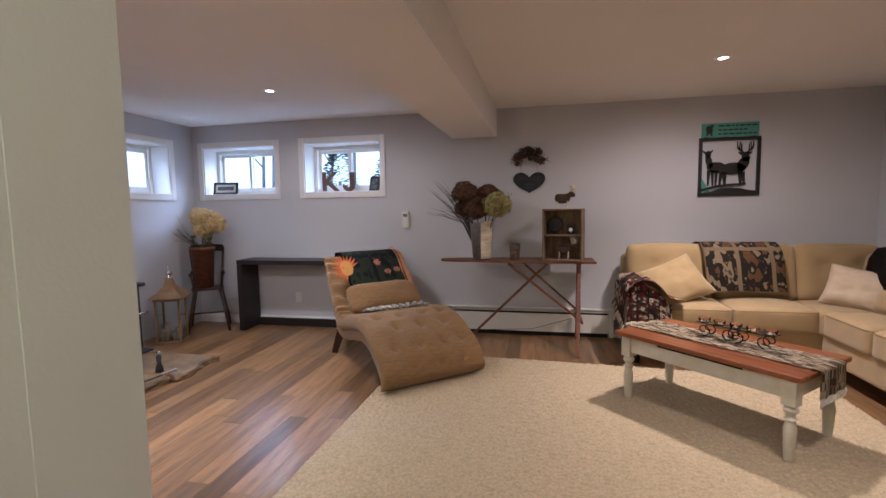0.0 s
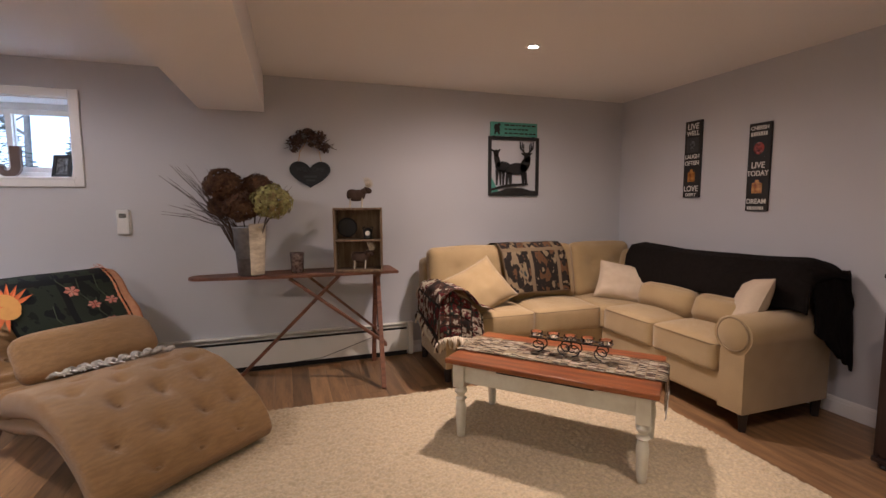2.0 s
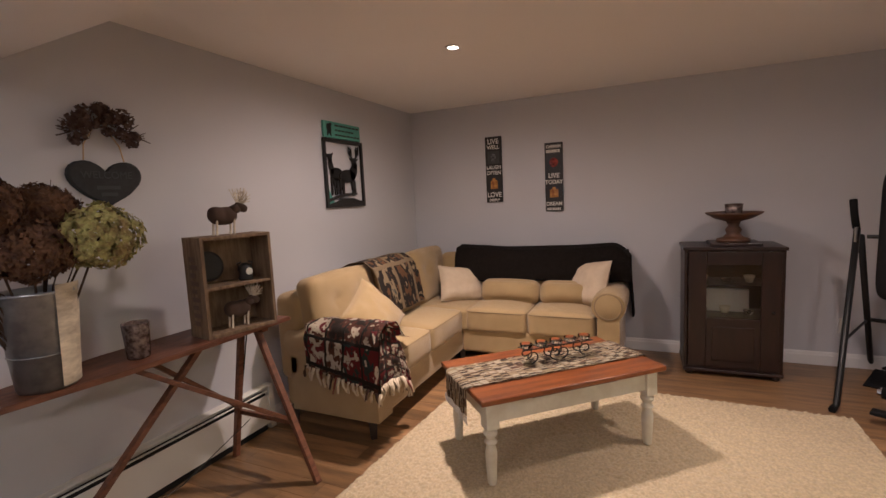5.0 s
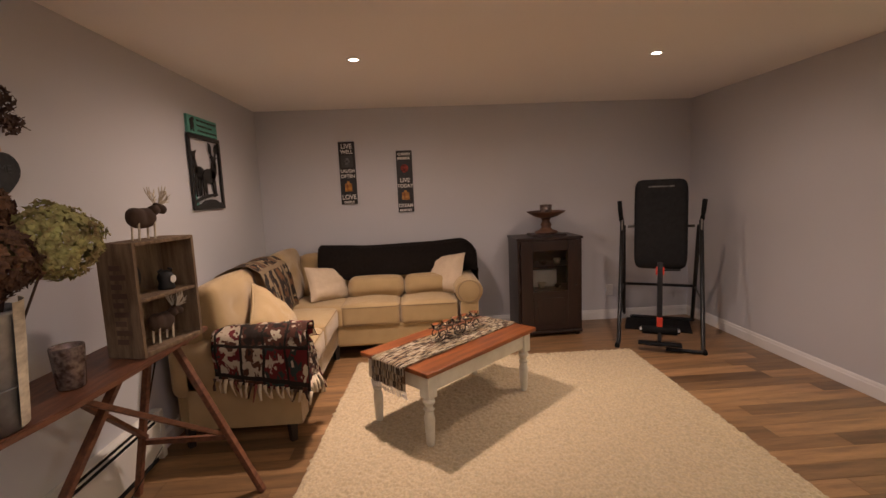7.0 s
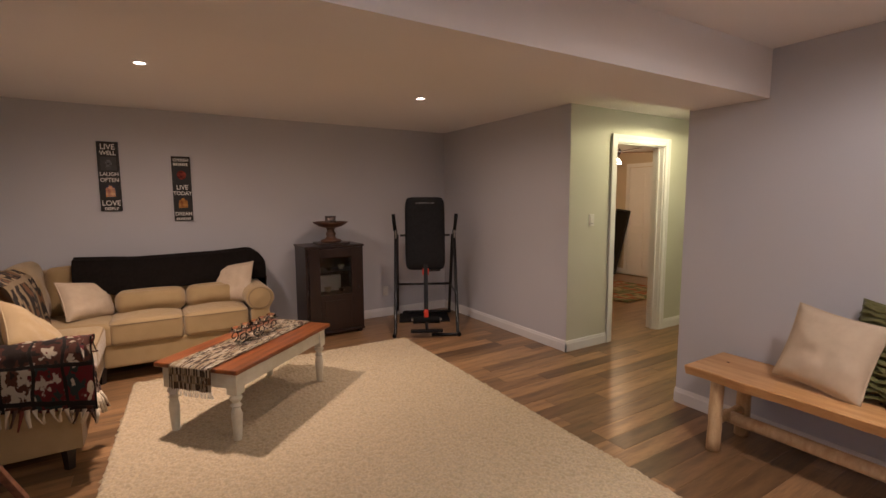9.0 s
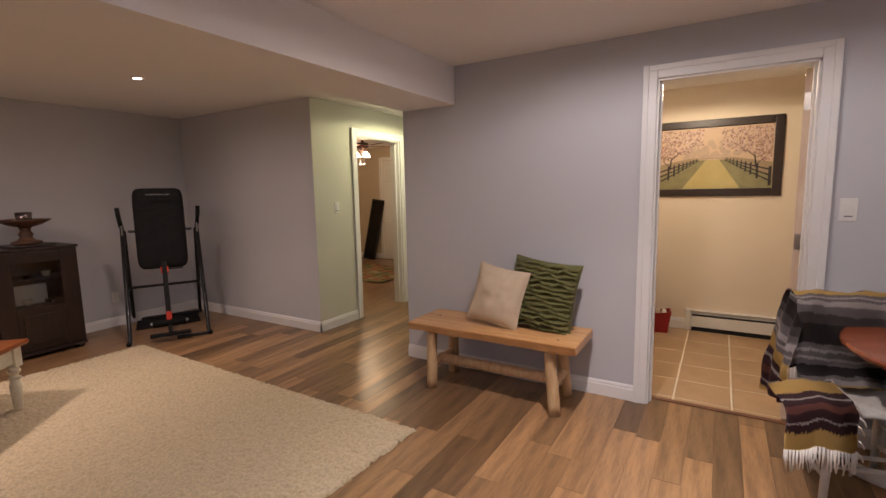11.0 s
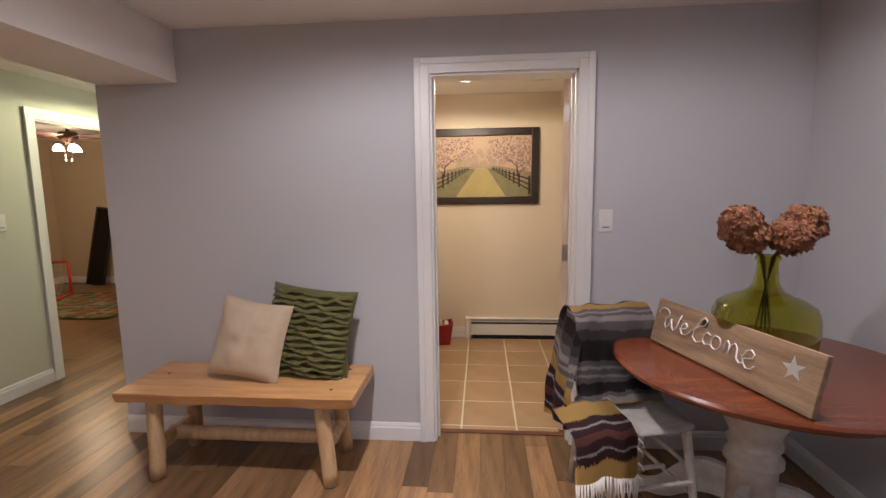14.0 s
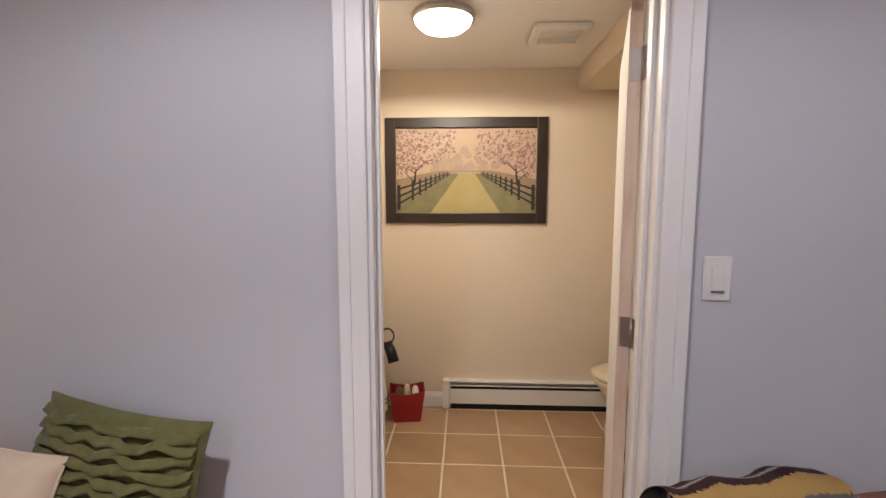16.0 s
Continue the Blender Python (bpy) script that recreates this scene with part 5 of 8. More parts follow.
for k in range(6):
    bk2 = thing("dish", 0, 0, 0, 0, "pale dish on a cabinet shelf", "dish")
    bm = lathe([(0.001, 0.0), (0.022, 0.0), (0.036, 0.03 + 0.02 * (k % 2)), (0.034, 0.03 + 0.02 * (k % 2)), (0.001, 0.006)], 18)
    part("bowl", bm, PORCELAIN if k % 2 else CLEAR, bk2, smooth=True)
    bk2.matrix_world = CB @ pose(-0.16 + 0.14 * (k % 3), -0.04 + 0.05 * rr.random(), 0.4345 if k < 3 else 0.6745)
# Added pale card: gives the door glass its bright lower reflection.
bx = thing("reflection_box", 0, 0, 0, 0, "added pale card imitating the reflection in the cabinet glass", "box")
bx.matrix_world = CB @ pose(0.0, 0.06, 0.4345)
part("reflection_card", box(-0.13, 0.13, -0.02, 0.02, 0.0, 0.17, 0.002), SIGN_WHITE, bx)

BOWL_WOOD = material("turned_brown_wood", (0.13, 0.058, 0.028), 0.45, second=(0.055, 0.024, 0.012), scale=8, amount=0.9, stretch=(1, 1, 5), bump=0.2)
tr = thing("wooden_tray", 0, 0, 0, 0, "square dark wooden base board on the cabinet", "tray")
tr.matrix_world = CB @ pose(0.02, -0.02, 0.9555)
part("board", box(-0.15, 0.15, -0.12, 0.12, 0.0, 0.022, 0.005), CABINET, tr)
cp = thing("wooden_compote", 0, 0, 0, 0, "turned brown wooden compote bowl on a stem", "bowl")
cp.matrix_world = CB @ pose(0.02, -0.02, 0.978) @ Matrix.Diagonal((1.25, 1.25, 1.3, 1))
part("stem", lathe([(0.001, 0), (0.080, 0.0), (0.080, 0.016), (0.050, 0.026), (0.032, 0.045), (0.040, 0.066), (0.026, 0.090), (0.034, 0.112)], 28), BOWL_WOOD, cp, smooth=True)
part("bowl", lathe([(0.030, 0.112), (0.085, 0.128), (0.130, 0.155), (0.138, 0.165), (0.132, 0.166), (0.085, 0.143), (0.001, 0.130)], 32), BOWL_WOOD, cp, smooth=True)
cc = thing("candle_cup", 0, 0, 0, 0, "dark mottled glass candle cup in the compote", "candle cup")
cc.matrix_world = CB @ pose(0.02, -0.02, 1.149) @ Matrix.Diagonal((1.2, 1.2, 1.1, 1))
part("cup", lathe([(0.001, 0), (0.038, 0.0), (0.046, 0.095), (0.042, 0.095), (0.034, 0.01), (0.001, 0.01)], 22), MERCURY, cc, smooth=True)

IT = pose(2.60, 0.99, 0, 0, 0, -117)
it = thing("inversion_table", 0, 0, 0, 0, "folding black steel inversion table with padded back board", "exercise equipment")
it.matrix_world = IT
FOAM = material("black_foam", (0.010, 0.010, 0.010), 0.85, spec=0.15, bump=0.4, bump_scale=200)
VINYL = material("black_vinyl", (0.008, 0.008, 0.009), 0.6, spec=0.15, second=(0.016, 0.016, 0.017), scale=30, bump=0.3, bump_scale=250)
for s in (-1, 1):
    x = s * 0.34
    part("front_leg", tube([(x, -0.53, 0.018), (x * 0.97, -0.50, 0.04), (x * 0.93, -0.25, 1.10)], 0.018, 10), BLACK_METAL, it, smooth=True)
    part("rear_leg", tube([(x, 0.50, 0.018), (x * 0.96, 0.47, 0.05), (x * 0.9, -0.20, 1.05)], 0.018, 10), BLACK_METAL, it, smooth=True)
    part("pivot_bracket", box(x * 0.93 - 0.006, x * 0.93 + 0.006, -0.30, -0.18, 1.02, 1.11, 0.003), STEEL, it, "bare steel pivot bracket")
    part("folding_stay", tube([(x * 0.96, -0.42, 0.42), (x * 0.95, 0.27, 0.42)], 0.008, 8), BLACK_METAL, it)
    part("grip", tube([(x * 0.95, -0.24, 1.10), (x * 0.98, -0.25, 1.19), (x * 1.0, -0.26, 1.28)], 0.020, 10), FOAM, it, "black foam hand grip", smooth=True)
    part("foot_cap", tube([(x, -0.55, 0.018), (x, -0.51, 0.020)], 0.021, 10), FOAM, it)
part("rear_bar", tube([(-0.34, 0.50, 0.018), (0.34, 0.50, 0.018)], 0.018, 10), BLACK_METAL, it)
part("rear_cross_bar", tube([(-0.32, 0.26, 0.42), (0.32, 0.26, 0.42)], 0.014, 10), BLACK_METAL, it)
part("front_foot_bar", tube([(0.34, -0.53, 0.018), (0.05, -0.52, 0.018)], 0.016, 10), BLACK_METAL, it)
bm = puff(0.43, 0.79, 0.07, 12, 9, 0.0, 3, 0.002, edge=0.4)
part("back_board", shift(bm, pose(0, -0.27, 1.07, 84, 0, 0)), VINYL, it, "black vinyl padded back board", smooth=True)
part("lettering", box(-0.10, 0.10, -0.001, 0.001, -0.006, 0.006), SIGN_GREY, it, "white lettering bar").matrix_local = pose(0, -0.345, 1.40, -6, 0, 0)
part("roller_hinge", tube([(-0.27, -0.24, 1.05), (0.27, -0.24, 1.05)], 0.012, 8), BLACK_METAL, it)
part("main_shaft", box(-0.022, 0.022, -0.022, 0.022, -0.30, 0.30, 0.003), BLACK_METAL, it).matrix_local = pose(0, -0.36, 0.44, -8, 0, 0)
part("clamp", box(-0.034, 0.034, -0.03, 0.03, -0.035, 0.035, 0.004), RED_PIPE, it, "red plastic clamp").matrix_local = pose(0, -0.32, 0.66, -8, 0, 0)
part("tether_handle", tube([(0.03, -0.33, 0.67), (0.16, -0.34, 0.675)], 0.009, 8), BLACK_METAL, it)
part("height_label", box(-0.024, 0.024, -0.024, 0.024, -0.04, 0.04, 0.003), RED_PIPE, it, "red height lock").matrix_local = pose(0, -0.41, 0.22, -8, 0, 0)
for z, y in ((0.15, -0.43), (0.13, -0.33)):
    part("ankle_roller", tube([(-0.14, y, z), (0.14, y, z)], 0.034, 12), FOAM, it, "black foam ankle roller", smooth=True)
    for s in (-1, 1):
        part("roller_cap", tube([(s * 0.141, y, z), (s * 0.16, y, z)], 0.020, 10), CHROME, it, "bright roller end")
part("foot_platform", box(-0.17, 0.17, -0.58, -0.50, 0.055, 0.075, 0.006), VINYL, it)
part("platform_arm", tube([(0, -0.44, 0.14), (0, -0.54, 0.075)], 0.016, 8), BLACK_METAL, it)
part("base_mat", box(-0.30, 0.30, 0.05, 0.46, 0.001, 0.012, 0.004), VINYL, it)

# ---- chaise ----
CHM = pose(-0.755, 2.985, 0.0, 0, 0, 42) @ Matrix.Diagonal((1.0, 1.13, 1.0, 1))
cz = thing("chaise_lounge", 0, 0, 0, 0, "tan corduroy chaise lounge with a tufted curved seat", "chaise lounge")
cz.matrix_world = CHM
# local: x across (0..0.72), y from foot to head


def lower(p):
    """The back leans low: heights over the seat are drawn in."""
    return p[0], p[1] if p[1] < 0.42 else 0.42 + (p[1] - 0.42) * 0.83


TOPP = [(0.02, 0.10), (-0.015, 0.17), (0.03, 0.27), (0.16, 0.375), (0.34, 0.455), (0.50, 0.475), (0.66, 0.455), (0.82, 0.41), (0.93, 0.385), (1.00, 0.40), (1.06, 0.46), (1.16, 0.62), (1.26, 0.78), (1.33, 0.90), (1.37, 0.945)]
LOWP = [(0.05, 0.075), (0.07, 0.09), (0.12, 0.14), (0.20, 0.21), (0.34, 0.27), (0.50, 0.27), (0.66, 0.24), (0.82, 0.20), (0.95, 0.18), (1.06, 0.20), (1.14, 0.28), (1.24, 0.47), (1.33, 0.66), (1.41, 0.83), (1.44, 0.93)]
TOPP, LOWP = [(y * 0.93, z - 0.05 * max(0.0, 1 - y / 0.5)) for y, z in map(lower, TOPP)], [(y * 0.93, z - 0.05 * max(0.0, 1 - y / 0.5)) for y, z in map(lower, LOWP)]
W = 0.80


def along(prof, t):
    k = t * (len(prof) - 1)
    i = min(len(prof) - 2, int(k))
    f = k - i
    p0, p1, p2, p3 = (Vector(prof[max(0, min(len(prof) - 1, i + d))]) for d in (-1, 0, 1, 2))
    return 0.5 * ((2 * p1) + (p2 - p0) * f + (2 * p0 - 5 * p1 + 4 * p2 - p3) * f * f + (3 * p1 - p0 - 3 * p2 + p3) * f ** 3)


tufts = [(x, u) for u, row in ((0.13, (0.21, 0.39, 0.57)), (0.20, (0.12, 0.30, 0.48, 0.62)), (0.27, (0.21, 0.39, 0.57)), (0.34, (0.12, 0.30, 0.48, 0.62)), (0.42, (0.21, 0.39, 0.57)), (0.76, (0.10, 0.62)), (0.88, (0.10, 0.62))) for x in row]


def section(v):
    """Round a soft-edged slab: x and h from -1 to 1; the first half of v runs over the top."""
    w, side = (v % 0.5) * 2, 1 if v % 1.0 < 0.5 else -1
    if w < 0.12 or w > 0.88:
        a = (w / 0.12 if w < 0.12 else (1 - w) / 0.12) * math.pi / 2
        x, h = 0.93 + 0.07 * math.cos(a), math.sin(a)
        if w > 0.88:
            x = -x
    else:
        x, h = 0.93 - 1.86 * (w - 0.12) / 0.76, 1.0
    return x * side, h * side


def pad(u, v):
    """Round the mattress: u across the length, v round the section."""
    top, low = along(TOPP, u), along(LOWP, u)
    mid = low.lerp(top, 0.42)
    x, h = section(v)
    c = mid.lerp(top, 0.5)
    p = c + (top - mid) * 0.5 * h
    z, y, xx = p.y, p.x, W / 2 + x * (W / 2 + 0.015)
    if h > 0:
        dent = 0.0
        for tx, tu in tufts:
            q = ((xx - tx * W / 0.72) / 0.034) ** 2 + ((u - tu) / 0.016) ** 2
            dent += 0.032 * math.exp(-q) + 0.010 * math.exp(-0.22 * q)
        z -= dent
    r = noise.noise(Vector((xx * 4, u * 26, 1))) * 0.006 + 0.013 * math.sin(u * 120 + 3 * xx) * (1 if 0.50 < u < 0.97 else 0.15) * max(0.0, 1 - xx / 0.24)
    k = 1.04 - 0.10 * u
    return (W / 2 + (xx - W / 2) * k, y - r * 0.4, z + r)


bm = surface(lambda v, u: pad(u, v), 220, 200, closed_u=True)
bmesh.ops.holes_fill(bm, edges=[e for e in bm.edges if e.is_boundary], sides=0)
bmesh.ops.recalc_face_normals(bm, faces=bm.faces)
part("mattress", bm, CHAISE, cz, smooth=True)


def frame_shape(u, v):
    top, low = along(TOPP, u), along(LOWP, u)
    mid = low.lerp(top, 0.46)
    x, h = section(v)
    p = low.lerp(mid, 0.5 + 0.5 * h)
    return (W / 2 + x * (W / 2) * (1.03 - 0.10 * u), p.x, p.y)


bm = surface(lambda v, u: frame_shape(u, v), 40, 48, closed_u=True)
bmesh.ops.holes_fill(bm, edges=[e for e in bm.edges if e.is_boundary], sides=0)
bmesh.ops.recalc_face_normals(bm, faces=bm.faces)
part("seat_frame", bm, CHAISE, cz, smooth=True)
for tx, tu in tufts:
    part("tuft_button", lathe([(0.001, -0.004), (0.011, -0.002), (0.009, 0.004), (0.001, 0.006)], 8), CHAISE, cz, smooth=True).matrix_local = pose(tx * W / 0.72, along(TOPP, tu).x, along(TOPP, tu).y - 0.036, 50 if tu > 0.7 else (-25 if tu < 0.28 else 0), 0, 0)
WALNUT = material("walnut_leg", (0.07, 0.03, 0.014), 0.4)
for x in (0.05, W - 0.05):
    part("leg", shift(box(-0.03, 0.03, -0.03, 0.03, 0, 0.06, 0.006), pose(x, 0.10, 0.001)), WALNUT, cz, "short walnut block leg")
    part("leg", tube([(x - (0.03 if x < 0.3 else -0.03), 1.10, 0.002), (x, 1.0, 0.22)], 0.034, 4, taper=0.05), WALNUT, cz, "splayed walnut leg")
hp = thing("chaise_pillow", 0, 0, 0, 0, "tan corduroy head pillow on the chaise", "pillow")
hp.matrix_world = CHM @ pose(0.43, 0.900, 0.505, 50, 0, 0)
part("cover", puff(0.70, 0.28, 0.14, 12, 5, 0.2, 9, 0.012, edge=0.6), CHAISE, hp, smooth=True)

st = thing("flower_tapestry_throw", 0, 0, 0, 0, "black flowered tapestry throw over the chaise back", "blanket")
st.matrix_world = CHM


def flower_throw(u, v):
    # v from the front of the back up and over it
    prof = [(0.945, 0.575), (0.96, 0.64), (1.01, 0.72), (1.065, 0.80), (1.135, 0.90), (1.20, 0.965), (1.27, 0.985), (1.34, 0.96), (1.365, 0.88), (1.355, 0.78)]
    p = along([lower(q) for q in prof], v)
    n = noise.noise(Vector((u * 4, v * 5, 3)))
    return (0.13 + 0.57 * u + 0.01 * n, p.x - 0.012 - 0.008 * n, p.y + 0.012 + 0.004 * n)


uv_sheet("cloth", flower_throw, 26, 30, SUNFLOWER, st, thick=0.007)
ROSE = material("rose_thread", (0.40, 0.12, 0.08), 0.9, second=(0.55, 0.35, 0.26), scale=30)
STEMS = material("green_thread", (0.045, 0.06, 0.03), 0.9)
ORANGE = material("orange_thread", (0.55, 0.13, 0.03), 0.9, second=(0.42, 0.09, 0.02), scale=20)
GOLD = material("gold_thread", (0.52, 0.26, 0.06), 0.9, second=(0.42, 0.20, 0.05), scale=20)
SKIN = material("peach_border", (0.50, 0.25, 0.13), 0.9, second=(0.36, 0.15, 0.08), scale=30)


def on_throw(u, v, lift=0.006):
    p = Vector(flower_throw(u, v))
    return p + Vector((0, -0.8, 0.6)).normalized() * lift


for u, v in ((0.42, 0.10), (0.80, 0.12), (0.70, 0.28), (0.56, 0.40), (0.88, 0.30)):
    bm = bmesh.new()
    for k in range(6):
        a = k * math.pi / 3
        ring = [on_throw(u, v, 0.009), on_throw(u + 0.05 * math.cos(a - 0.4), v + 0.03 * math.sin(a - 0.4)), on_throw(u + 0.07 * math.cos(a), v + 0.04 * math.sin(a)), on_throw(u + 0.05 * math.cos(a + 0.4), v + 0.03 * math.sin(a + 0.4))]
        bm.faces.new([bm.verts.new(q) for q in ring])
    part("woven_flower", bm, ROSE, st)
    part("woven_stem", tube([on_throw(u, v, 0.004), on_throw(u - 0.08, v + 0.10, 0.004), on_throw(u - 0.05, v + 0.22, 0.004)], 0.003, 4), STEMS, st)
bm = bmesh.new()
for k in range(15):
    a = radians(20 + k * 17)
    ring = [on_throw(0.02, 0.35, 0.010), on_throw(0.02 + 0.13 * math.cos(a - 0.13), 0.35 + 0.10 * math.sin(a - 0.13), 0.009), on_throw(0.02 + 0.24 * math.cos(a), 0.35 + 0.19 * math.sin(a), 0.009), on_throw(0.02 + 0.13 * math.cos(a + 0.13), 0.35 + 0.10 * math.sin(a + 0.13), 0.009)]
    bm.faces.new([bm.verts.new(q) for q in ring])
part("woven_sunflower", bm, ORANGE, st, "orange woven sunflower")
bm = bmesh.new()
bm.faces.new([bm.verts.new(on_throw(0.02 + 0.10 * math.cos(k * 0.4), 0.35 + 0.09 * math.sin(k * 0.4), 0.012)) for k in range(15)])
part("sunflower_heart", bm, GOLD, st)
part("border", sheet(lambda u, v: tuple(on_throw(0.965 + 0.13 * u, v, 0.002) + Vector((0, 0, -0.02 * u))), 4, 24, 0.006), SKIN, st, "peach woven border", smooth=True)
rr = random.Random(17)
for k in range(16):
    v = k / 15
    p = on_throw(0.95, 0.02 + 0.9 * v, 0.008)
    part("zigzag_stitch", tube([p, p + Vector((0.02, 0, 0.012)), p + Vector((0, 0, 0.022))], 0.003, 4), ORANGE, st)
rope = []
for k in range(50):
    s = k / 49
    rope.append((0.16 + 0.58 * s, 0.82 - 0.16 * s + 0.012 * math.sin(k * 1.3), 0.43 + 0.03 * s + 0.010 * math.cos(k * 1.3) - 0.015 * (s > 0.95)))
FR = material("grey_fringe", (0.22, 0.20, 0.18), 0.95, second=(0.50, 0.46, 0.40), scale=30, amount=1.0)
fg = thing("fringed_scarf", 0, 0, 0, 0, "grey and cream twisted scarf across the chaise seat", "scarf")
fg.matrix_world = CHM
part("twist", shift(tube([(x, y, (z - 0.43) * 2) for x, y, z in rope], 0.022, 7), Matrix.Translation((0, 0, 0.43)) @ Matrix.Diagonal((1, 1, 0.55, 1))), FR, fg, smooth=True)
for k in range(30):
    p = Vector(rope[4 + k])
    part("tassel", tube([p, p + Vector((0.02 * (rr.random() - 0.5), -0.03 - 0.02 * rr.random(), 0.004)), p + Vector((0.03 * (rr.random() - 0.5), -0.055, 0.002))], 0.006, 4, taper=0.003), WHITE_CLOTH if k % 2 else FR, fg)

# ---- desk ----
dk = thing("desk", 0, 0, 0, 0, "black-brown open desk against the window wall", "desk")
DX0, DX1, DY0, DY1, DZ = -2.95, -1.70, 4.47, 4.775, 0.775
part("desktop", box(DX0, DX1, DY0, DY1, DZ - 0.045, DZ, 0.003), BLACK_WOOD, dk)
part("side_panel", box(DX0, DX0 + 0.06, DY0 + 0.002, DY1, 0.001, DZ - 0.0455, 0.003), BLACK_WOOD, dk)
part("side_panel", box(DX1 - 0.05, DX1, DY0 + 0.002, DY1, 0.001, DZ - 0.0455, 0.003), BLACK_WOOD, dk)
part("stretcher", box(DX0 + 0.051, DX1 - 0.051, DY1 - 0.04, DY1 - 0.015, 0.001, 0.09, 0.002), BLACK_WOOD, dk)

# ---- small chair with a pot of flowers ----
sc = thing("small_wooden_chair", -3.34, 4.50, 0, 36, "dark wooden antique child's chair", "chair")
DW2 = material("dark_antique_wood", (0.045, 0.020, 0.013), 0.4, second=(0.028, 0.012, 0.009), scale=8, amount=0.9, stretch=(5, 5, 1))
part("seat", puff(0.33, 0.31, 0.035, 8, 5, 0, 2, 0.001), DW2, sc, smooth=True).matrix_local = pose(0, 0, 0.46)
for sx in (-1, 1):
    for sy in (-1, 1):
        part("leg", tube([(sx * 0.20, sy * 0.19, 0.0), (sx * 0.17, sy * 0.16, 0.2), (sx * 0.125, sy * 0.115, 0.455)], 0.015, 8, taper=0.019), DW2, sc, smooth=True)
    part("stretcher", tube([(sx * 0.172, -0.165, 0.18), (sx * 0.172, 0.165, 0.18)], 0.010, 7), DW2, sc)
    part("back_post", tube([(sx * 0.135, 0.13, 0.47), (sx * 0.17, 0.18, 0.90)], 0.014, 8), DW2, sc, smooth=True)
    part("arm_post", tube([(sx * 0.14, -0.06, 0.47), (sx * 0.16, -0.07, 0.62)], 0.010, 7), DW2, sc, smooth=True)
    part("arm", tube([(sx * 0.165, -0.10, 0.625), (sx * 0.15, 0.15, 0.65)], 0.014, 7), DW2, sc, smooth=True)
part("stretcher", tube([(-0.172, 0.0, 0.18), (0.172, 0.0, 0.18)], 0.010, 7), DW2, sc)
bm = bmesh.new()
surface(lambda u, v: (-0.17 + 0.34 * u, 0.165 - 0.03 * math.sin(math.pi * u) + 0.02 * (v > 0.5), 0.85 + 0.075 * v + 0.015 * math.sin(math.pi * u)), 12, 3, bm)
bmesh.ops.solidify(bm, geom=bm.faces, thickness=0.018)
part("crest_rail", bm, DW2, sc, smooth=True)
pt = thing("wooden_pot", -3.36, 4.47, 0.479, 0, "tall red-brown wooden planter on the chair", "planter")
pt.scale.z = 1.2
part("pot", lathe([(0.001, 0.0), (0.095, 0.0), (0.120, 0.34), (0.128, 0.34), (0.128, 0.37), (0.112, 0.37), (0.105, 0.33), (0.001, 0.28)], 24), OLD_WOOD, pt, smooth=True)
pf = thing("dried_bouquet", -3.36, 4.47, 0.83, 0, "cream dried hydrangeas with bare twigs in the planter", "dried flowers")
for k, (c, r) in enumerate((((0.05, -0.05, 0.42), 0.105), ((0.20, -0.03, 0.34), 0.105), ((0.06, -0.04, 0.29), 0.095), ((0.14, 0.03, 0.40), 0.08))):
    part("flower_head", florets(c, r, 420, 0.016, 100 + k), HYDRANGEA_CREAM, pf, "dried cream hydrangea head")
    part("stem", tube([(c[0] * 0.1, c[1] * 0.1, 0), (c[0] * 0.6, c[1] * 0.6, c[2] * 0.5), c], 0.005, 5), LEAF, pf)
rr = random.Random(19)
for k in range(16):
    e = Vector((-0.12 - 0.32 * rr.random(), -0.06 + 0.1 * rr.random(), 0.14 + 0.30 * rr.random()))
    part("twig", tube([(0, 0, 0), (e.x * 0.4, e.y * 0.4, 0.14), e], 0.0028, 4, taper=0.001), TWIG, pf)
bm = bmesh.new()
for k in range(60):
    a = rr.random() * 6.28
    p = Vector((0.09 * math.cos(a), 0.09 * math.sin(a), 0.04 + 0.18 * rr.random()))
    d = Vector((math.cos(a + 1), math.sin(a + 1), 0.5)) * 0.03
    w = Vector((-d.y, d.x, 0)) * 0.4
    bm.faces.new([bm.verts.new(q) for q in (p - d, p + w, p + d, p - w)])
tagged(part("leaves", bm, LEAF, pf), kind="stuff")

# ---- lantern ----
ln = thing("floor_lantern", -3.36, 3.98, 0, 25, "tan wooden floor lantern with candles inside", "lantern")
ln.scale = (0.82, 0.82, 1.0)
part("base", box(-0.145, 0.145, -0.145, 0.145, 0.0, 0.03, 0.004), BRASS_ROOF, ln)
for x in (-1, 1):
    for y in (-1, 1):
        part("post", box(x * 0.115, x * 0.14, y * 0.115, y * 0.14, 0.0305, 0.43, 0.003), BRASS_ROOF, ln)
part("top_frame", box(-0.15, 0.15, -0.15, 0.15, 0.4305, 0.455, 0.004), BRASS_ROOF, ln)
part("roof", lathe([(0.265, 0.456), (0.262, 0.466), (0.15, 0.52), (0.08, 0.575), (0.048, 0.64), (0.001, 0.645)], 4), BRASS_ROOF, ln).matrix_local = pose(0, 0, 0, 0, 0, 45)
part("finial", lathe([(0.045, 0.642), (0.048, 0.652), (0.02, 0.665), (0.042, 0.69), (0.042, 0.70), (0.014, 0.725), (0.022, 0.745), (0.006, 0.77)], 20), CHROME, ln, "bright metal finial", smooth=True)
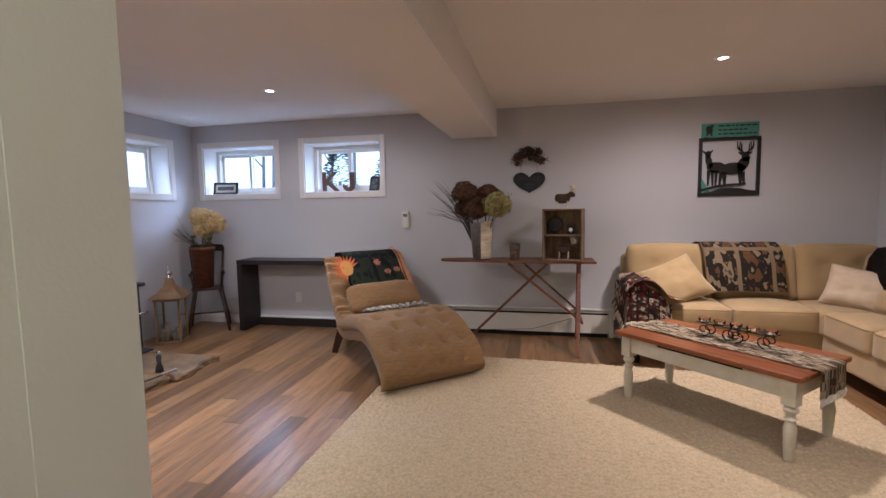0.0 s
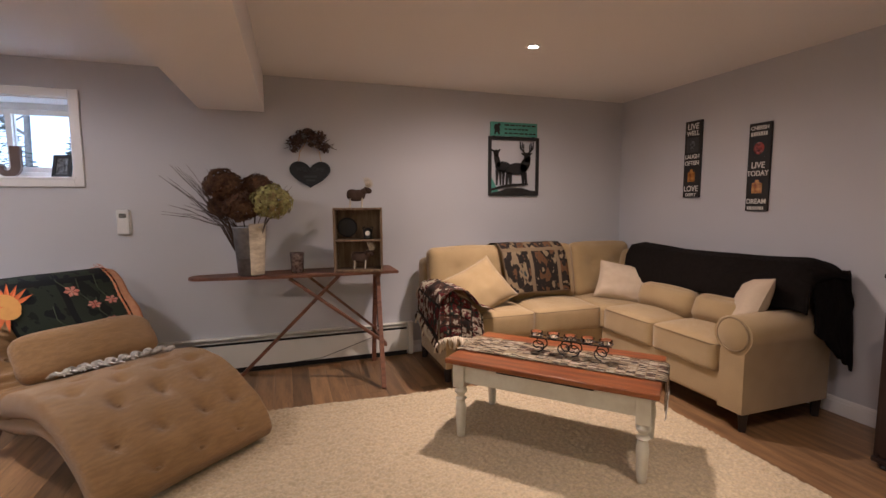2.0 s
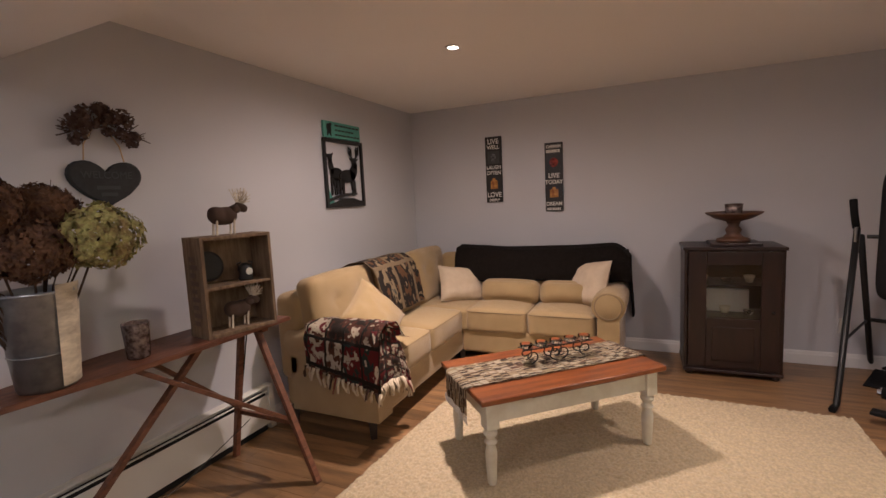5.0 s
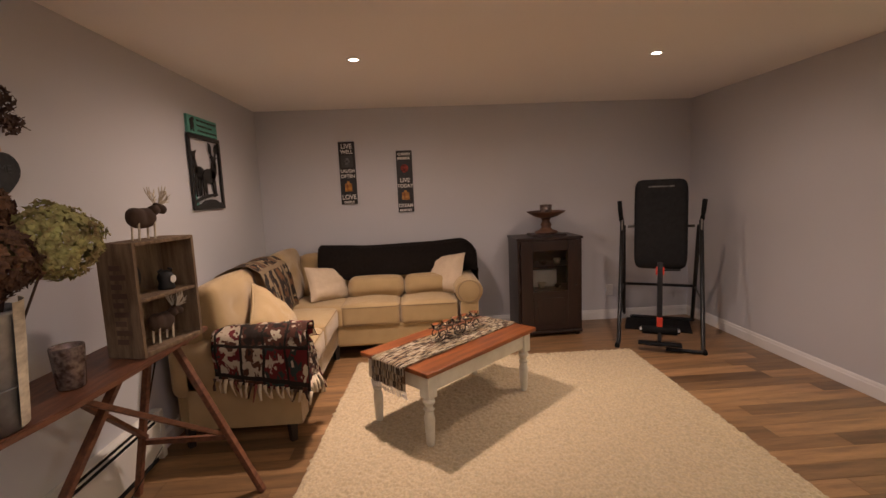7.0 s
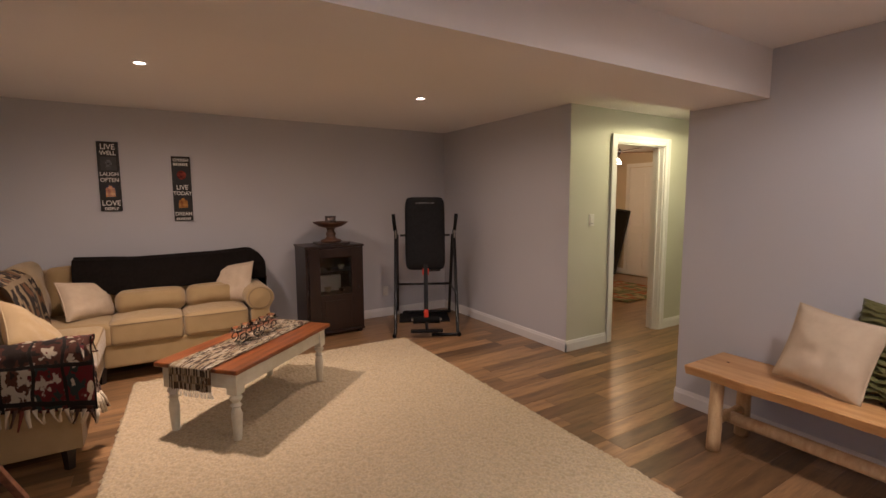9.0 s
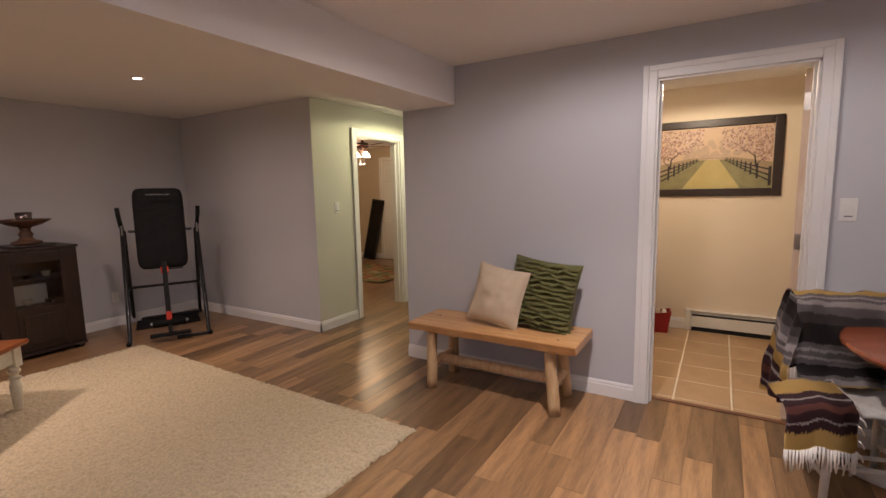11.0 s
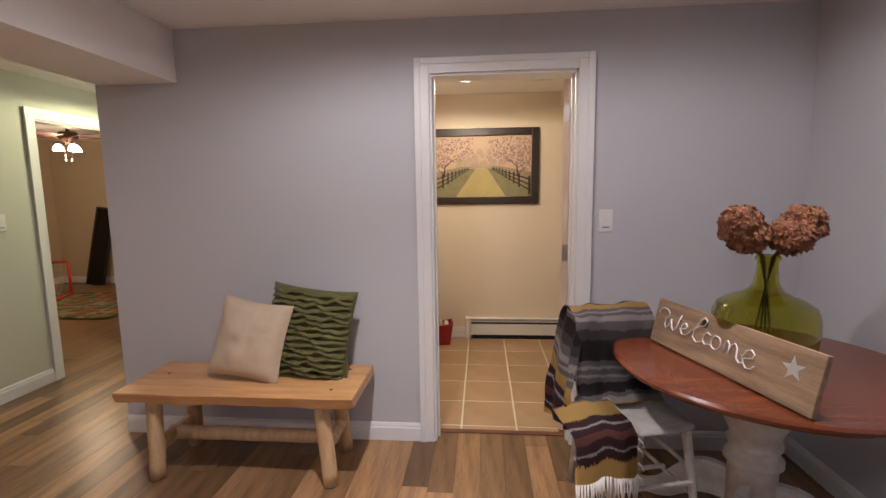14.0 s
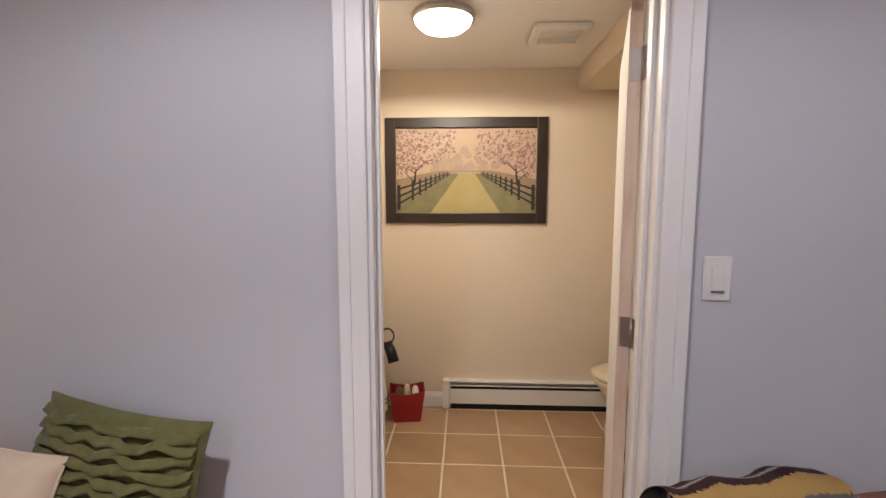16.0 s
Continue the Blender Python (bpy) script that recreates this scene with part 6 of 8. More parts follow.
for m in (pose(0, -0.128, 0), pose(0, 0.128, 0), pose(-0.128, 0, 0, 0, 0, 90), pose(0.128, 0, 0, 0, 0, 90)):
    part("glass_pane", box(-0.113, 0.113, -0.0015, 0.0015, 0.032, 0.429), CLEAR, ln).matrix_local = m
for x, y, h in ((-0.05, -0.05, 0.11), (0.05, -0.04, 0.075), (0.04, 0.06, 0.10), (-0.05, 0.05, 0.15)):
    cn = thing("pillar_candle", 0, 0, 0, 0, "white pillar candle inside the lantern", "candle", "candles in the lantern")
    cn.matrix_world = pose(-3.36, 3.98, 0, 0, 0, 25) @ pose(x, y, 0.0305)
    part("wax", lathe([(0.001, 0.0), (0.032, 0.0), (0.033, h - 0.006), (0.030, h), (0.001, h - 0.005)], 18), WAX, cn, smooth=True)
    part("wick", tube([(0, 0, h - 0.006), (0.002, 0, h + 0.01)], 0.0015, 5), DARK, cn)

# ---- hearth ----
hs = thing("stone_hearth", 0, 0, 0, 0, "low tan flagstone hearth under the wood stove", "hearth")
for k, (x0, x1, y0, y1, h) in enumerate(((-3.38, -2.52, 2.02, 2.52, 0.055), (-3.38, -2.50, 2.53, 2.99, 0.058), (-3.38, -2.46, 3.0, 3.50, 0.060))):
    bm = box(x0, x1, y0, y1, 0.001, h, 0.012, 2)
    bmesh.ops.subdivide_edges(bm, edges=bm.edges, cuts=9, use_grid_fill=True)
    for v in bm.verts:
        if v.co.z > 0.01:
            v.co.z += 0.006 * noise.noise(v.co * 6) + 0.004 * noise.noise(v.co * 21)
        if v.co.x > x0 + 0.3:
            v.co.x += 0.07 * noise.noise(Vector((v.co.y * 4, k, 0))) + 0.025 * noise.noise(Vector((v.co.y * 15, k, v.co.z * 30)))
        v.co.y += 0.020 * noise.noise(Vector((v.co.x * 5, k, 3)))
    part("flagstone", bm, FLAG, hs)

# ---- wood stove ----
sv = thing("wood_stove", 0, 0, 0, 0, "black cast-iron wood stove on the stone hearth", "wood stove")
sv.scale.z = 1.085
SX0, SX1, SY0, SY1 = -3.36, -2.88, 2.40, 3.16
for x in (SX0 + 0.06, SX1 - 0.06):
    for y in (SY0 + 0.06, SY1 - 0.06):
        part("leg", lathe([(0.030, 0.0), (0.022, 0.03), (0.028, 0.10), (0.045, 0.135)], 12, at=(x, y, 0.056)), IRON, sv, smooth=True)
part("firebox", box(SX0, SX1, SY0, SY1, 0.19, 0.655, 0.012, 3), IRON, sv)
part("top_plate", box(SX0 - 0.03, SX1 + 0.02, SY0 - 0.04, SY1 + 0.04, 0.656, 0.682, 0.007, 3), IRON, sv)
bm = bmesh.new()
sec = [(SX0, 0.6825), (SX0 + 0.02, 0.80), (SX0 + 0.20, 0.80), (SX0 + 0.28, 0.6825)]
rows = [[bm.verts.new((x, y, z)) for x, z in sec] for y in (SY0 + 0.05, SY1 - 0.12)]
for i in range(4):
    j = (i + 1) % 4
    bm.faces.new((rows[0][i], rows[0][j], rows[1][j], rows[1][i]))
bm.faces.new(rows[0])
bm.faces.new(list(reversed(rows[1])))
bmesh.ops.recalc_face_normals(bm, faces=bm.faces)
part("raised_step", bm, IRON, sv)
dd = part("door", box(SX1 + 0.001, SX1 + 0.024, SY0 + 0.10, SY1 - 0.10, 0.27, 0.60, 0.006, 2), IRON, sv)
# Glossy opaque pane in one near-black colour.
part("door_glass", box(SX1 + 0.0245, SX1 + 0.0285, SY0 + 0.16, SY1 - 0.16, 0.34, 0.55, 0.001), material("near_black_glass", (0.006, 0.006, 0.007), 0.08), dd)
part("door_handle", tube([(SX1 + 0.025, SY1 - 0.13, 0.46), (SX1 + 0.07, SY1 - 0.12, 0.47), (SX1 + 0.085, SY1 - 0.02, 0.475)], 0.009, 8), CHROME, dd, "bright coil door handle", smooth=True)
part("door_handle", tube([(SX1 + 0.025, SY0 + 0.2, 0.56), (SX1 + 0.06, SY0 + 0.2, 0.575), (SX1 + 0.07, SY0 + 0.30, 0.575)], 0.008, 8), CHROME, dd, "bright draft handle", smooth=True)
part("ash_lip", box(SX1 + 0.001, SX1 + 0.13, SY0 + 0.04, SY1 - 0.04, 0.19, 0.205, 0.004), IRON, sv)
part("side_shield", box(SX0 + 0.04, SX1 - 0.04, SY1 + 0.004, SY1 + 0.014, 0.22, 0.63, 0.003), IRON, sv)
part("flue", lathe([(0.075, 0.80), (0.075, 1.55)], 28, at=(SX0 + 0.10, (SY0 + SY1) / 2, 0)), IRON, sv, smooth=True)
part("flue_elbow", tube([(SX0 + 0.10, 2.75, 1.54), (SX0 + 0.08, 2.75, 1.62), (SX0 - 0.02, 2.75, 1.66), (SX0 - 0.13, 2.75, 1.66)], 0.075, 20), IRON, sv, smooth=True)
pk = thing("fire_poker", 0, 0, 0, 0, "steel fire poker lying on the hearth", "fire poker")
part("rod", tube([(-2.60, 2.45, 0.078), (-2.50, 3.02, 0.080)], 0.006, 7), IRON, pk)
part("grip", tube([(-2.515, 2.94, 0.081), (-2.495, 3.06, 0.081)], 0.011, 8), CHROME, pk, "bright metal grip")
vt = thing("brass_bell", -2.63, 3.04, 0.062, 0, "small dark metal damper post with a bright knob", "hearth tool")
part("post", lathe([(0.03, 0.0), (0.028, 0.03), (0.016, 0.07), (0.02, 0.13)], 14), IRON, vt, smooth=True)
part("knob", lathe([(0.008, 0.13), (0.018, 0.142), (0.014, 0.16), (0.003, 0.168)], 14), CHROME, vt, smooth=True)

# ---- windows ----
def window(name, m, width, height, label):
    """Casing, deep liner, slider sashes; local x across, -y into the room, z from the sill."""
    top = thing(name, 0, 0, 0, 0, label, "window", kind="structure")
    top.matrix_world = m
    h, c = width / 2, 0.055
    for s in (-1, 1):
        part("side_casing", box(s * (h - 0.004), s * (h + c), -0.018, -0.001, -c, height + c, 0.004), TRIM, top)
        part("liner", box(s * h, s * (h - 0.012), 0, 0.315, 0.013, height - 0.013), TRIM, top)
    for a, b in ((-c, 0.004), (height - 0.004, height + c)):
        part("casing", box(-h + 0.0045, h - 0.0045, -0.018, -0.001, a, b, 0.004), TRIM, top)
    part("window_sill", box(-h - 0.01, h + 0.01, -0.022, 0.315, -0.004, 0.012, 0.003), TRIM, top)
    part("liner", box(-h, h, 0, 0.315, height - 0.012, height), TRIM, top)
    y0, b = 0.215, 0.042
    for s in (-1, 1):
        part("window_frame", box(s * (h - 0.0125), s * (h - 0.0125 - b), y0, y0 + 0.085, 0.0125, height - 0.0125, 0.003), PLASTIC, top)
    for a, q in ((0.0125, 0.0125 + b), (height - 0.0125 - b, height - 0.0125)):
        part("window_frame", box(-h + 0.055, h - 0.055, y0, y0 + 0.085, a, q, 0.003), PLASTIC, top)
    for x0, x1, y in ((-h + 0.055, 0.02, y0 + 0.045), (-0.02, h - 0.055, y0 + 0.012)):
        sash = part("sash", box(x0, x0 + 0.036, y, y + 0.026, 0.055, height - 0.055, 0.002), PLASTIC, top)
        part("stile", box(x1 - 0.036, x1, y, y + 0.026, 0.055, height - 0.055, 0.002), PLASTIC, sash)
        for a in (0.055, height - 0.055 - 0.036):
            part("rail", box(x0 + 0.0365, x1 - 0.0365, y, y + 0.026, a, a + 0.036, 0.002), PLASTIC, sash)
        pane = part("pane", box(x0 + 0.0365, x1 - 0.0365, y + 0.011, y + 0.015, 0.0915, height - 0.0915), PANE, sash)
        pane.visible_shadow = False
    return top


WH = ZT - ZB
window("window_1", pose((W1[0] + W1[1]) / 2, NORTH, ZB), W1[1] - W1[0], WH, "white sliding basement window with a deep sill")
window("window_2", pose((W2[0] + W2[1]) / 2, NORTH, ZB), W2[1] - W2[0], WH, "white sliding basement window with letters on its sill")
window("window_3", pose(WEST_N, (W3[0] + W3[1]) / 2, ZB, 0, 0, 90), W3[1] - W3[0], WH, "white sliding basement window in the side wall")

lk = block_letters("letter_k", "K", 0.29, pose(-2.04, NORTH + 0.13, ZB + 0.118, 90, 0, 12), LETTER, None, 0.014, bold=0.008)
tagged(lk, "dark wooden letter on the window sill", "letter", "letters on the sill")
bm = bmesh.new()
outline = [(0.015, 0.21), (0.075, 0.21), (0.075, 0.075)] + [(0.075 * math.cos(radians(-k)), 0.075 + 0.075 * math.sin(radians(-k))) for k in range(20, 181, 20)] + [(-0.025, 0.075)] + [(0.022 * math.cos(radians(-k)) - 0.005, 0.070 + 0.025 * math.sin(radians(-k))) for k in range(160, -1, -20)]
hook = bm.faces.new([bm.verts.new((x, 0.014, z)) for x, z in outline])
for v in [g for g in bmesh.ops.extrude_face_region(bm, geom=[hook])["geom"] if isinstance(g, bmesh.types.BMVert)]:
    v.co.y -= 0.028
bmesh.ops.recalc_face_normals(bm, faces=bm.faces)
lj = part("letter_j", bm, LETTER, None)
lj.matrix_world = pose(-1.81, NORTH + 0.13, ZB + 0.014, 0, 0, -6)
tagged(lj, "dark wooden letter on the window sill", "letter", "letters on the sill")


def photo_frame(m, w, h, label, tilt=-12):
    top = thing("photo_frame", 0, 0, 0, 0, label, "photo frame")
    top.matrix_world = m @ pose(0, 0, 0, tilt, 0, 0)
    for s in (-1, 1):
        part("frame_bar", box(s * w / 2, s * (w / 2 - 0.025), -0.009, 0.009, 0.0005, h, 0.003), SIGN_BLACK, top)
    for a, b in ((0.0005, 0.025), (h - 0.025, h)):
        part("frame_bar", box(-w / 2 + 0.0255, w / 2 - 0.0255, -0.009, 0.009, a, b, 0.003), SIGN_BLACK, top)
    part("mat", box(-w / 2 + 0.0255, w / 2 - 0.0255, -0.002, 0.002, 0.0255, h - 0.0255), SIGN_WHITE if w > h else SIGN_GREY, top)
    part("photo", box(-w / 2 + 0.05, w / 2 - 0.05, -0.004, -0.0022, 0.05, h - 0.05), SIGN_GREY, top)
    part("strut", box(-0.02, 0.02, 0.01, 0.06, 0.004, h * 0.5, 0.001), SIGN_BLACK, top)
    return top


photo_frame(pose(-1.52, NORTH + 0.13, ZB + 0.0125, 0, 0, -20), 0.135, 0.165, "small black photo frame on the window sill")
photo_frame(pose(-3.36, NORTH + 0.11, ZB + 0.0125, 0, 0, 10), 0.29, 0.145, "wide black photo frame on the window sill")
wb = thing("sill_ornament", WEST_N - 0.11, 3.73, ZB + 0.0125, 0, "small dark ornament on the side window sill", "ornament")
part("stack", puff(0.10, 0.14, 0.12, 8, 4, 0, 4, 0.004), STONE, wb, smooth=True).matrix_local = pose(0, 0, 0.06)

# ---- outside ----
SNOW = material("pale_ground", (0.30, 0.30, 0.24), 0.95, second=(0.18, 0.19, 0.13), scale=1.5, bump=0.5, bump_scale=12)
bm = bmesh.new()
R = 400
ring = [(-R, -R), (R, -R), (R, R), (-R, R)]
inner = [(YW - 0.02, RS - T), (RE + T, RS - T), (RE + T, YN + 0.02), (YW - 0.02, YN + 0.02)]
a = [bm.verts.new((x, y, 1.30)) for x, y in ring]
b = [bm.verts.new((x, y, 1.30)) for x, y in inner]
for i in range(4):
    j = (i + 1) % 4
    bm.faces.new((a[i], a[j], b[j], b[i]))
tagged(part("ground", bm, SNOW), "pale winter lawn outside the windows", "ground", kind="structure")
# Unseen slab, added to close the rooms off from the sky.
bm = box(YW - 0.02, RE + 0.4, RS - 0.5, YN + 0.02, CEIL + 0.125, CEIL + 0.2)
tagged(part("roof", bm, CEILING_PAINT), "unseen closing slab added above the ceiling", "roof", kind="structure")
bm = lathe([(58, 1.0), (58, 45)], 48)
bm.faces.ensure_lookup_table()
bmesh.ops.delete(bm, geom=[f for f in bm.faces if len(f.verts) > 4], context="FACES")
tagged(part("backdrop", bm, glow("overcast_glow", (0.78, 0.90, 1.0), 0.42)), "pale overcast sky in the distance", "sky", kind="structure")
# Bark grey is lightened to put distance haze into the colour.
BARK = material("hazed_bark", (0.30, 0.28, 0.26), 0.95, second=(0.20, 0.19, 0.18), scale=10, bump=0.6, bump_scale=20)
EVERGREEN = material("evergreen", (0.09, 0.12, 0.08), 0.9, second=(0.05, 0.075, 0.05), scale=3)


def bare_tree(x, y, h, seed):
    rt = random.Random(seed)
    top = thing("bare_tree", x, y, 1.28, 0, "bare grey winter tree past the lawn", "tree", "trees past the lawn")
    trunk = [Vector((0.06 * rt.random() * k, 0.06 * rt.random() * k, h * k / 5)) for k in range(6)]
    part("trunk", tube(trunk, 0.011 * h, 8, taper=0.003 * h), BARK, top, smooth=True)
    for k in range(12):
        p = trunk[1 + k % 4].lerp(trunk[2 + k % 4], rt.random())
        a = rt.random() * 6.28
        l = h * (0.18 + 0.18 * rt.random())
        q = p + Vector((math.cos(a) * l, math.sin(a) * l, l * (0.6 + 0.5 * rt.random())))
        bm = bmesh.new()
        tube([p, p.lerp(q, 0.5) + Vector((0, 0, -0.03 * h * rt.random())), q], 0.006 * h, 5, bm, taper=0.0015 * h)
        for c in range(6):
            s = p.lerp(q, 0.35 + 0.6 * rt.random())
            b2 = rt.random() * 6.28
            tube([s, s + Vector((math.cos(b2), math.sin(b2), 0.8)) * l * 0.35], 0.002 * h, 4, bm, taper=0.0008 * h)
        part("limb", bm, BARK, top)


rr = random.Random(77)
for k in range(13):
    bare_tree(-9.5 + 1.0 * k + rr.random(), NORTH + 7.5 + 5 * rr.random(), 5 + 2.5 * rr.random(), k)
for k in range(6):
    bare_tree(WEST_N - 8 - 4 * rr.random(), 2.5 + 1.4 * k, 5 + 2 * rr.random(), 50 + k)
for k in range(5):
    sh = thing("evergreen_shrub", -5.0 + 1.7 * k, NORTH + 6.0 + rr.random(), 1.28, 0, "dark evergreen shrub past the lawn", "shrub", "shrubs past the lawn")
    part("trunk", tube([(0, 0, 0), (0.02, 0, 0.8)], 0.05, 6), BARK, sh)
    bm = bmesh.new()
    for q in range(900):
        zz = rr.random()
        rad = (1 - zz) * 0.75 * math.sqrt(rr.random()) + 0.05
        a = rr.random() * 6.28
        p = Vector((rad * math.cos(a), rad * math.sin(a), 0.15 + 1.6 * zz))
        d = Vector((math.cos(a), math.sin(a), -0.2 + 0.5 * rr.random())) * 0.14
        w = Vector((-d.y, d.x, 0.05)) * 0.25
        bm.faces.new([bm.verts.new(v) for v in (p, p + d * 0.5 + w, p + d, p + d * 0.5 - w)])
    part("crown", bm, EVERGREEN, sh)

# ---- recessed lights ----
for px, py, watts in POTS:
    # The two added southwest pots get the same fitting as the seen ones.
    top = thing("recessed_light", px, py, CEIL, 0, "small lit recessed ceiling light with white trim", "ceiling light", "recessed ceiling lights")
    part("trim_ring", lathe([(0.030, -0.001), (0.031, -0.006), (0.046, -0.004), (0.048, -0.0005)], 28), TRIM, top, smooth=True)
    part("lamp_face", lathe([(0.001, -0.0045), (0.030, -0.003), (0.030, -0.0006), (0.001, -0.0006)], 24), LAMP_GLOW, top, "glowing lamp face")

# ---- log bench ----
bn = thing("log_bench", 0, 0, 0, 0, "rustic pine bench with live edge seat and log legs", "bench")


bm = box(-1.69, -0.50, 0.545, 0.975, 0.405, 0.462, 0.006, 2)
bmesh.ops.subdivide_edges(bm, edges=[e for e in bm.edges if abs(e.verts[0].co.x - e.verts[1].co.x) > 0.5], cuts=24)
for v in bm.verts:
    if v.co.y > 0.85:
        v.co.y += 0.016 * noise.noise(Vector((v.co.x * 4, 0, 0))) + 0.006 * noise.noise(Vector((v.co.x * 15, v.co.z * 9, 0))) - (0.014 if v.co.z < 0.43 else 0)
    if v.co.z < 0.43:
        v.co.z += 0.012 * noise.noise(Vector((v.co.x * 3, v.co.y, 5)))
part("seat", bm, PINE, bn, "varnished live-edge pine plank seat")


def log(name, a, b, r0, r1, seed, label=""):
    a, b = Vector(a), Vector(b)
    pts = [a.lerp(b, k / 6) + Vector((noise.noise(Vector((seed, k * 0.7, 0))), noise.noise(Vector((0, seed, k * 0.7))), 0)) * 0.006 for k in range(7)]
    pts[0], pts[-1] = a, b
    return part(name, tube(pts, r0, 12, taper=r1), LOG, bn, label, smooth=True)


log("leg", (-0.665, 0.925, 0.0), (-0.66, 0.90, 0.41), 0.037, 0.036, 1)
log("leg", (-0.66, 0.60, 0.0), (-0.68, 0.63, 0.41), 0.040, 0.038, 2)
log("leg", (-1.555, 0.925, 0.0), (-1.51, 0.89, 0.41), 0.038, 0.036, 3)
log("leg", (-1.535, 0.61, 0.0), (-1.51, 0.64, 0.41), 0.040, 0.038, 4)
log("stretcher", (-0.665, 0.625, 0.17), (-0.665, 0.915, 0.17), 0.028, 0.028, 5)
log("stretcher", (-1.53, 0.62, 0.17), (-1.53, 0.905, 0.17), 0.028, 0.028, 6)
log("long_stretcher", (-0.64, 0.77, 0.16), (-1.55, 0.77, 0.16), 0.036, 0.034, 7)
for x, y in ((-1.30, 0.70), (-0.62, 0.72), (-1.56, 0.88), (-1.58, 0.62)):
    part("peg", lathe([(0.001, 0.0), (0.008, 0.0), (0.007, 0.0025), (0.001, 0.0025)], 10, at=(x, y, 0.4615)), DARK_LEG, bn, "dark screw plug")

throw_pillow("linen_pillow", pose(-1.10, 0.748, 0.665, 73, 8, 176), 0.38, 0.40, PILLOW, "square oatmeal linen pillow on the bench", 51, 0.13)
gp = thing("green_pillow", 0, 0, 0, 0, "olive green ruffled square pillow leaning on the wall", "pillow")
gp.matrix_world = pose(-1.38, 0.650, 0.690, 77, 5, 172) @ Matrix.Diagonal((1.08, 1.02, 1.15, 1))
bm = pillow_shape(0.45, 0.45, 0.12, 52)
part("cover", bm, GREEN, gp, smooth=True)
rr = random.Random(12)
for k in range(15):
    y0 = -0.200 + 0.0285 * k

    def ruffle(u, v, y0=y0, k=k):
        x = (u - 0.5) * 0.42
        wob = 0.006 * math.sin(u * 17 + k * 1.9) + 0.012 * noise.noise(Vector((u * 9, k * 3.0, 0)))
        dome = 0.068 * max(0.02, (1 - (x / 0.225) ** 4)) * max(0.02, (1 - (y0 / 0.235) ** 4)) ** 0.5
        return (x, y0 + wob - 0.020 * v, dome + 0.003 + (0.013 + 0.007 * noise.noise(Vector((u * 16, k * 2.0, 5)))) * v + 0.003 * math.sin(u * 40 + k))

    part("ruffle", sheet(ruffle, 54, 3, 0.003), GREEN, gp, smooth=True)

# ---- round pedestal table ----
PX, PY = -3.37, 1.13
pd = thing("pedestal_table", PX, PY, 0, 0, "round red-brown table on a chipped white pedestal", "table")
part("tabletop", lathe([(0.001, 0.705), (0.50, 0.705), (0.528, 0.708), (0.538, 0.720), (0.538, 0.728), (0.530, 0.738), (0.001, 0.742)], 72), MAHOGANY, pd, "red-brown wooden round top")
part("skirt", lathe([(0.30, 0.66), (0.30, 0.7045), (0.29, 0.7045), (0.29, 0.66)], 40), WHITE_WOOD, pd)
part("column", lathe([(0.001, 0.10), (0.088, 0.10), (0.088, 0.30), (0.095, 0.315), (0.105, 0.325), (0.105, 0.345), (0.088, 0.36), (0.080, 0.375), (0.098, 0.395), (0.100, 0.405), (0.086, 0.42), (0.084, 0.43), (0.118, 0.50), (0.122, 0.55), (0.110, 0.61), (0.088, 0.645), (0.12, 0.66), (0.12, 0.70)], 36), WHITE_WOOD, pd, "turned chipped white column", smooth=True)
for k, ang in enumerate((-40, 50, 140, 230)):
    def foot(s):
        return along([(0.07, 0.255), (0.16, 0.262), (0.24, 0.225), (0.31, 0.15), (0.38, 0.075), (0.46, 0.05), (0.52, 0.055)], s), along([(0.07, 0.12), (0.13, 0.12), (0.19, 0.105), (0.25, 0.065), (0.32, 0.02), (0.42, 0.002), (0.52, 0.002)], s)
    bm = bmesh.new()
    rows = []
    for q in range(15):
        t0, l0 = foot(q / 14)
        rows.append([bm.verts.new((p.x, y, p.y)) for p, y in ((t0, -0.022), (t0, 0.022), (l0, 0.026), (l0, -0.026))])
    for a, b in zip(rows, rows[1:]):
        for i in range(4):
            j = (i + 1) % 4
            bm.faces.new((a[i], a[j], b[j], b[i]))
    bm.faces.new(rows[0])
    bm.faces.new(list(reversed(rows[-1])))
    bmesh.ops.recalc_face_normals(bm, faces=bm.faces)
    bmesh.ops.bevel(bm, geom=[e for e in bm.edges if e.calc_face_angle(0) > 0.9], offset=0.006, segments=2, affect="EDGES")
    part("foot", bm, WHITE_WOOD, pd, "scrolled chipped white foot").matrix_local = pose(0, 0, 0, 0, 0, ang)

# welcome board
A, Bp = Vector((-3.040, 0.905, 0.7435)), Vector((-3.235, 1.625, 0.7435))
d = (Bp - A)
wang = math.degrees(math.atan2(d.y, d.x))
we = thing("welcome_sign", 0, 0, 0, 0, "weathered barn board sign lettered in white", "sign")
mid = (A + Bp) / 2
we.matrix_world = pose(mid.x, mid.y, mid.z, 0, 0, wang) @ pose(0, 0, 0, -13, 0, 0)
L = d.length / 2
bm = box(-L, L, -0.010, 0.010, 0.001, 0.190, 0.003)
bmesh.ops.subdivide_edges(bm, edges=bm.edges, cuts=3, use_grid_fill=True)
for v in bm.verts:
    v.co.z += 0.004 * noise.noise(Vector((v.co.x * 9, 0, v.co.z * 5))) * (v.co.z > 0.1)
part("board", bm, BARN, we)
part("knot", lathe([(0.001, 0), (0.016, 0), (0.012, 0.001), (0.001, 0.001)], 14), DARK_LEG, we).matrix_local = pose(-0.09, -0.0108, 0.150, 90, 0, 0)
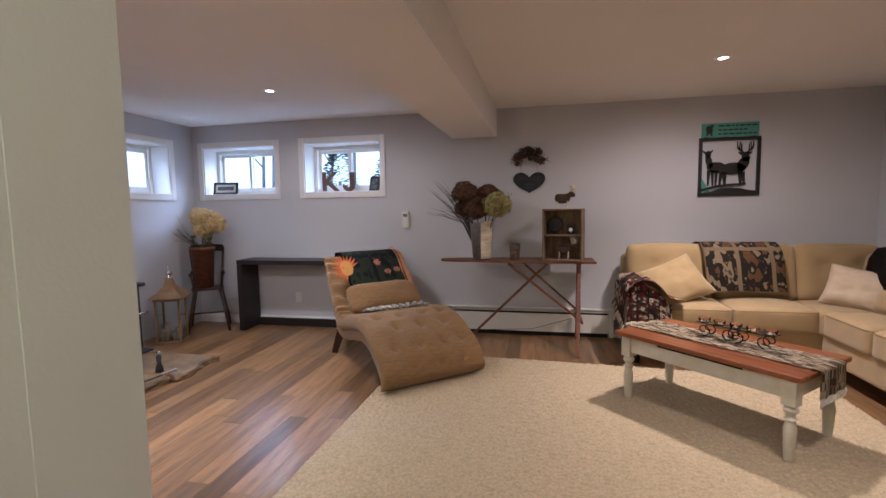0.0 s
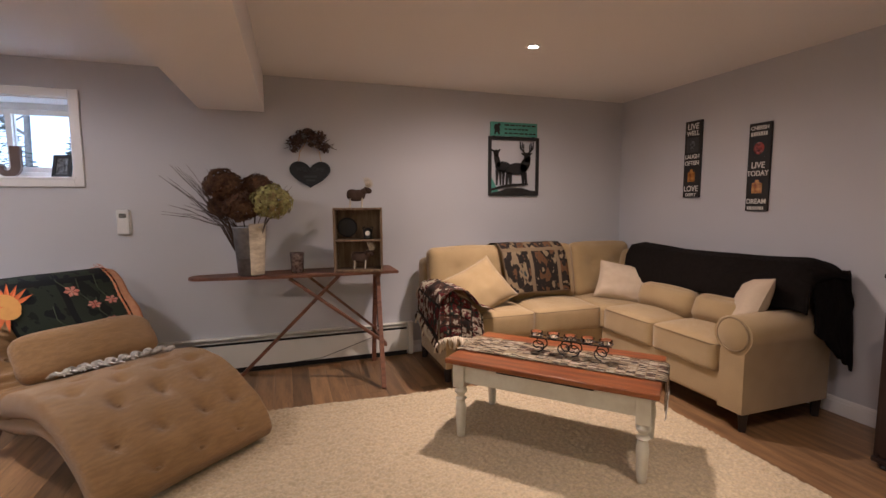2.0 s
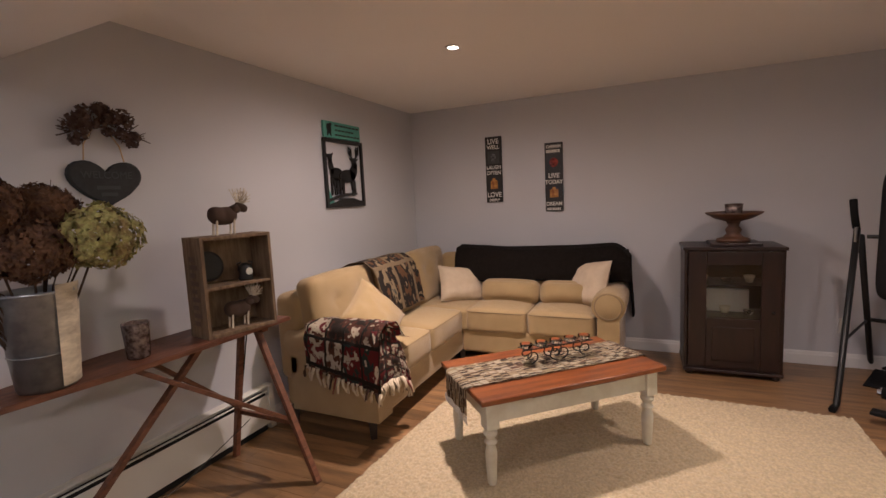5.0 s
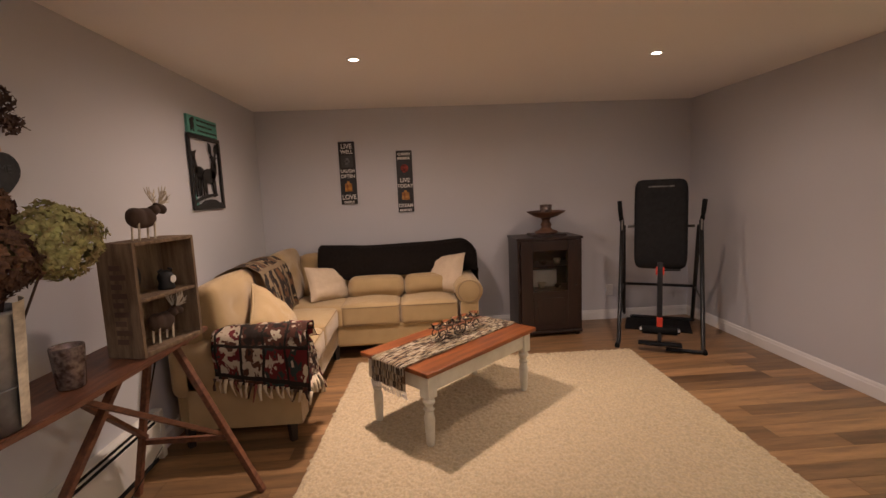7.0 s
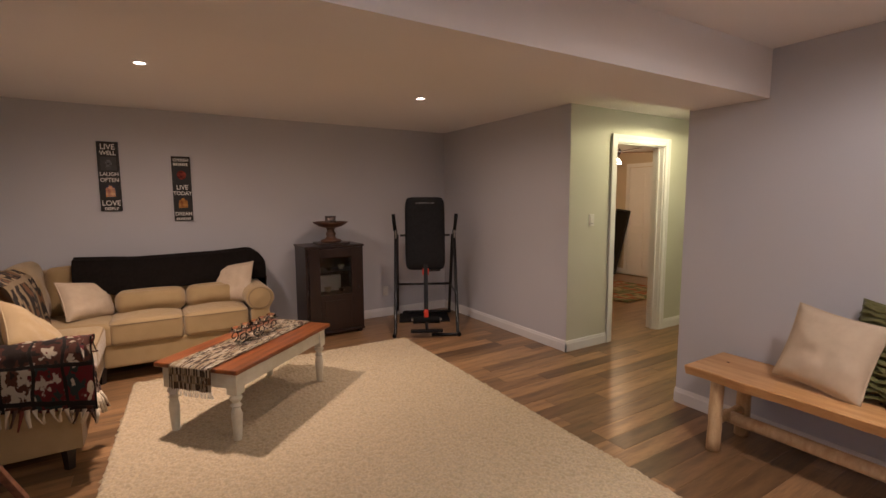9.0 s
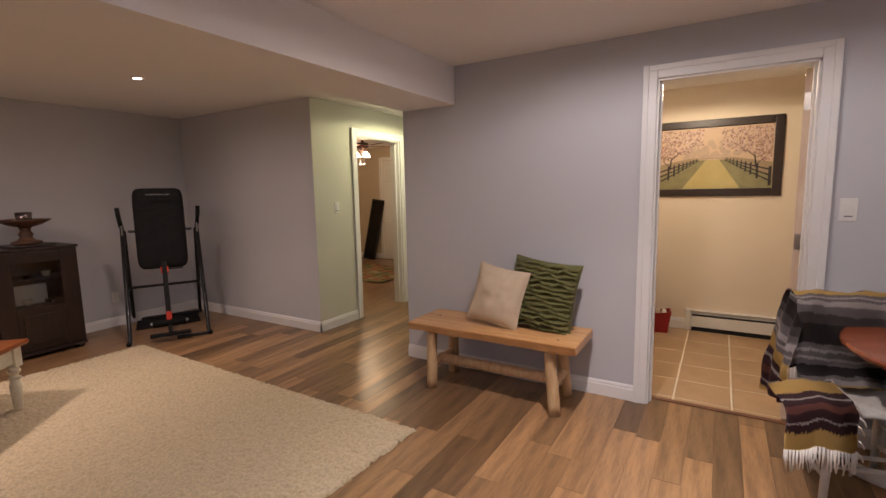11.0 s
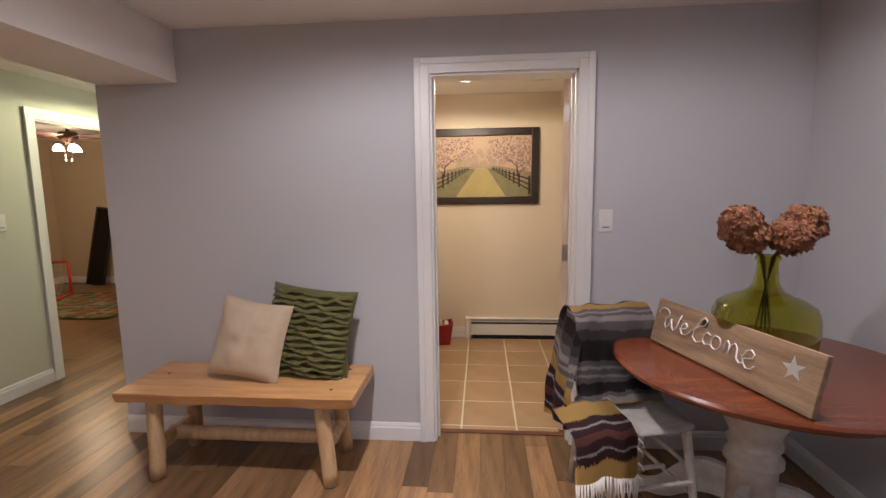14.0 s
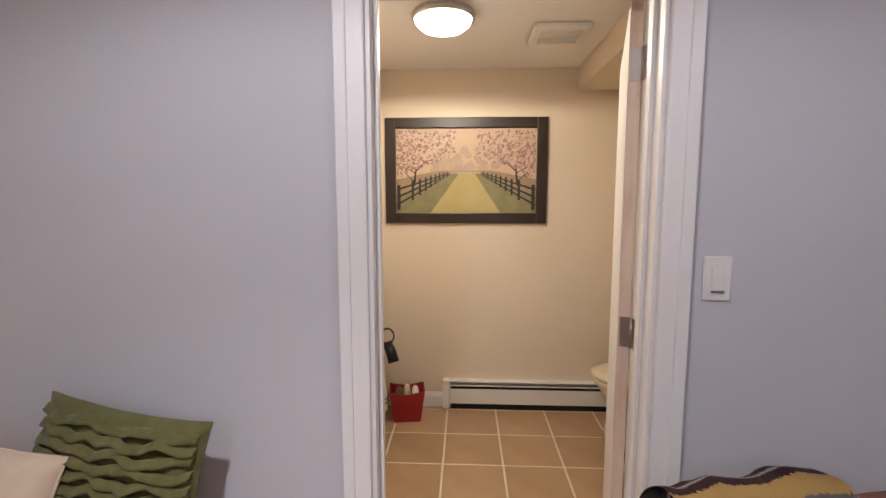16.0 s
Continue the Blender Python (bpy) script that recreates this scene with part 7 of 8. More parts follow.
part("knot", lathe([(0.001, 0), (0.008, 0), (0.006, 0.001), (0.001, 0.001)], 14), DARK_LEG, we).matrix_local = pose(-0.22, -0.0108, 0.125, 90, 0, 0)


def script(points, ox, oz, s=1.0):
    return [(ox + x * s, -0.0125, oz + z * s) for x, z in points]


def curl(cx, cz, rx, rz, a0, a1, n=14):
    return [(cx + rx * math.cos(radians(a0 + (a1 - a0) * k / n)), cz + rz * math.sin(radians(a0 + (a1 - a0) * k / n))) for k in range(n + 1)]


WHITE_PAINT = material("white_sign_paint", (0.80, 0.79, 0.75), 0.6)
strokes = [
    ("w_stroke", curl(-0.245, 0.112, 0.026, 0.018, 200, -60, 12) + [(-0.232, 0.072), (-0.224, 0.060), (-0.213, 0.070), (-0.205, 0.098), (-0.197, 0.070), (-0.187, 0.060), (-0.176, 0.075), (-0.163, 0.125)]),
    ("e_stroke", [(-0.158, 0.078), (-0.135, 0.084), (-0.128, 0.094), (-0.138, 0.104), (-0.152, 0.094), (-0.156, 0.076), (-0.146, 0.062), (-0.128, 0.064), (-0.114, 0.078)]),
    ("l_stroke", [(-0.114, 0.078), (-0.092, 0.105), (-0.078, 0.136), (-0.066, 0.146), (-0.054, 0.138), (-0.060, 0.118), (-0.080, 0.112), (-0.098, 0.094), (-0.098, 0.068), (-0.080, 0.056), (-0.058, 0.064)]),
    ("c_stroke", [(-0.030, 0.096), (-0.044, 0.102), (-0.056, 0.090), (-0.056, 0.070), (-0.044, 0.060), (-0.026, 0.066)]),
    ("o_stroke", curl(-0.006, 0.080, 0.018, 0.022, 100, 470, 18)),
    ("m_stroke", [(0.024, 0.058), (0.028, 0.096), (0.034, 0.102), (0.044, 0.092), (0.046, 0.062), (0.050, 0.092), (0.060, 0.102), (0.070, 0.092), (0.074, 0.060), (0.086, 0.050), (0.100, 0.056)]),
    ("e_stroke", [(0.100, 0.070), (0.124, 0.078), (0.128, 0.092), (0.116, 0.102), (0.100, 0.094), (0.098, 0.080), (0.090, 0.076), (0.098, 0.056), (0.110, 0.044), (0.126, 0.046), (0.134, 0.058)]),
]
for nm, pts in strokes:
    part("white_lettering", tube(script([(x * 1.25 - 0.010, 0.010 + z * 1.12) for x, z in pts], 0, 0), 0.0042, 6, flat=0.5), WHITE_PAINT, we, smooth=True)
bm = bmesh.new()
bm.faces.new([bm.verts.new(((0.040 if k % 2 == 0 else 0.017) * math.cos(radians(90 + 36 * k + 8)) + 0.285, -0.0118, (0.040 if k % 2 == 0 else 0.017) * math.sin(radians(90 + 36 * k + 8)) + 0.118)) for k in range(10)])
bmesh.ops.solidify(bm, geom=bm.faces, thickness=0.002)
part("white_star", bm, WHITE_PAINT, we, "white painted star")

# green glass bottle with rust hydrangeas
vs = thing("green_glass_vase", -3.325, 1.21, 0.7435, 0, "large round green glass demijohn vase", "vase")
prof = [(0.001, 0.004), (0.11, 0.0), (0.140, 0.010), (0.156, 0.05), (0.163, 0.10), (0.167, 0.16), (0.165, 0.205), (0.152, 0.238), (0.122, 0.262), (0.080, 0.278), (0.054, 0.296), (0.042, 0.322), (0.037, 0.36), (0.036, 0.395), (0.043, 0.402), (0.043, 0.414), (0.036, 0.418)]
prof = [(r * (1.02 if z < 0.26 else 0.95), z) for r, z in prof]
inner = [(max(0.001, r - 0.005), z + (0.006 if z < 0.02 else 0)) for r, z in reversed(prof)]
part("bottle", lathe(prof + inner, 48), GREEN_GLASS, vs, smooth=True)
vf = thing("dried_bouquet", -3.325, 1.21, 0.756, 0, "two rust dried hydrangea heads in the green vase", "dried flowers")
for k, c in enumerate(((0.065, -0.02, 0.478), (-0.060, 0.02, 0.480), (0.105, 0.0, 0.532), (-0.110, 0.0, 0.532), (0.120, -0.01, 0.49), (-0.125, 0.01, 0.505))):
    r = (0.070, 0.068, 0.058, 0.058, 0.042, 0.045)[k]
    part("flower_head", florets(c, r, 850 if r > 0.06 else 480, 0.0125, 140 + k), HYDRANGEA_RUST, vf, "dried rust hydrangea head")
    part("stem", tube([(c[0] * -0.4, c[1], 0.02), (0.004, 0.004, 0.3), (c[0] * 0.2, c[1] * 0.2, 0.40), c], 0.004, 5), LEAF, vf)
be = thing("bead_garland", -3.20, 1.26, 0.7435, 0, "string of small gold-green beads against the vase", "beads")
rr = random.Random(31)
bm = bmesh.new()
for k in range(90):
    a = radians(-70 + 120 * rr.random())
    zz = 0.06 + 0.17 * rr.random()
    r = 0.160 - 0.25 * max(0, zz - 0.16)
    lathe([(0.001, -0.005), (0.005, 0), (0.001, 0.005)], 6, bm, at=(-0.12 + r * math.cos(a), -0.05 + r * math.sin(a), zz))
tagged(part("beads", bm, material("gold_bead", (0.35, 0.30, 0.08), 0.25, metal=0.7), be), kind="stuff")

# ---- chair with striped blanket ----
wc = thing("white_wooden_chair", -2.94, 0.97, 0, 14, "chipped white wooden side chair beside the table", "chair")
part("seat", puff(0.40, 0.40, 0.04, 8, 6, 0, 3, 0.001), WHITE_WOOD, wc, smooth=True).matrix_local = pose(0, 0, 0.435)
for sx in (-1, 1):
    part("front_leg", tube([(sx * 0.19, 0.19, 0.0), (sx * 0.18, 0.18, 0.18), (sx * 0.155, 0.155, 0.42)], 0.015, 9, taper=0.020), WHITE_WOOD, wc, smooth=True)
    part("rear_leg", tube([(sx * 0.18, -0.20, 0.0), (sx * 0.155, -0.155, 0.42)], 0.015, 9, taper=0.019), WHITE_WOOD, wc, smooth=True)
    for z in (0.14, 0.25):
        part("side_stretcher", tube([(sx * 0.182, 0.18, z), (sx * 0.175, -0.18, z)], 0.010, 7), WHITE_WOOD, wc, smooth=True)
    part("back_post", tube([(sx * 0.16, -0.16, 0.45), (sx * 0.175, -0.205, 0.78)], 0.015, 9), WHITE_WOOD, wc, smooth=True)
part("front_stretcher", tube([(-0.185, 0.185, 0.20), (0.185, 0.185, 0.20)], 0.010, 7), WHITE_WOOD, wc)
part("cross_stretcher", tube([(-0.175, 0.0, 0.16), (0.175, 0.0, 0.16)], 0.010, 7), WHITE_WOOD, wc)
part("crest_rail", tube([(-0.20, -0.205, 0.785), (0.0, -0.225, 0.80), (0.20, -0.205, 0.785)], 0.022, 8), WHITE_WOOD, wc, smooth=True)
for k in range(4):
    part("spindle", tube([(-0.105 + 0.07 * k, -0.165, 0.45), (-0.11 + 0.073 * k, -0.215, 0.78)], 0.008, 7), WHITE_WOOD, wc, smooth=True)

sb = thing("striped_blanket", 0, 0, 0, 0, "striped woven serape blanket with fringe on the chair", "blanket")
sb.matrix_world = wc.matrix_world


def serape(u, v):
    # v from behind the chair back up over it and down its front to the seat
    prof = [(-0.285, 0.46), (-0.285, 0.62), (-0.275, 0.79), (-0.225, 0.865), (-0.14, 0.875), (-0.085, 0.83), (-0.075, 0.72), (-0.065, 0.60), (-0.05, 0.53), (0.02, 0.485)]
    p = along(prof, v)
    n = noise.noise(Vector((u * 4, v * 6, 4)))
    m2 = noise.noise(Vector((u * 9, v * 12, 8)))
    return (0.225 - 0.37 * u + 0.015 * n, p.x + 0.016 * n + 0.008 * math.sin(u * 14), p.y + 0.022 * n + 0.008 * m2)


uv_sheet("cloth", serape, 34, 56, SERAPE, sb, thick=0.010, vmap=(0.647, -0.059))


def serape_side(u, v):
    n = noise.noise(Vector((u * 5, v * 6, 14)))
    p = along([(-0.27, 0.80), (-0.23, 0.86), (-0.15, 0.87), (-0.09, 0.83), (-0.06, 0.74)], u)
    return (0.215 + 0.075 * math.sin(v * 1.5) + 0.018 * n + 0.010 * math.sin(u * 17), p.x + 0.06 * v * u + 0.012 * n, p.y - (p.y - 0.33 - 0.05 * u) * v)


uv_sheet("side_fall", serape_side, 34, 34, SERAPE, sb, thick=0.010, lay=lambda u, p: (u, 0.72 * (p.z - 0.24) + 0.3 * (0.10 + p.y)))


def serape_front(u, v):
    # the lower end lies over the seat's edge
    p = along([(0.0, 0.505), (0.10, 0.495), (0.19, 0.490), (0.232, 0.465), (0.242, 0.40), (0.25, 0.30)], v)
    n = noise.noise(Vector((u * 5, v * 5, 24)))
    x = 0.335 - 0.225 * u + 0.012 * n
    return (x, p.x - 0.5 * max(0.0, x - 0.2) + 0.012 * math.sin(u * 11) * v, p.y - 0.5 * max(0.0, x - 0.22) + 0.010 * n)


uv_sheet("front_fall", serape_front, 26, 30, SERAPE, sb, thick=0.010, vmap=(-0.24, 0.252))
rr = random.Random(41)
for k in range(26):
    p = Vector(serape_front(k / 25, 1.0))
    part("fringe", tube([p + Vector((0, 0, 0.004)), p + Vector((0.006 * (rr.random() - 0.5), 0.006, -0.04)), p + Vector((0.02 * (rr.random() - 0.5), 0.01, -0.075 - 0.02 * rr.random()))], 0.0045, 5, taper=0.003), WHITE_CLOTH, sb, smooth=True)
for k in range(10):
    p = Vector(serape_front(1.0, k / 9))
    part("fringe", tube([p, p + Vector((-0.015, 0.004, -0.015)), p + Vector((-0.022, 0.006, -0.035))], 0.004, 5, taper=0.003), WHITE_CLOTH, sb, smooth=True)

# ---- bathroom ----
bd = thing("bathroom_door", BD[0] + 0.020, BATH - T - 0.014, 0, -106, "white bathroom door standing open with nickel hinges", "door", kind="structure")
part("leaf", box(0.002, 0.74, 0.001, 0.036, 0.012, 1.995, 0.002), TRIM, bd)
RAW = material("bare_door_edge", (0.72, 0.60, 0.48), 0.6, second=(0.60, 0.45, 0.34), scale=4, amount=0.9, stretch=(1, 8, 1))
part("bare_edge", box(-0.0005, 0.0018, 0.002, 0.035, 0.014, 1.993), RAW, bd, "unpainted wooden door edge")
for z in (0.25, 1.06, 1.82):
    h = part("hinge", tube([(-0.008, -0.004, z - 0.045), (-0.008, -0.004, z + 0.045)], 0.007, 12), STEEL, bd, "satin nickel hinge", smooth=True)
    part("hinge_leaf", box(-0.0022, -0.0006, 0.0, 0.030, z - 0.045, z + 0.045, 0.0005), STEEL, h)
for z in (0.25, 1.06, 1.82):
    hp2 = thing("hinge_plate", BD[0] + 0.0195, BATH - T + 0.012, z, 0, "satin nickel hinge plate on the door jamb", "hinge", kind="structure")
    part("plate", box(-0.001, 0.0015, -0.012, 0.030, -0.045, 0.045, 0.0008), STEEL, hp2)
    for q in (-0.03, 0.0, 0.03):
        part("screw", lathe([(0.001, 0.0), (0.004, 0.0), (0.003, 0.001)], 8), CHROME, hp2).matrix_local = pose(0.0016, 0.012, q, 0, 90, 0)

PC = thing("framed_picture", -2.28, BS, 1.63, 180, "dark framed print of a fenced lane under pink blossom", "picture")
FW, FH = 0.532, 0.345
DARKFRAME = material("dark_walnut_frame", (0.022, 0.012, 0.009), 0.4, second=(0.035, 0.018, 0.012), scale=10)
for s in (-1, 1):
    part("frame_bar", box(s * FW, s * (FW - 0.068), -0.026, -0.002, -FH, FH, 0.005), DARKFRAME, PC)
    part("frame_bar", box(-FW + 0.0685, FW - 0.0685, -0.026, -0.002, s * FH, s * (FH - 0.068), 0.005), DARKFRAME, PC)
IW, IH = FW - 0.069, FH - 0.069
SKYP = material("print_mist", (0.62, 0.46, 0.31), 0.5, second=(0.50, 0.36, 0.25), scale=4)
GRASSP = material("print_grass", (0.26, 0.24, 0.11), 0.5, second=(0.19, 0.16, 0.08), scale=14)
PATHP = material("print_path", (0.50, 0.42, 0.17), 0.5, second=(0.42, 0.33, 0.12), scale=6)
BLOSSOM = material("print_blossom", (0.50, 0.33, 0.27), 0.5, second=(0.30, 0.19, 0.16), scale=60, amount=1.0)
BLOSSOM_PALE = material("print_pale_blossom", (0.66, 0.50, 0.42), 0.5, second=(0.50, 0.32, 0.28), scale=70)
BLOSSOM_DARK = material("print_dark_blossom", (0.26, 0.15, 0.13), 0.5, second=(0.40, 0.24, 0.2), scale=70)
HAZE = material("print_far_trees", (0.44, 0.33, 0.24), 0.5, second=(0.58, 0.44, 0.31), scale=22)
FENCE = material("print_fence", (0.030, 0.022, 0.022), 0.5)


def printed(name, pts, mat, y):
    bm = bmesh.new()
    bm.faces.new([bm.verts.new((x * IW, y, z * IH)) for x, z in pts])
    return part(name, bm, mat, PC)


part("print", box(-IW, IW, -0.008, -0.004, -IH, IH), SKYP, PC)
rr = random.Random(14)
for q in range(60):
    x, z, rad = rr.uniform(-0.5, 0.5), rr.uniform(-0.05, 0.5), 0.06 + 0.08 * rr.random()
    printed("misty_tree", [(x + 0.6 * rad * math.cos(a * 0.785) * rr.uniform(0.7, 1.2), z + rad * math.sin(a * 0.785) * rr.uniform(0.7, 1.2)) for a in range(8)], HAZE, -0.0080 - 0.00001 * q)
printed("grass", [(-1, -1), (1, -1), (1, -0.62), (0.30, -0.06), (-0.30, -0.06), (-1, -0.62)], GRASSP, -0.0088)
printed("verge", [(-1, -0.62), (-0.30, -0.06), (-0.2, -0.02), (0.2, -0.02), (0.30, -0.06), (1, -0.62), (1, -0.2), (0.4, 0.0), (-0.4, 0.0), (-1, -0.2)], material("print_meadow", (0.36, 0.27, 0.16), 0.5, second=(0.28, 0.2, 0.12), scale=16), -0.0087)
printed("lane", [(-0.50, -1), (0.50, -1), (0.13, -0.06), (-0.10, -0.06)], PATHP, -0.0092)
rr = random.Random(15)
petals = [bmesh.new() for _ in range(3)]
for s in (-1, 1):
    for q in range(900):
        x, z = s * (0.98 - 0.82 * rr.random() ** 1.25), -0.14 + 1.08 * rr.random()
        if z < 0.26 - 0.5 * (abs(x) - 0.3) and abs(x) < 0.8:
            continue
        rad = 0.012 + 0.024 * rr.random()
        y = -0.0094 - 0.0000012 * q
        ring = [(x + rad * 0.6 * math.cos(a * 0.9) * (0.6 + 0.7 * rr.random()), z + rad * math.sin(a * 0.9) * (0.6 + 0.7 * rr.random())) for a in range(7)]
        bm = petals[q % 3]
        bm.faces.new([bm.verts.new((max(-0.995, min(0.995, u)) * IW, y, max(-0.99, min(0.99, v)) * IH)) for u, v in ring])
    tx = s * 0.74
    for a, b, c, e, w in ((tx, -0.35, tx - s * 0.03, 0.05, 0.018), (tx - s * 0.03, 0.0, tx - s * 0.18, 0.22, 0.012), (tx - s * 0.02, -0.05, tx + s * 0.16, 0.12, 0.012), (tx, -0.25, tx + s * 0.14, -0.02, 0.009)):
        printed("branch", [(a - w, b), (c - w * 0.5, e), (c + w * 0.5, e), (a + w, b)], FENCE, -0.0106)
    for rail in range(3):
        k0, k1 = (-0.42, -0.60, -0.78)[rail], (-0.03, -0.055, -0.08)[rail]
        printed("fence_rail", [(s * 0.99, k0), (s * 0.22, k1), (s * 0.22, k1 - 0.015), (s * 0.99, k0 - 0.055)], FENCE, -0.0108)
    for q in range(9):
        f = (q / 8) ** 0.6
        x = s * (0.96 - 0.70 * f)
        top_z, low_z = -0.33 + 0.33 * f, -0.93 + 0.82 * f
        w = 0.022 * (1 - 0.75 * f)
        printed("fence_post", [(x - w, low_z), (x + w, low_z), (x + w, top_z), (x - w, top_z)], FENCE, -0.0111)
for bm, mat in zip(petals, (BLOSSOM, BLOSSOM_PALE, BLOSSOM_DARK)):
    tagged(part("blossom", bm, mat, PC), kind="stuff")

baseboard_heater(-3.45, -2.175, BS, 1, 0.205, "white baseboard heater under the bathroom picture")
rb = thing("red_basket", -1.90, -1.20, 0, 8, "red tapered storage basket with rolled towels", "basket")
bm = bmesh.new()
rows = []
for w, d0, z in ((0.085, 0.065, 0.0), (0.115, 0.085, 0.19), (0.107, 0.078, 0.19), (0.078, 0.058, 0.012)):
    rows.append([bm.verts.new((x, y, z + (0.02 * (abs(x) / w) if z > 0.1 else 0))) for x, y in ((-w, -d0), (0, -d0), (w, -d0), (w, d0), (0, d0), (-w, d0))])
for a, b in zip(rows, rows[1:]):
    for i in range(6):
        j = (i + 1) % 6
        bm.faces.new((a[i], a[j], b[j], b[i]))
bm.faces.new(list(reversed(rows[0])))
bm.faces.new(rows[-1])
bmesh.ops.recalc_face_normals(bm, faces=bm.faces)
part("bin", bm, RED, rb)
for k, (x, y, mat) in enumerate(((-0.055, 0.01, WHITE_CLOTH), (0.0, -0.02, PILLOW), (0.05, 0.02, GREEN))):
    tw = thing("rolled_towel", 0, 0, 0, 0, "small rolled towel in the red basket", "towel", "rolled towels")
    tw.matrix_world = rb.matrix_world @ pose(x, y, 0.155)
    part("roll", puff(0.05, 0.10, 0.13, 7, 3, 0, k, 0.004), mat, tw, smooth=True)

tl = thing("toilet", -3.28, -0.98, 0, 90, "bone coloured toilet beside the heater", "toilet")
part("bowl", lathe([(0.001, 0.0), (0.13, 0.0), (0.125, 0.06), (0.10, 0.16), (0.13, 0.27), (0.185, 0.36), (0.195, 0.395), (0.001, 0.395)], 36), PORCELAIN, tl, smooth=True).matrix_local = pose(0, -0.02, 0) @ Matrix.Diagonal((1, 1.1, 1, 1))
part("seat_lid", lathe([(0.001, 0.0), (0.195, 0.0), (0.202, 0.010), (0.198, 0.026), (0.15, 0.036), (0.001, 0.04)], 36), PORCELAIN, tl, smooth=True).matrix_local = pose(0, -0.02, 0.3965) @ Matrix.Diagonal((1, 1.1, 1, 1))
part("tank", box(-0.22, 0.22, 0.10, 0.255, 0.38, 0.74, 0.03, 4), PORCELAIN, tl, smooth=True)
part("tank_lid", box(-0.23, 0.23, 0.09, 0.26, 0.7405, 0.775, 0.012, 3), PORCELAIN, tl)
part("flush_lever", tube([(-0.15, 0.10, 0.68), (-0.15, 0.075, 0.68), (-0.08, 0.07, 0.675)], 0.006, 7), CHROME, tl)

vn = thing("vanity_cabinet", 0, 0, 0, 0, "white bathroom vanity against the side wall", "vanity")
part("cabinet_box", box(BE - 0.10, BE - 0.002, -1.20, -0.30, 0.09, 0.82, 0.004), TRIM, vn)
part("counter", box(BE - 0.12, BE - 0.002, -1.22, -0.28, 0.8205, 0.855, 0.006), PORCELAIN, vn)
part("toe_kick", box(BE - 0.06, BE - 0.002, -1.18, -0.32, 0.001, 0.0895), DARK, vn)
ht = thing("hand_towel", 0, 0, 0, 0, "white towel with dark stripes hanging on the vanity", "towel")


def hang(u, v):
    n = noise.noise(Vector((u * 5, v * 3, 2)))
    return (BE - 0.135 - 0.012 * math.sin(u * 12) - 0.006 * n - 0.02 * v, -1.14 + 0.26 * u, 0.44 - 0.34 * v)


part("cloth", sheet(hang, 20, 16, 0.012), WHITE_CLOTH, ht, smooth=True)
for z in (0.18, 0.155):
    part("woven_stripe", tube([(hang(k / 16, (0.44 - z) / 0.34)[0] - 0.003, -1.14 + 0.26 * k / 16, z) for k in range(17)], 0.004, 5), DARK_LEG, ht, smooth=True)
part("hook", tube([(BE - 0.10, -1.01, 0.45), (BE - 0.14, -1.01, 0.46), (BE - 0.15, -1.01, 0.44)], 0.006, 6), STEEL, ht)
dy = thing("hair_dryer", BE - 0.15, -1.22, 0.50, 0, "black coiled hair dryer hanging by the vanity", "hair dryer")
part("barrel", tube([(0, 0, 0), (-0.03, 0.03, -0.05), (-0.05, 0.05, -0.11)], 0.032, 12, taper=0.036), BLACK_METAL, dy, smooth=True)
part("cord_loop", tube([(0.0 + 0.045 * math.cos(a * 0.45), 0.0, 0.05 + 0.05 * math.sin(a * 0.45)) for a in range(15)], 0.006, 6), BLACK_METAL, dy, smooth=True)
part("bracket", box(0.05, 0.148, -0.02, 0.02, 0.0, 0.03, 0.003), PLASTIC, dy)

cl = thing("dome_ceiling_light", -2.175, -0.46, CEIL, 0, "lit frosted dome ceiling light with a nickel rim", "ceiling light")
part("rim", lathe([(0.001, -0.001), (0.13, -0.001), (0.145, -0.02), (0.14, -0.035), (0.001, -0.035)], 36), STEEL, cl, smooth=True)
part("dome", lathe([(0.132, -0.034), (0.124, -0.055), (0.095, -0.078), (0.05, -0.092), (0.001, -0.096)], 36), glow("dome_glow", (1.0, 0.86, 0.62), 3.0), cl, "glowing frosted glass dome", smooth=True)
ev = thing("ceiling_vent", -2.74, -0.72, CEIL, 0, "square white plastic exhaust fan grille", "vent")
part("cover", box(-0.135, 0.135, -0.12, 0.12, -0.034, -0.001, 0.010, 3), PLASTIC, ev)
for k in range(7):
    part("slat", box(-0.10, 0.10, -0.085 + 0.026 * k, -0.073 + 0.026 * k, -0.038, -0.0345), PLASTIC, ev)

# ---- room past the hall ----
fn = thing("ceiling_fan", 2.65, -2.30, CEIL, 15, "brown ceiling fan with lit glass shades", "ceiling fan")
BRZ = material("bronze", (0.09, 0.045, 0.025), 0.35, metal=0.7)
part("mount", lathe([(0.001, -0.001), (0.07, -0.001), (0.065, -0.05), (0.02, -0.07), (0.02, -0.10), (0.09, -0.11), (0.11, -0.15), (0.09, -0.20), (0.04, -0.23), (0.04, -0.25), (0.001, -0.25)], 28), BRZ, fn, smooth=True)
for k in range(5):
    part("blade", box(0.13, 0.58, -0.065, 0.065, -0.165, -0.157, 0.003), OLD_WOOD, fn).matrix_local = pose(0, 0, 0, 8, 0, 72 * k)
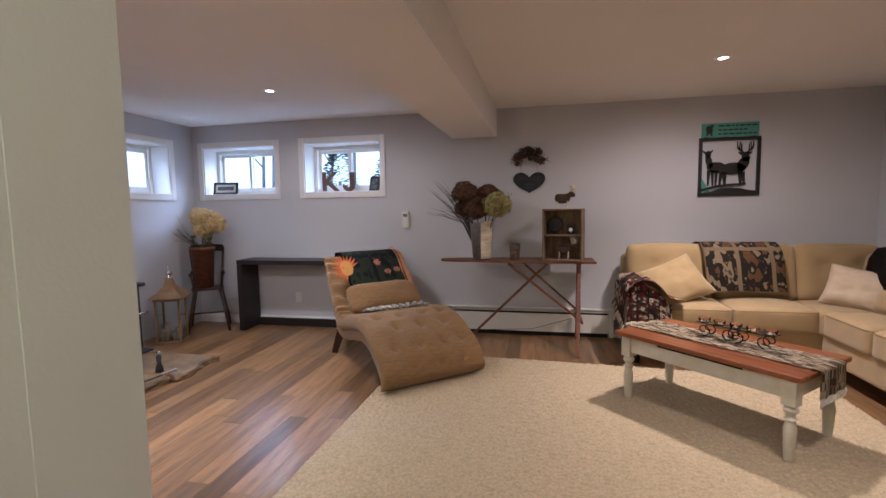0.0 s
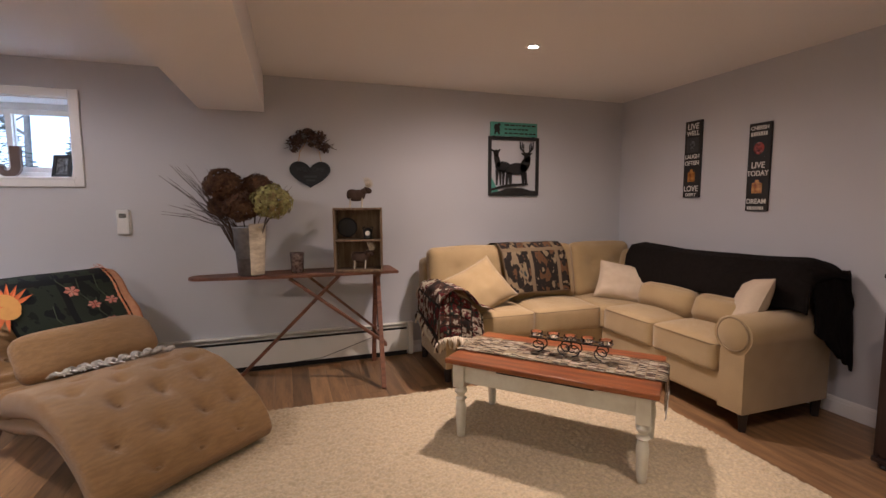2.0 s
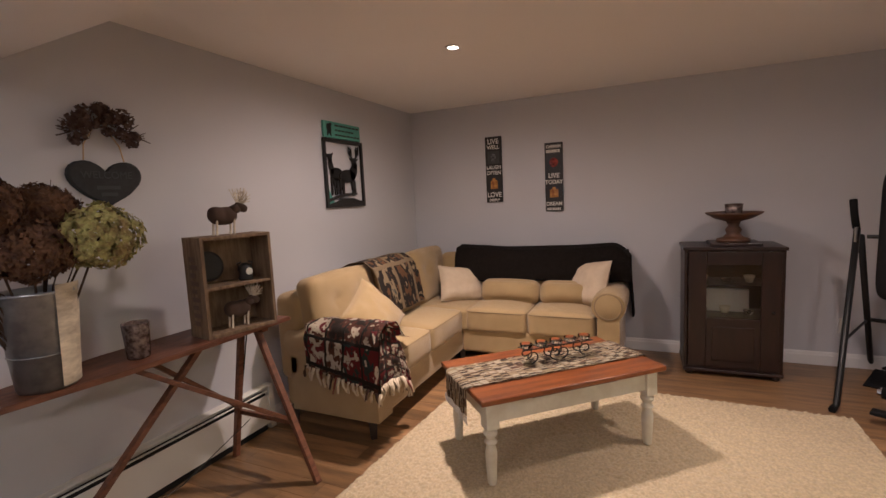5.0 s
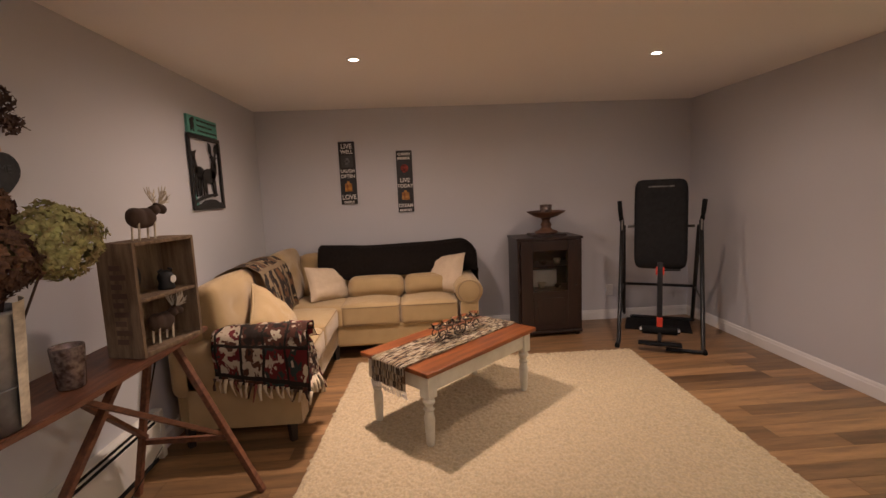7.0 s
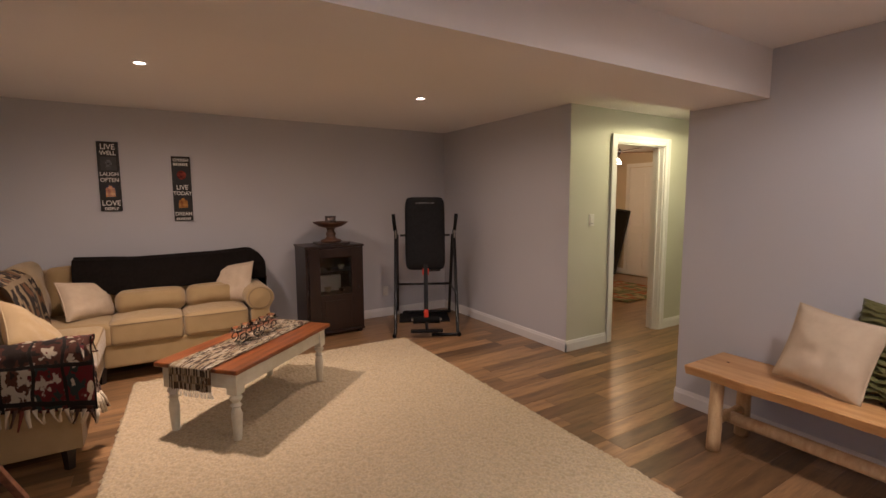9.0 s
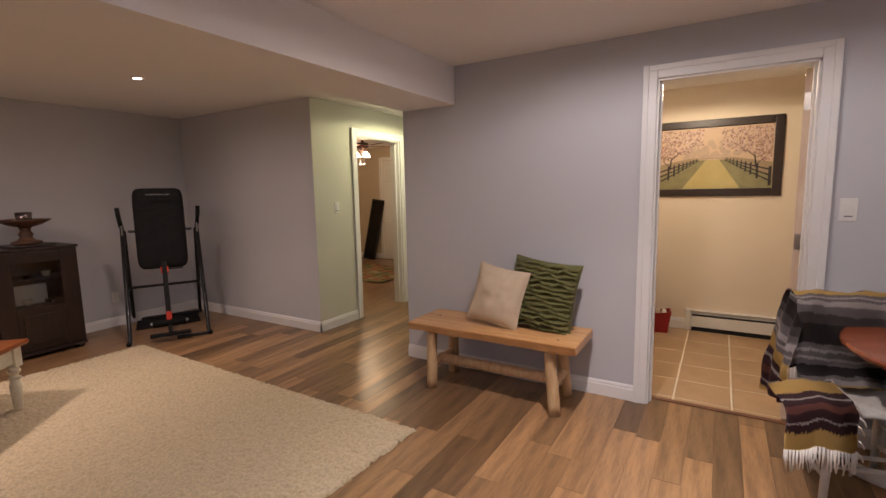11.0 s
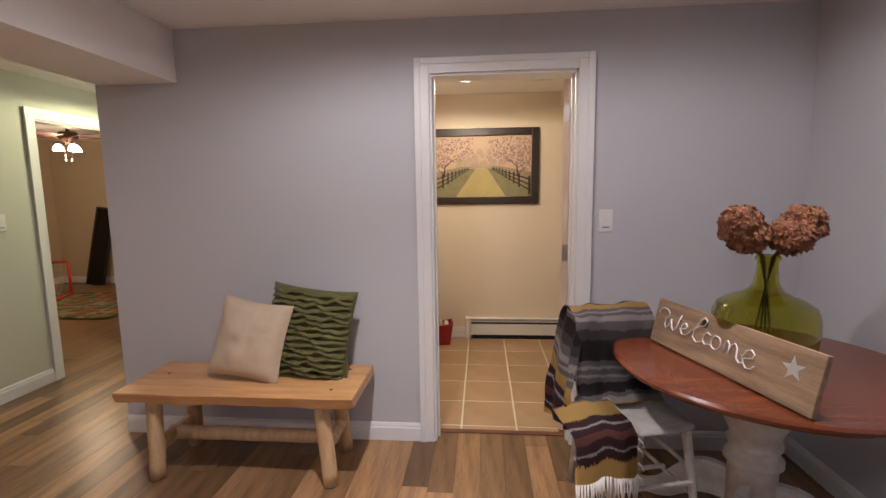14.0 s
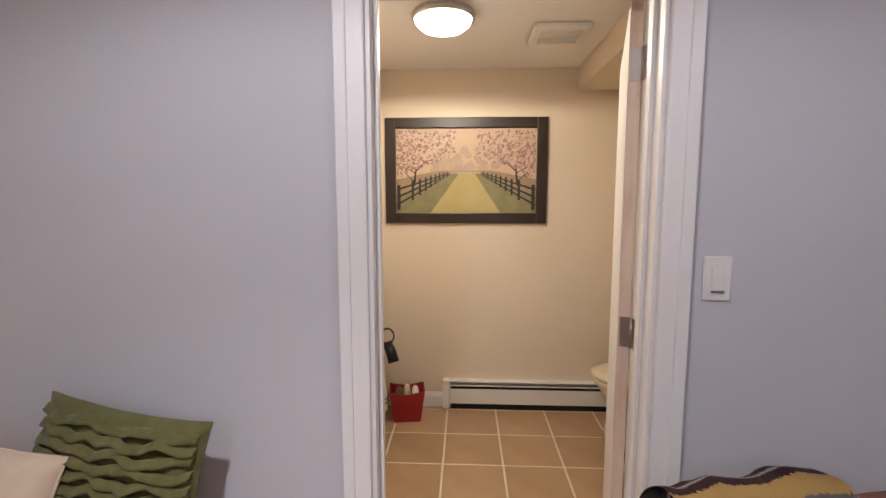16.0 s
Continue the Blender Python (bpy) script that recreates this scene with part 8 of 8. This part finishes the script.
for k in range(3):
    a = radians(120 * k + 20)
    part("glass_shade", lathe([(0.02, 0.0), (0.045, -0.03), (0.06, -0.075), (0.001, -0.07)], 18, at=(0.105 * math.cos(a), 0.105 * math.sin(a), -0.255)), BULB_GLOW, fn, "glowing glass shade", smooth=True)
    part("shade_arm", tube([(0, 0, -0.245), (0.105 * math.cos(a), 0.105 * math.sin(a), -0.252)], 0.009, 6), BRZ, fn)
for x in (-0.03, 0.04):
    part("pull_chain", tube([(x, 0.02, -0.25), (x, 0.02, -0.43)], 0.003, 5), STEEL, fn)
    part("chain_fob", lathe([(0.001, -0.46), (0.011, -0.45), (0.001, -0.425)], 10, at=(x, 0.02, 0)), CHROME, fn)


def panel_door(m, label):
    top = thing("panel_door", 0, 0, 0, 0, label, "door", kind="structure")
    top.matrix_world = m
    part("leaf", box(-0.38, 0.38, -0.02, 0.0, 0.01, 2.0, 0.002), TRIM, top)
    for x in (-0.18, 0.18):
        for z0, z1 in ((0.15, 0.80), (0.92, 1.55), (1.65, 1.88)):
            part("panel", box(x - 0.125, x + 0.125, -0.028, -0.0205, z0, z1, 0.006), TRIM, top)
    for s in (-1, 1):
        part("casing", box(s * 0.39, s * 0.46, -0.018, 0.0, 0, 2.08, 0.003), TRIM, top)
    part("casing", box(-0.3895, 0.3895, -0.018, 0.0, 2.01, 2.08, 0.003), TRIM, top)
    part("door_knob", lathe([(0.012, 0.0), (0.012, 0.03), (0.028, 0.045), (0.026, 0.065), (0.001, 0.072)], 16), BRZ, top, smooth=True).matrix_local = pose(0.31, -0.02, 0.95, 90, 0, 0)
    return top


panel_door(pose(3.22, RS + 0.002, 0, 0, 0, 180), "closed white six-panel door in the far room")
mr = thing("leaning_mirror", 0, 0, 0, 0, "tall narrow dark framed mirror leaning on the wall", "mirror")
mr.matrix_world = pose(3.86, RS + 0.22, 0.002, -9, 7, 180)
for s in (-1, 1):
    part("frame_bar", box(s * 0.155, s * 0.125, -0.012, 0.012, 0.0, 1.25, 0.003), SIGN_BLACK, mr)
    part("frame_bar", box(-0.1245, 0.1245, -0.012, 0.012, 0.0 if s < 0 else 1.22, 0.03 if s < 0 else 1.25, 0.003), SIGN_BLACK, mr)
part("glass", box(-0.1245, 0.1245, -0.004, 0.004, 0.0305, 1.2195), MIRROR, mr)
gr = thing("leaf_pattern_rug", 0, 0, 0, 0, "green and tan leaf patterned rug in the far room", "rug")
uv_sheet("woven_layer", lambda u, v: (2.0 + 2.0 * u, -3.20 + 1.35 * v, 0.014 + 0.002 * noise.noise(Vector((u * 30, v * 30, 0)))), 40, 30, DEN_RUG, gr, thick=0.012)
ng = thing("hockey_net", 3.99, -2.855, 0.012, 30, "small red pipe street hockey net", "sports goal")
for s in (-1, 1):
    part("post", tube([(s * 0.45, 0, 0.004), (s * 0.45, 0, 0.48)], 0.019, 10), RED_PIPE, ng, smooth=True)
    part("base_pipe", tube([(s * 0.45, 0, 0.02), (s * 0.40, 0.40, 0.02)], 0.019, 10), RED_PIPE, ng, smooth=True)
part("crossbar", tube([(-0.45, 0, 0.48), (0.45, 0, 0.48)], 0.019, 10), RED_PIPE, ng, smooth=True)
part("base_bar", tube([(-0.40, 0.40, 0.02), (0.40, 0.40, 0.02)], 0.019, 10), RED_PIPE, ng, smooth=True)
bm = bmesh.new()
for k in range(15):
    x = -0.44 + 0.88 * k / 14
    tube([(x, 0.005, 0.47), (x, 0.25, 0.22), (x * 0.9, 0.39, 0.035)], 0.002, 4, bm=bm)
for k in range(7):
    f = k / 6
    tube([(-0.44 + 0.05 * f, 0.02 + 0.37 * f, 0.45 - 0.41 * f), (0.44 - 0.05 * f, 0.02 + 0.37 * f, 0.45 - 0.41 * f)], 0.002, 4, bm=bm)
tagged(part("netting", bm, WHITE_CLOTH, ng), kind="stuff")
hl = thing("hall_ceiling_light", 0.40, -0.72, CEIL, 0, "round lit hall ceiling light", "ceiling light")
part("rim", lathe([(0.001, -0.001), (0.13, -0.001), (0.14, -0.02), (0.001, -0.02)], 30), STEEL, hl, smooth=True)
part("dome", lathe([(0.12, -0.021), (0.10, -0.055), (0.05, -0.075), (0.001, -0.08)], 30), glow("hall_glow", (1.0, 0.92, 0.62), 6), hl, "glowing dome", smooth=True)

# ---- floor planks and tiles ----
def slab(w, l, h, chamfer=0.0015):
    bm = bmesh.new()
    rows = []
    for z, c in ((-h, 0), (-chamfer, 0), (0, chamfer)):
        rows.append([bm.verts.new((x, y, z)) for x, y in ((c, c), (w - c, c), (w - c, l - c), (c, l - c))])
    for a, b in zip(rows, rows[1:]):
        for i in range(4):
            j = (i + 1) % 4
            bm.faces.new((a[i], a[j], b[j], b[i]))
    bm.faces.new(rows[-1])
    return bm


PW, PL = 0.125, 1.21
plank_meshes = {}


def plank_mesh(length, tag):
    key = (round(length, 3), tag)
    if key not in plank_meshes:
        me = bpy.data.meshes.new("plank")
        bm = slab(PW - 0.0006, length - 0.0006, 0.011, 0.0009)
        bm.to_mesh(me)
        bm.free()
        me.materials.append(PLANK)
        plank_meshes[key] = me
    return plank_meshes[key]


rng = random.Random(5)
far = []
i = 0
x = WEST_S
while x < RE:
    y0 = RS + 0.1 if x > HALL else (-2.4 if x > EDGE - 0.1 else BATH - 0.1)
    y1 = NORTH - 0.001
    y = y0 - rng.random() * PL
    while y < y1:
        a, b = max(y, y0), min(y + PL, y1)
        y += PL
        if b - a < 0.02:
            continue
        near = -3.2 < x < 1.9 and b > 0.3
        if near and i < 330:
            ob = new("plank", plank_mesh(b - a, 0))
            ob.location = (x, a, 0)
            ob.parent = sub
            i += 1
        else:
            far.append((x, a, b - a))
    x += PW
bm = bmesh.new()
for x, a, l in far:
    vs = [(x, a), (x + PW - 0.0012, a), (x + PW - 0.0012, a + l - 0.0012), (x, a + l - 0.0012)]
    low = [bm.verts.new((p, q, -0.011)) for p, q in vs]
    top = [bm.verts.new((p, q, 0)) for p, q in vs]
    bm.faces.new(top)
    for k in range(4):
        bm.faces.new((low[k], low[(k + 1) % 4], top[(k + 1) % 4], top[k]))
tagged(part("far_planks", bm, PLANK, sub), kind="stuff")
tiles = bpy.data.objects["bathroom_floor"]
TS = 0.33
tile_mesh = bpy.data.meshes.new("tile")
bm = slab(TS - 0.010, TS - 0.010, 0.006, 0.002)
bm.to_mesh(tile_mesh)
bm.free()
tile_mesh.materials.append(TILE)
for i in range(-5, 3):
    for j in range(-2, 6):
        x, y = -2.163 + TS * i, -1.003 + TS * j - TS
        if x > BE - 0.1 or x + TS < BW or y + TS < BS or y > BATH - T:
            continue
        ob = new("tile", tile_mesh)
        w = min(1.0, (BE - x - 0.004) / (TS - 0.008)) if x + TS > BE else 1.0
        h = min(1.0, (BATH - T + 0.02 - y) / (TS - 0.008)) if y + TS > BATH - T else 1.0
        ob.location, ob.scale = (x + 0.005, y + 0.005, 0.0005), (w, h, 1)
        ob.parent = tiles
th2 = tagged(part("threshold", box(BD[0] + 0.02, BD[1] - 0.02, BATH - T - 0.01, BATH - T + 0.03, 0.0005, 0.006, 0.002), OLD_WOOD), "brown wooden threshold strip in the bathroom doorway", "threshold", kind="structure")
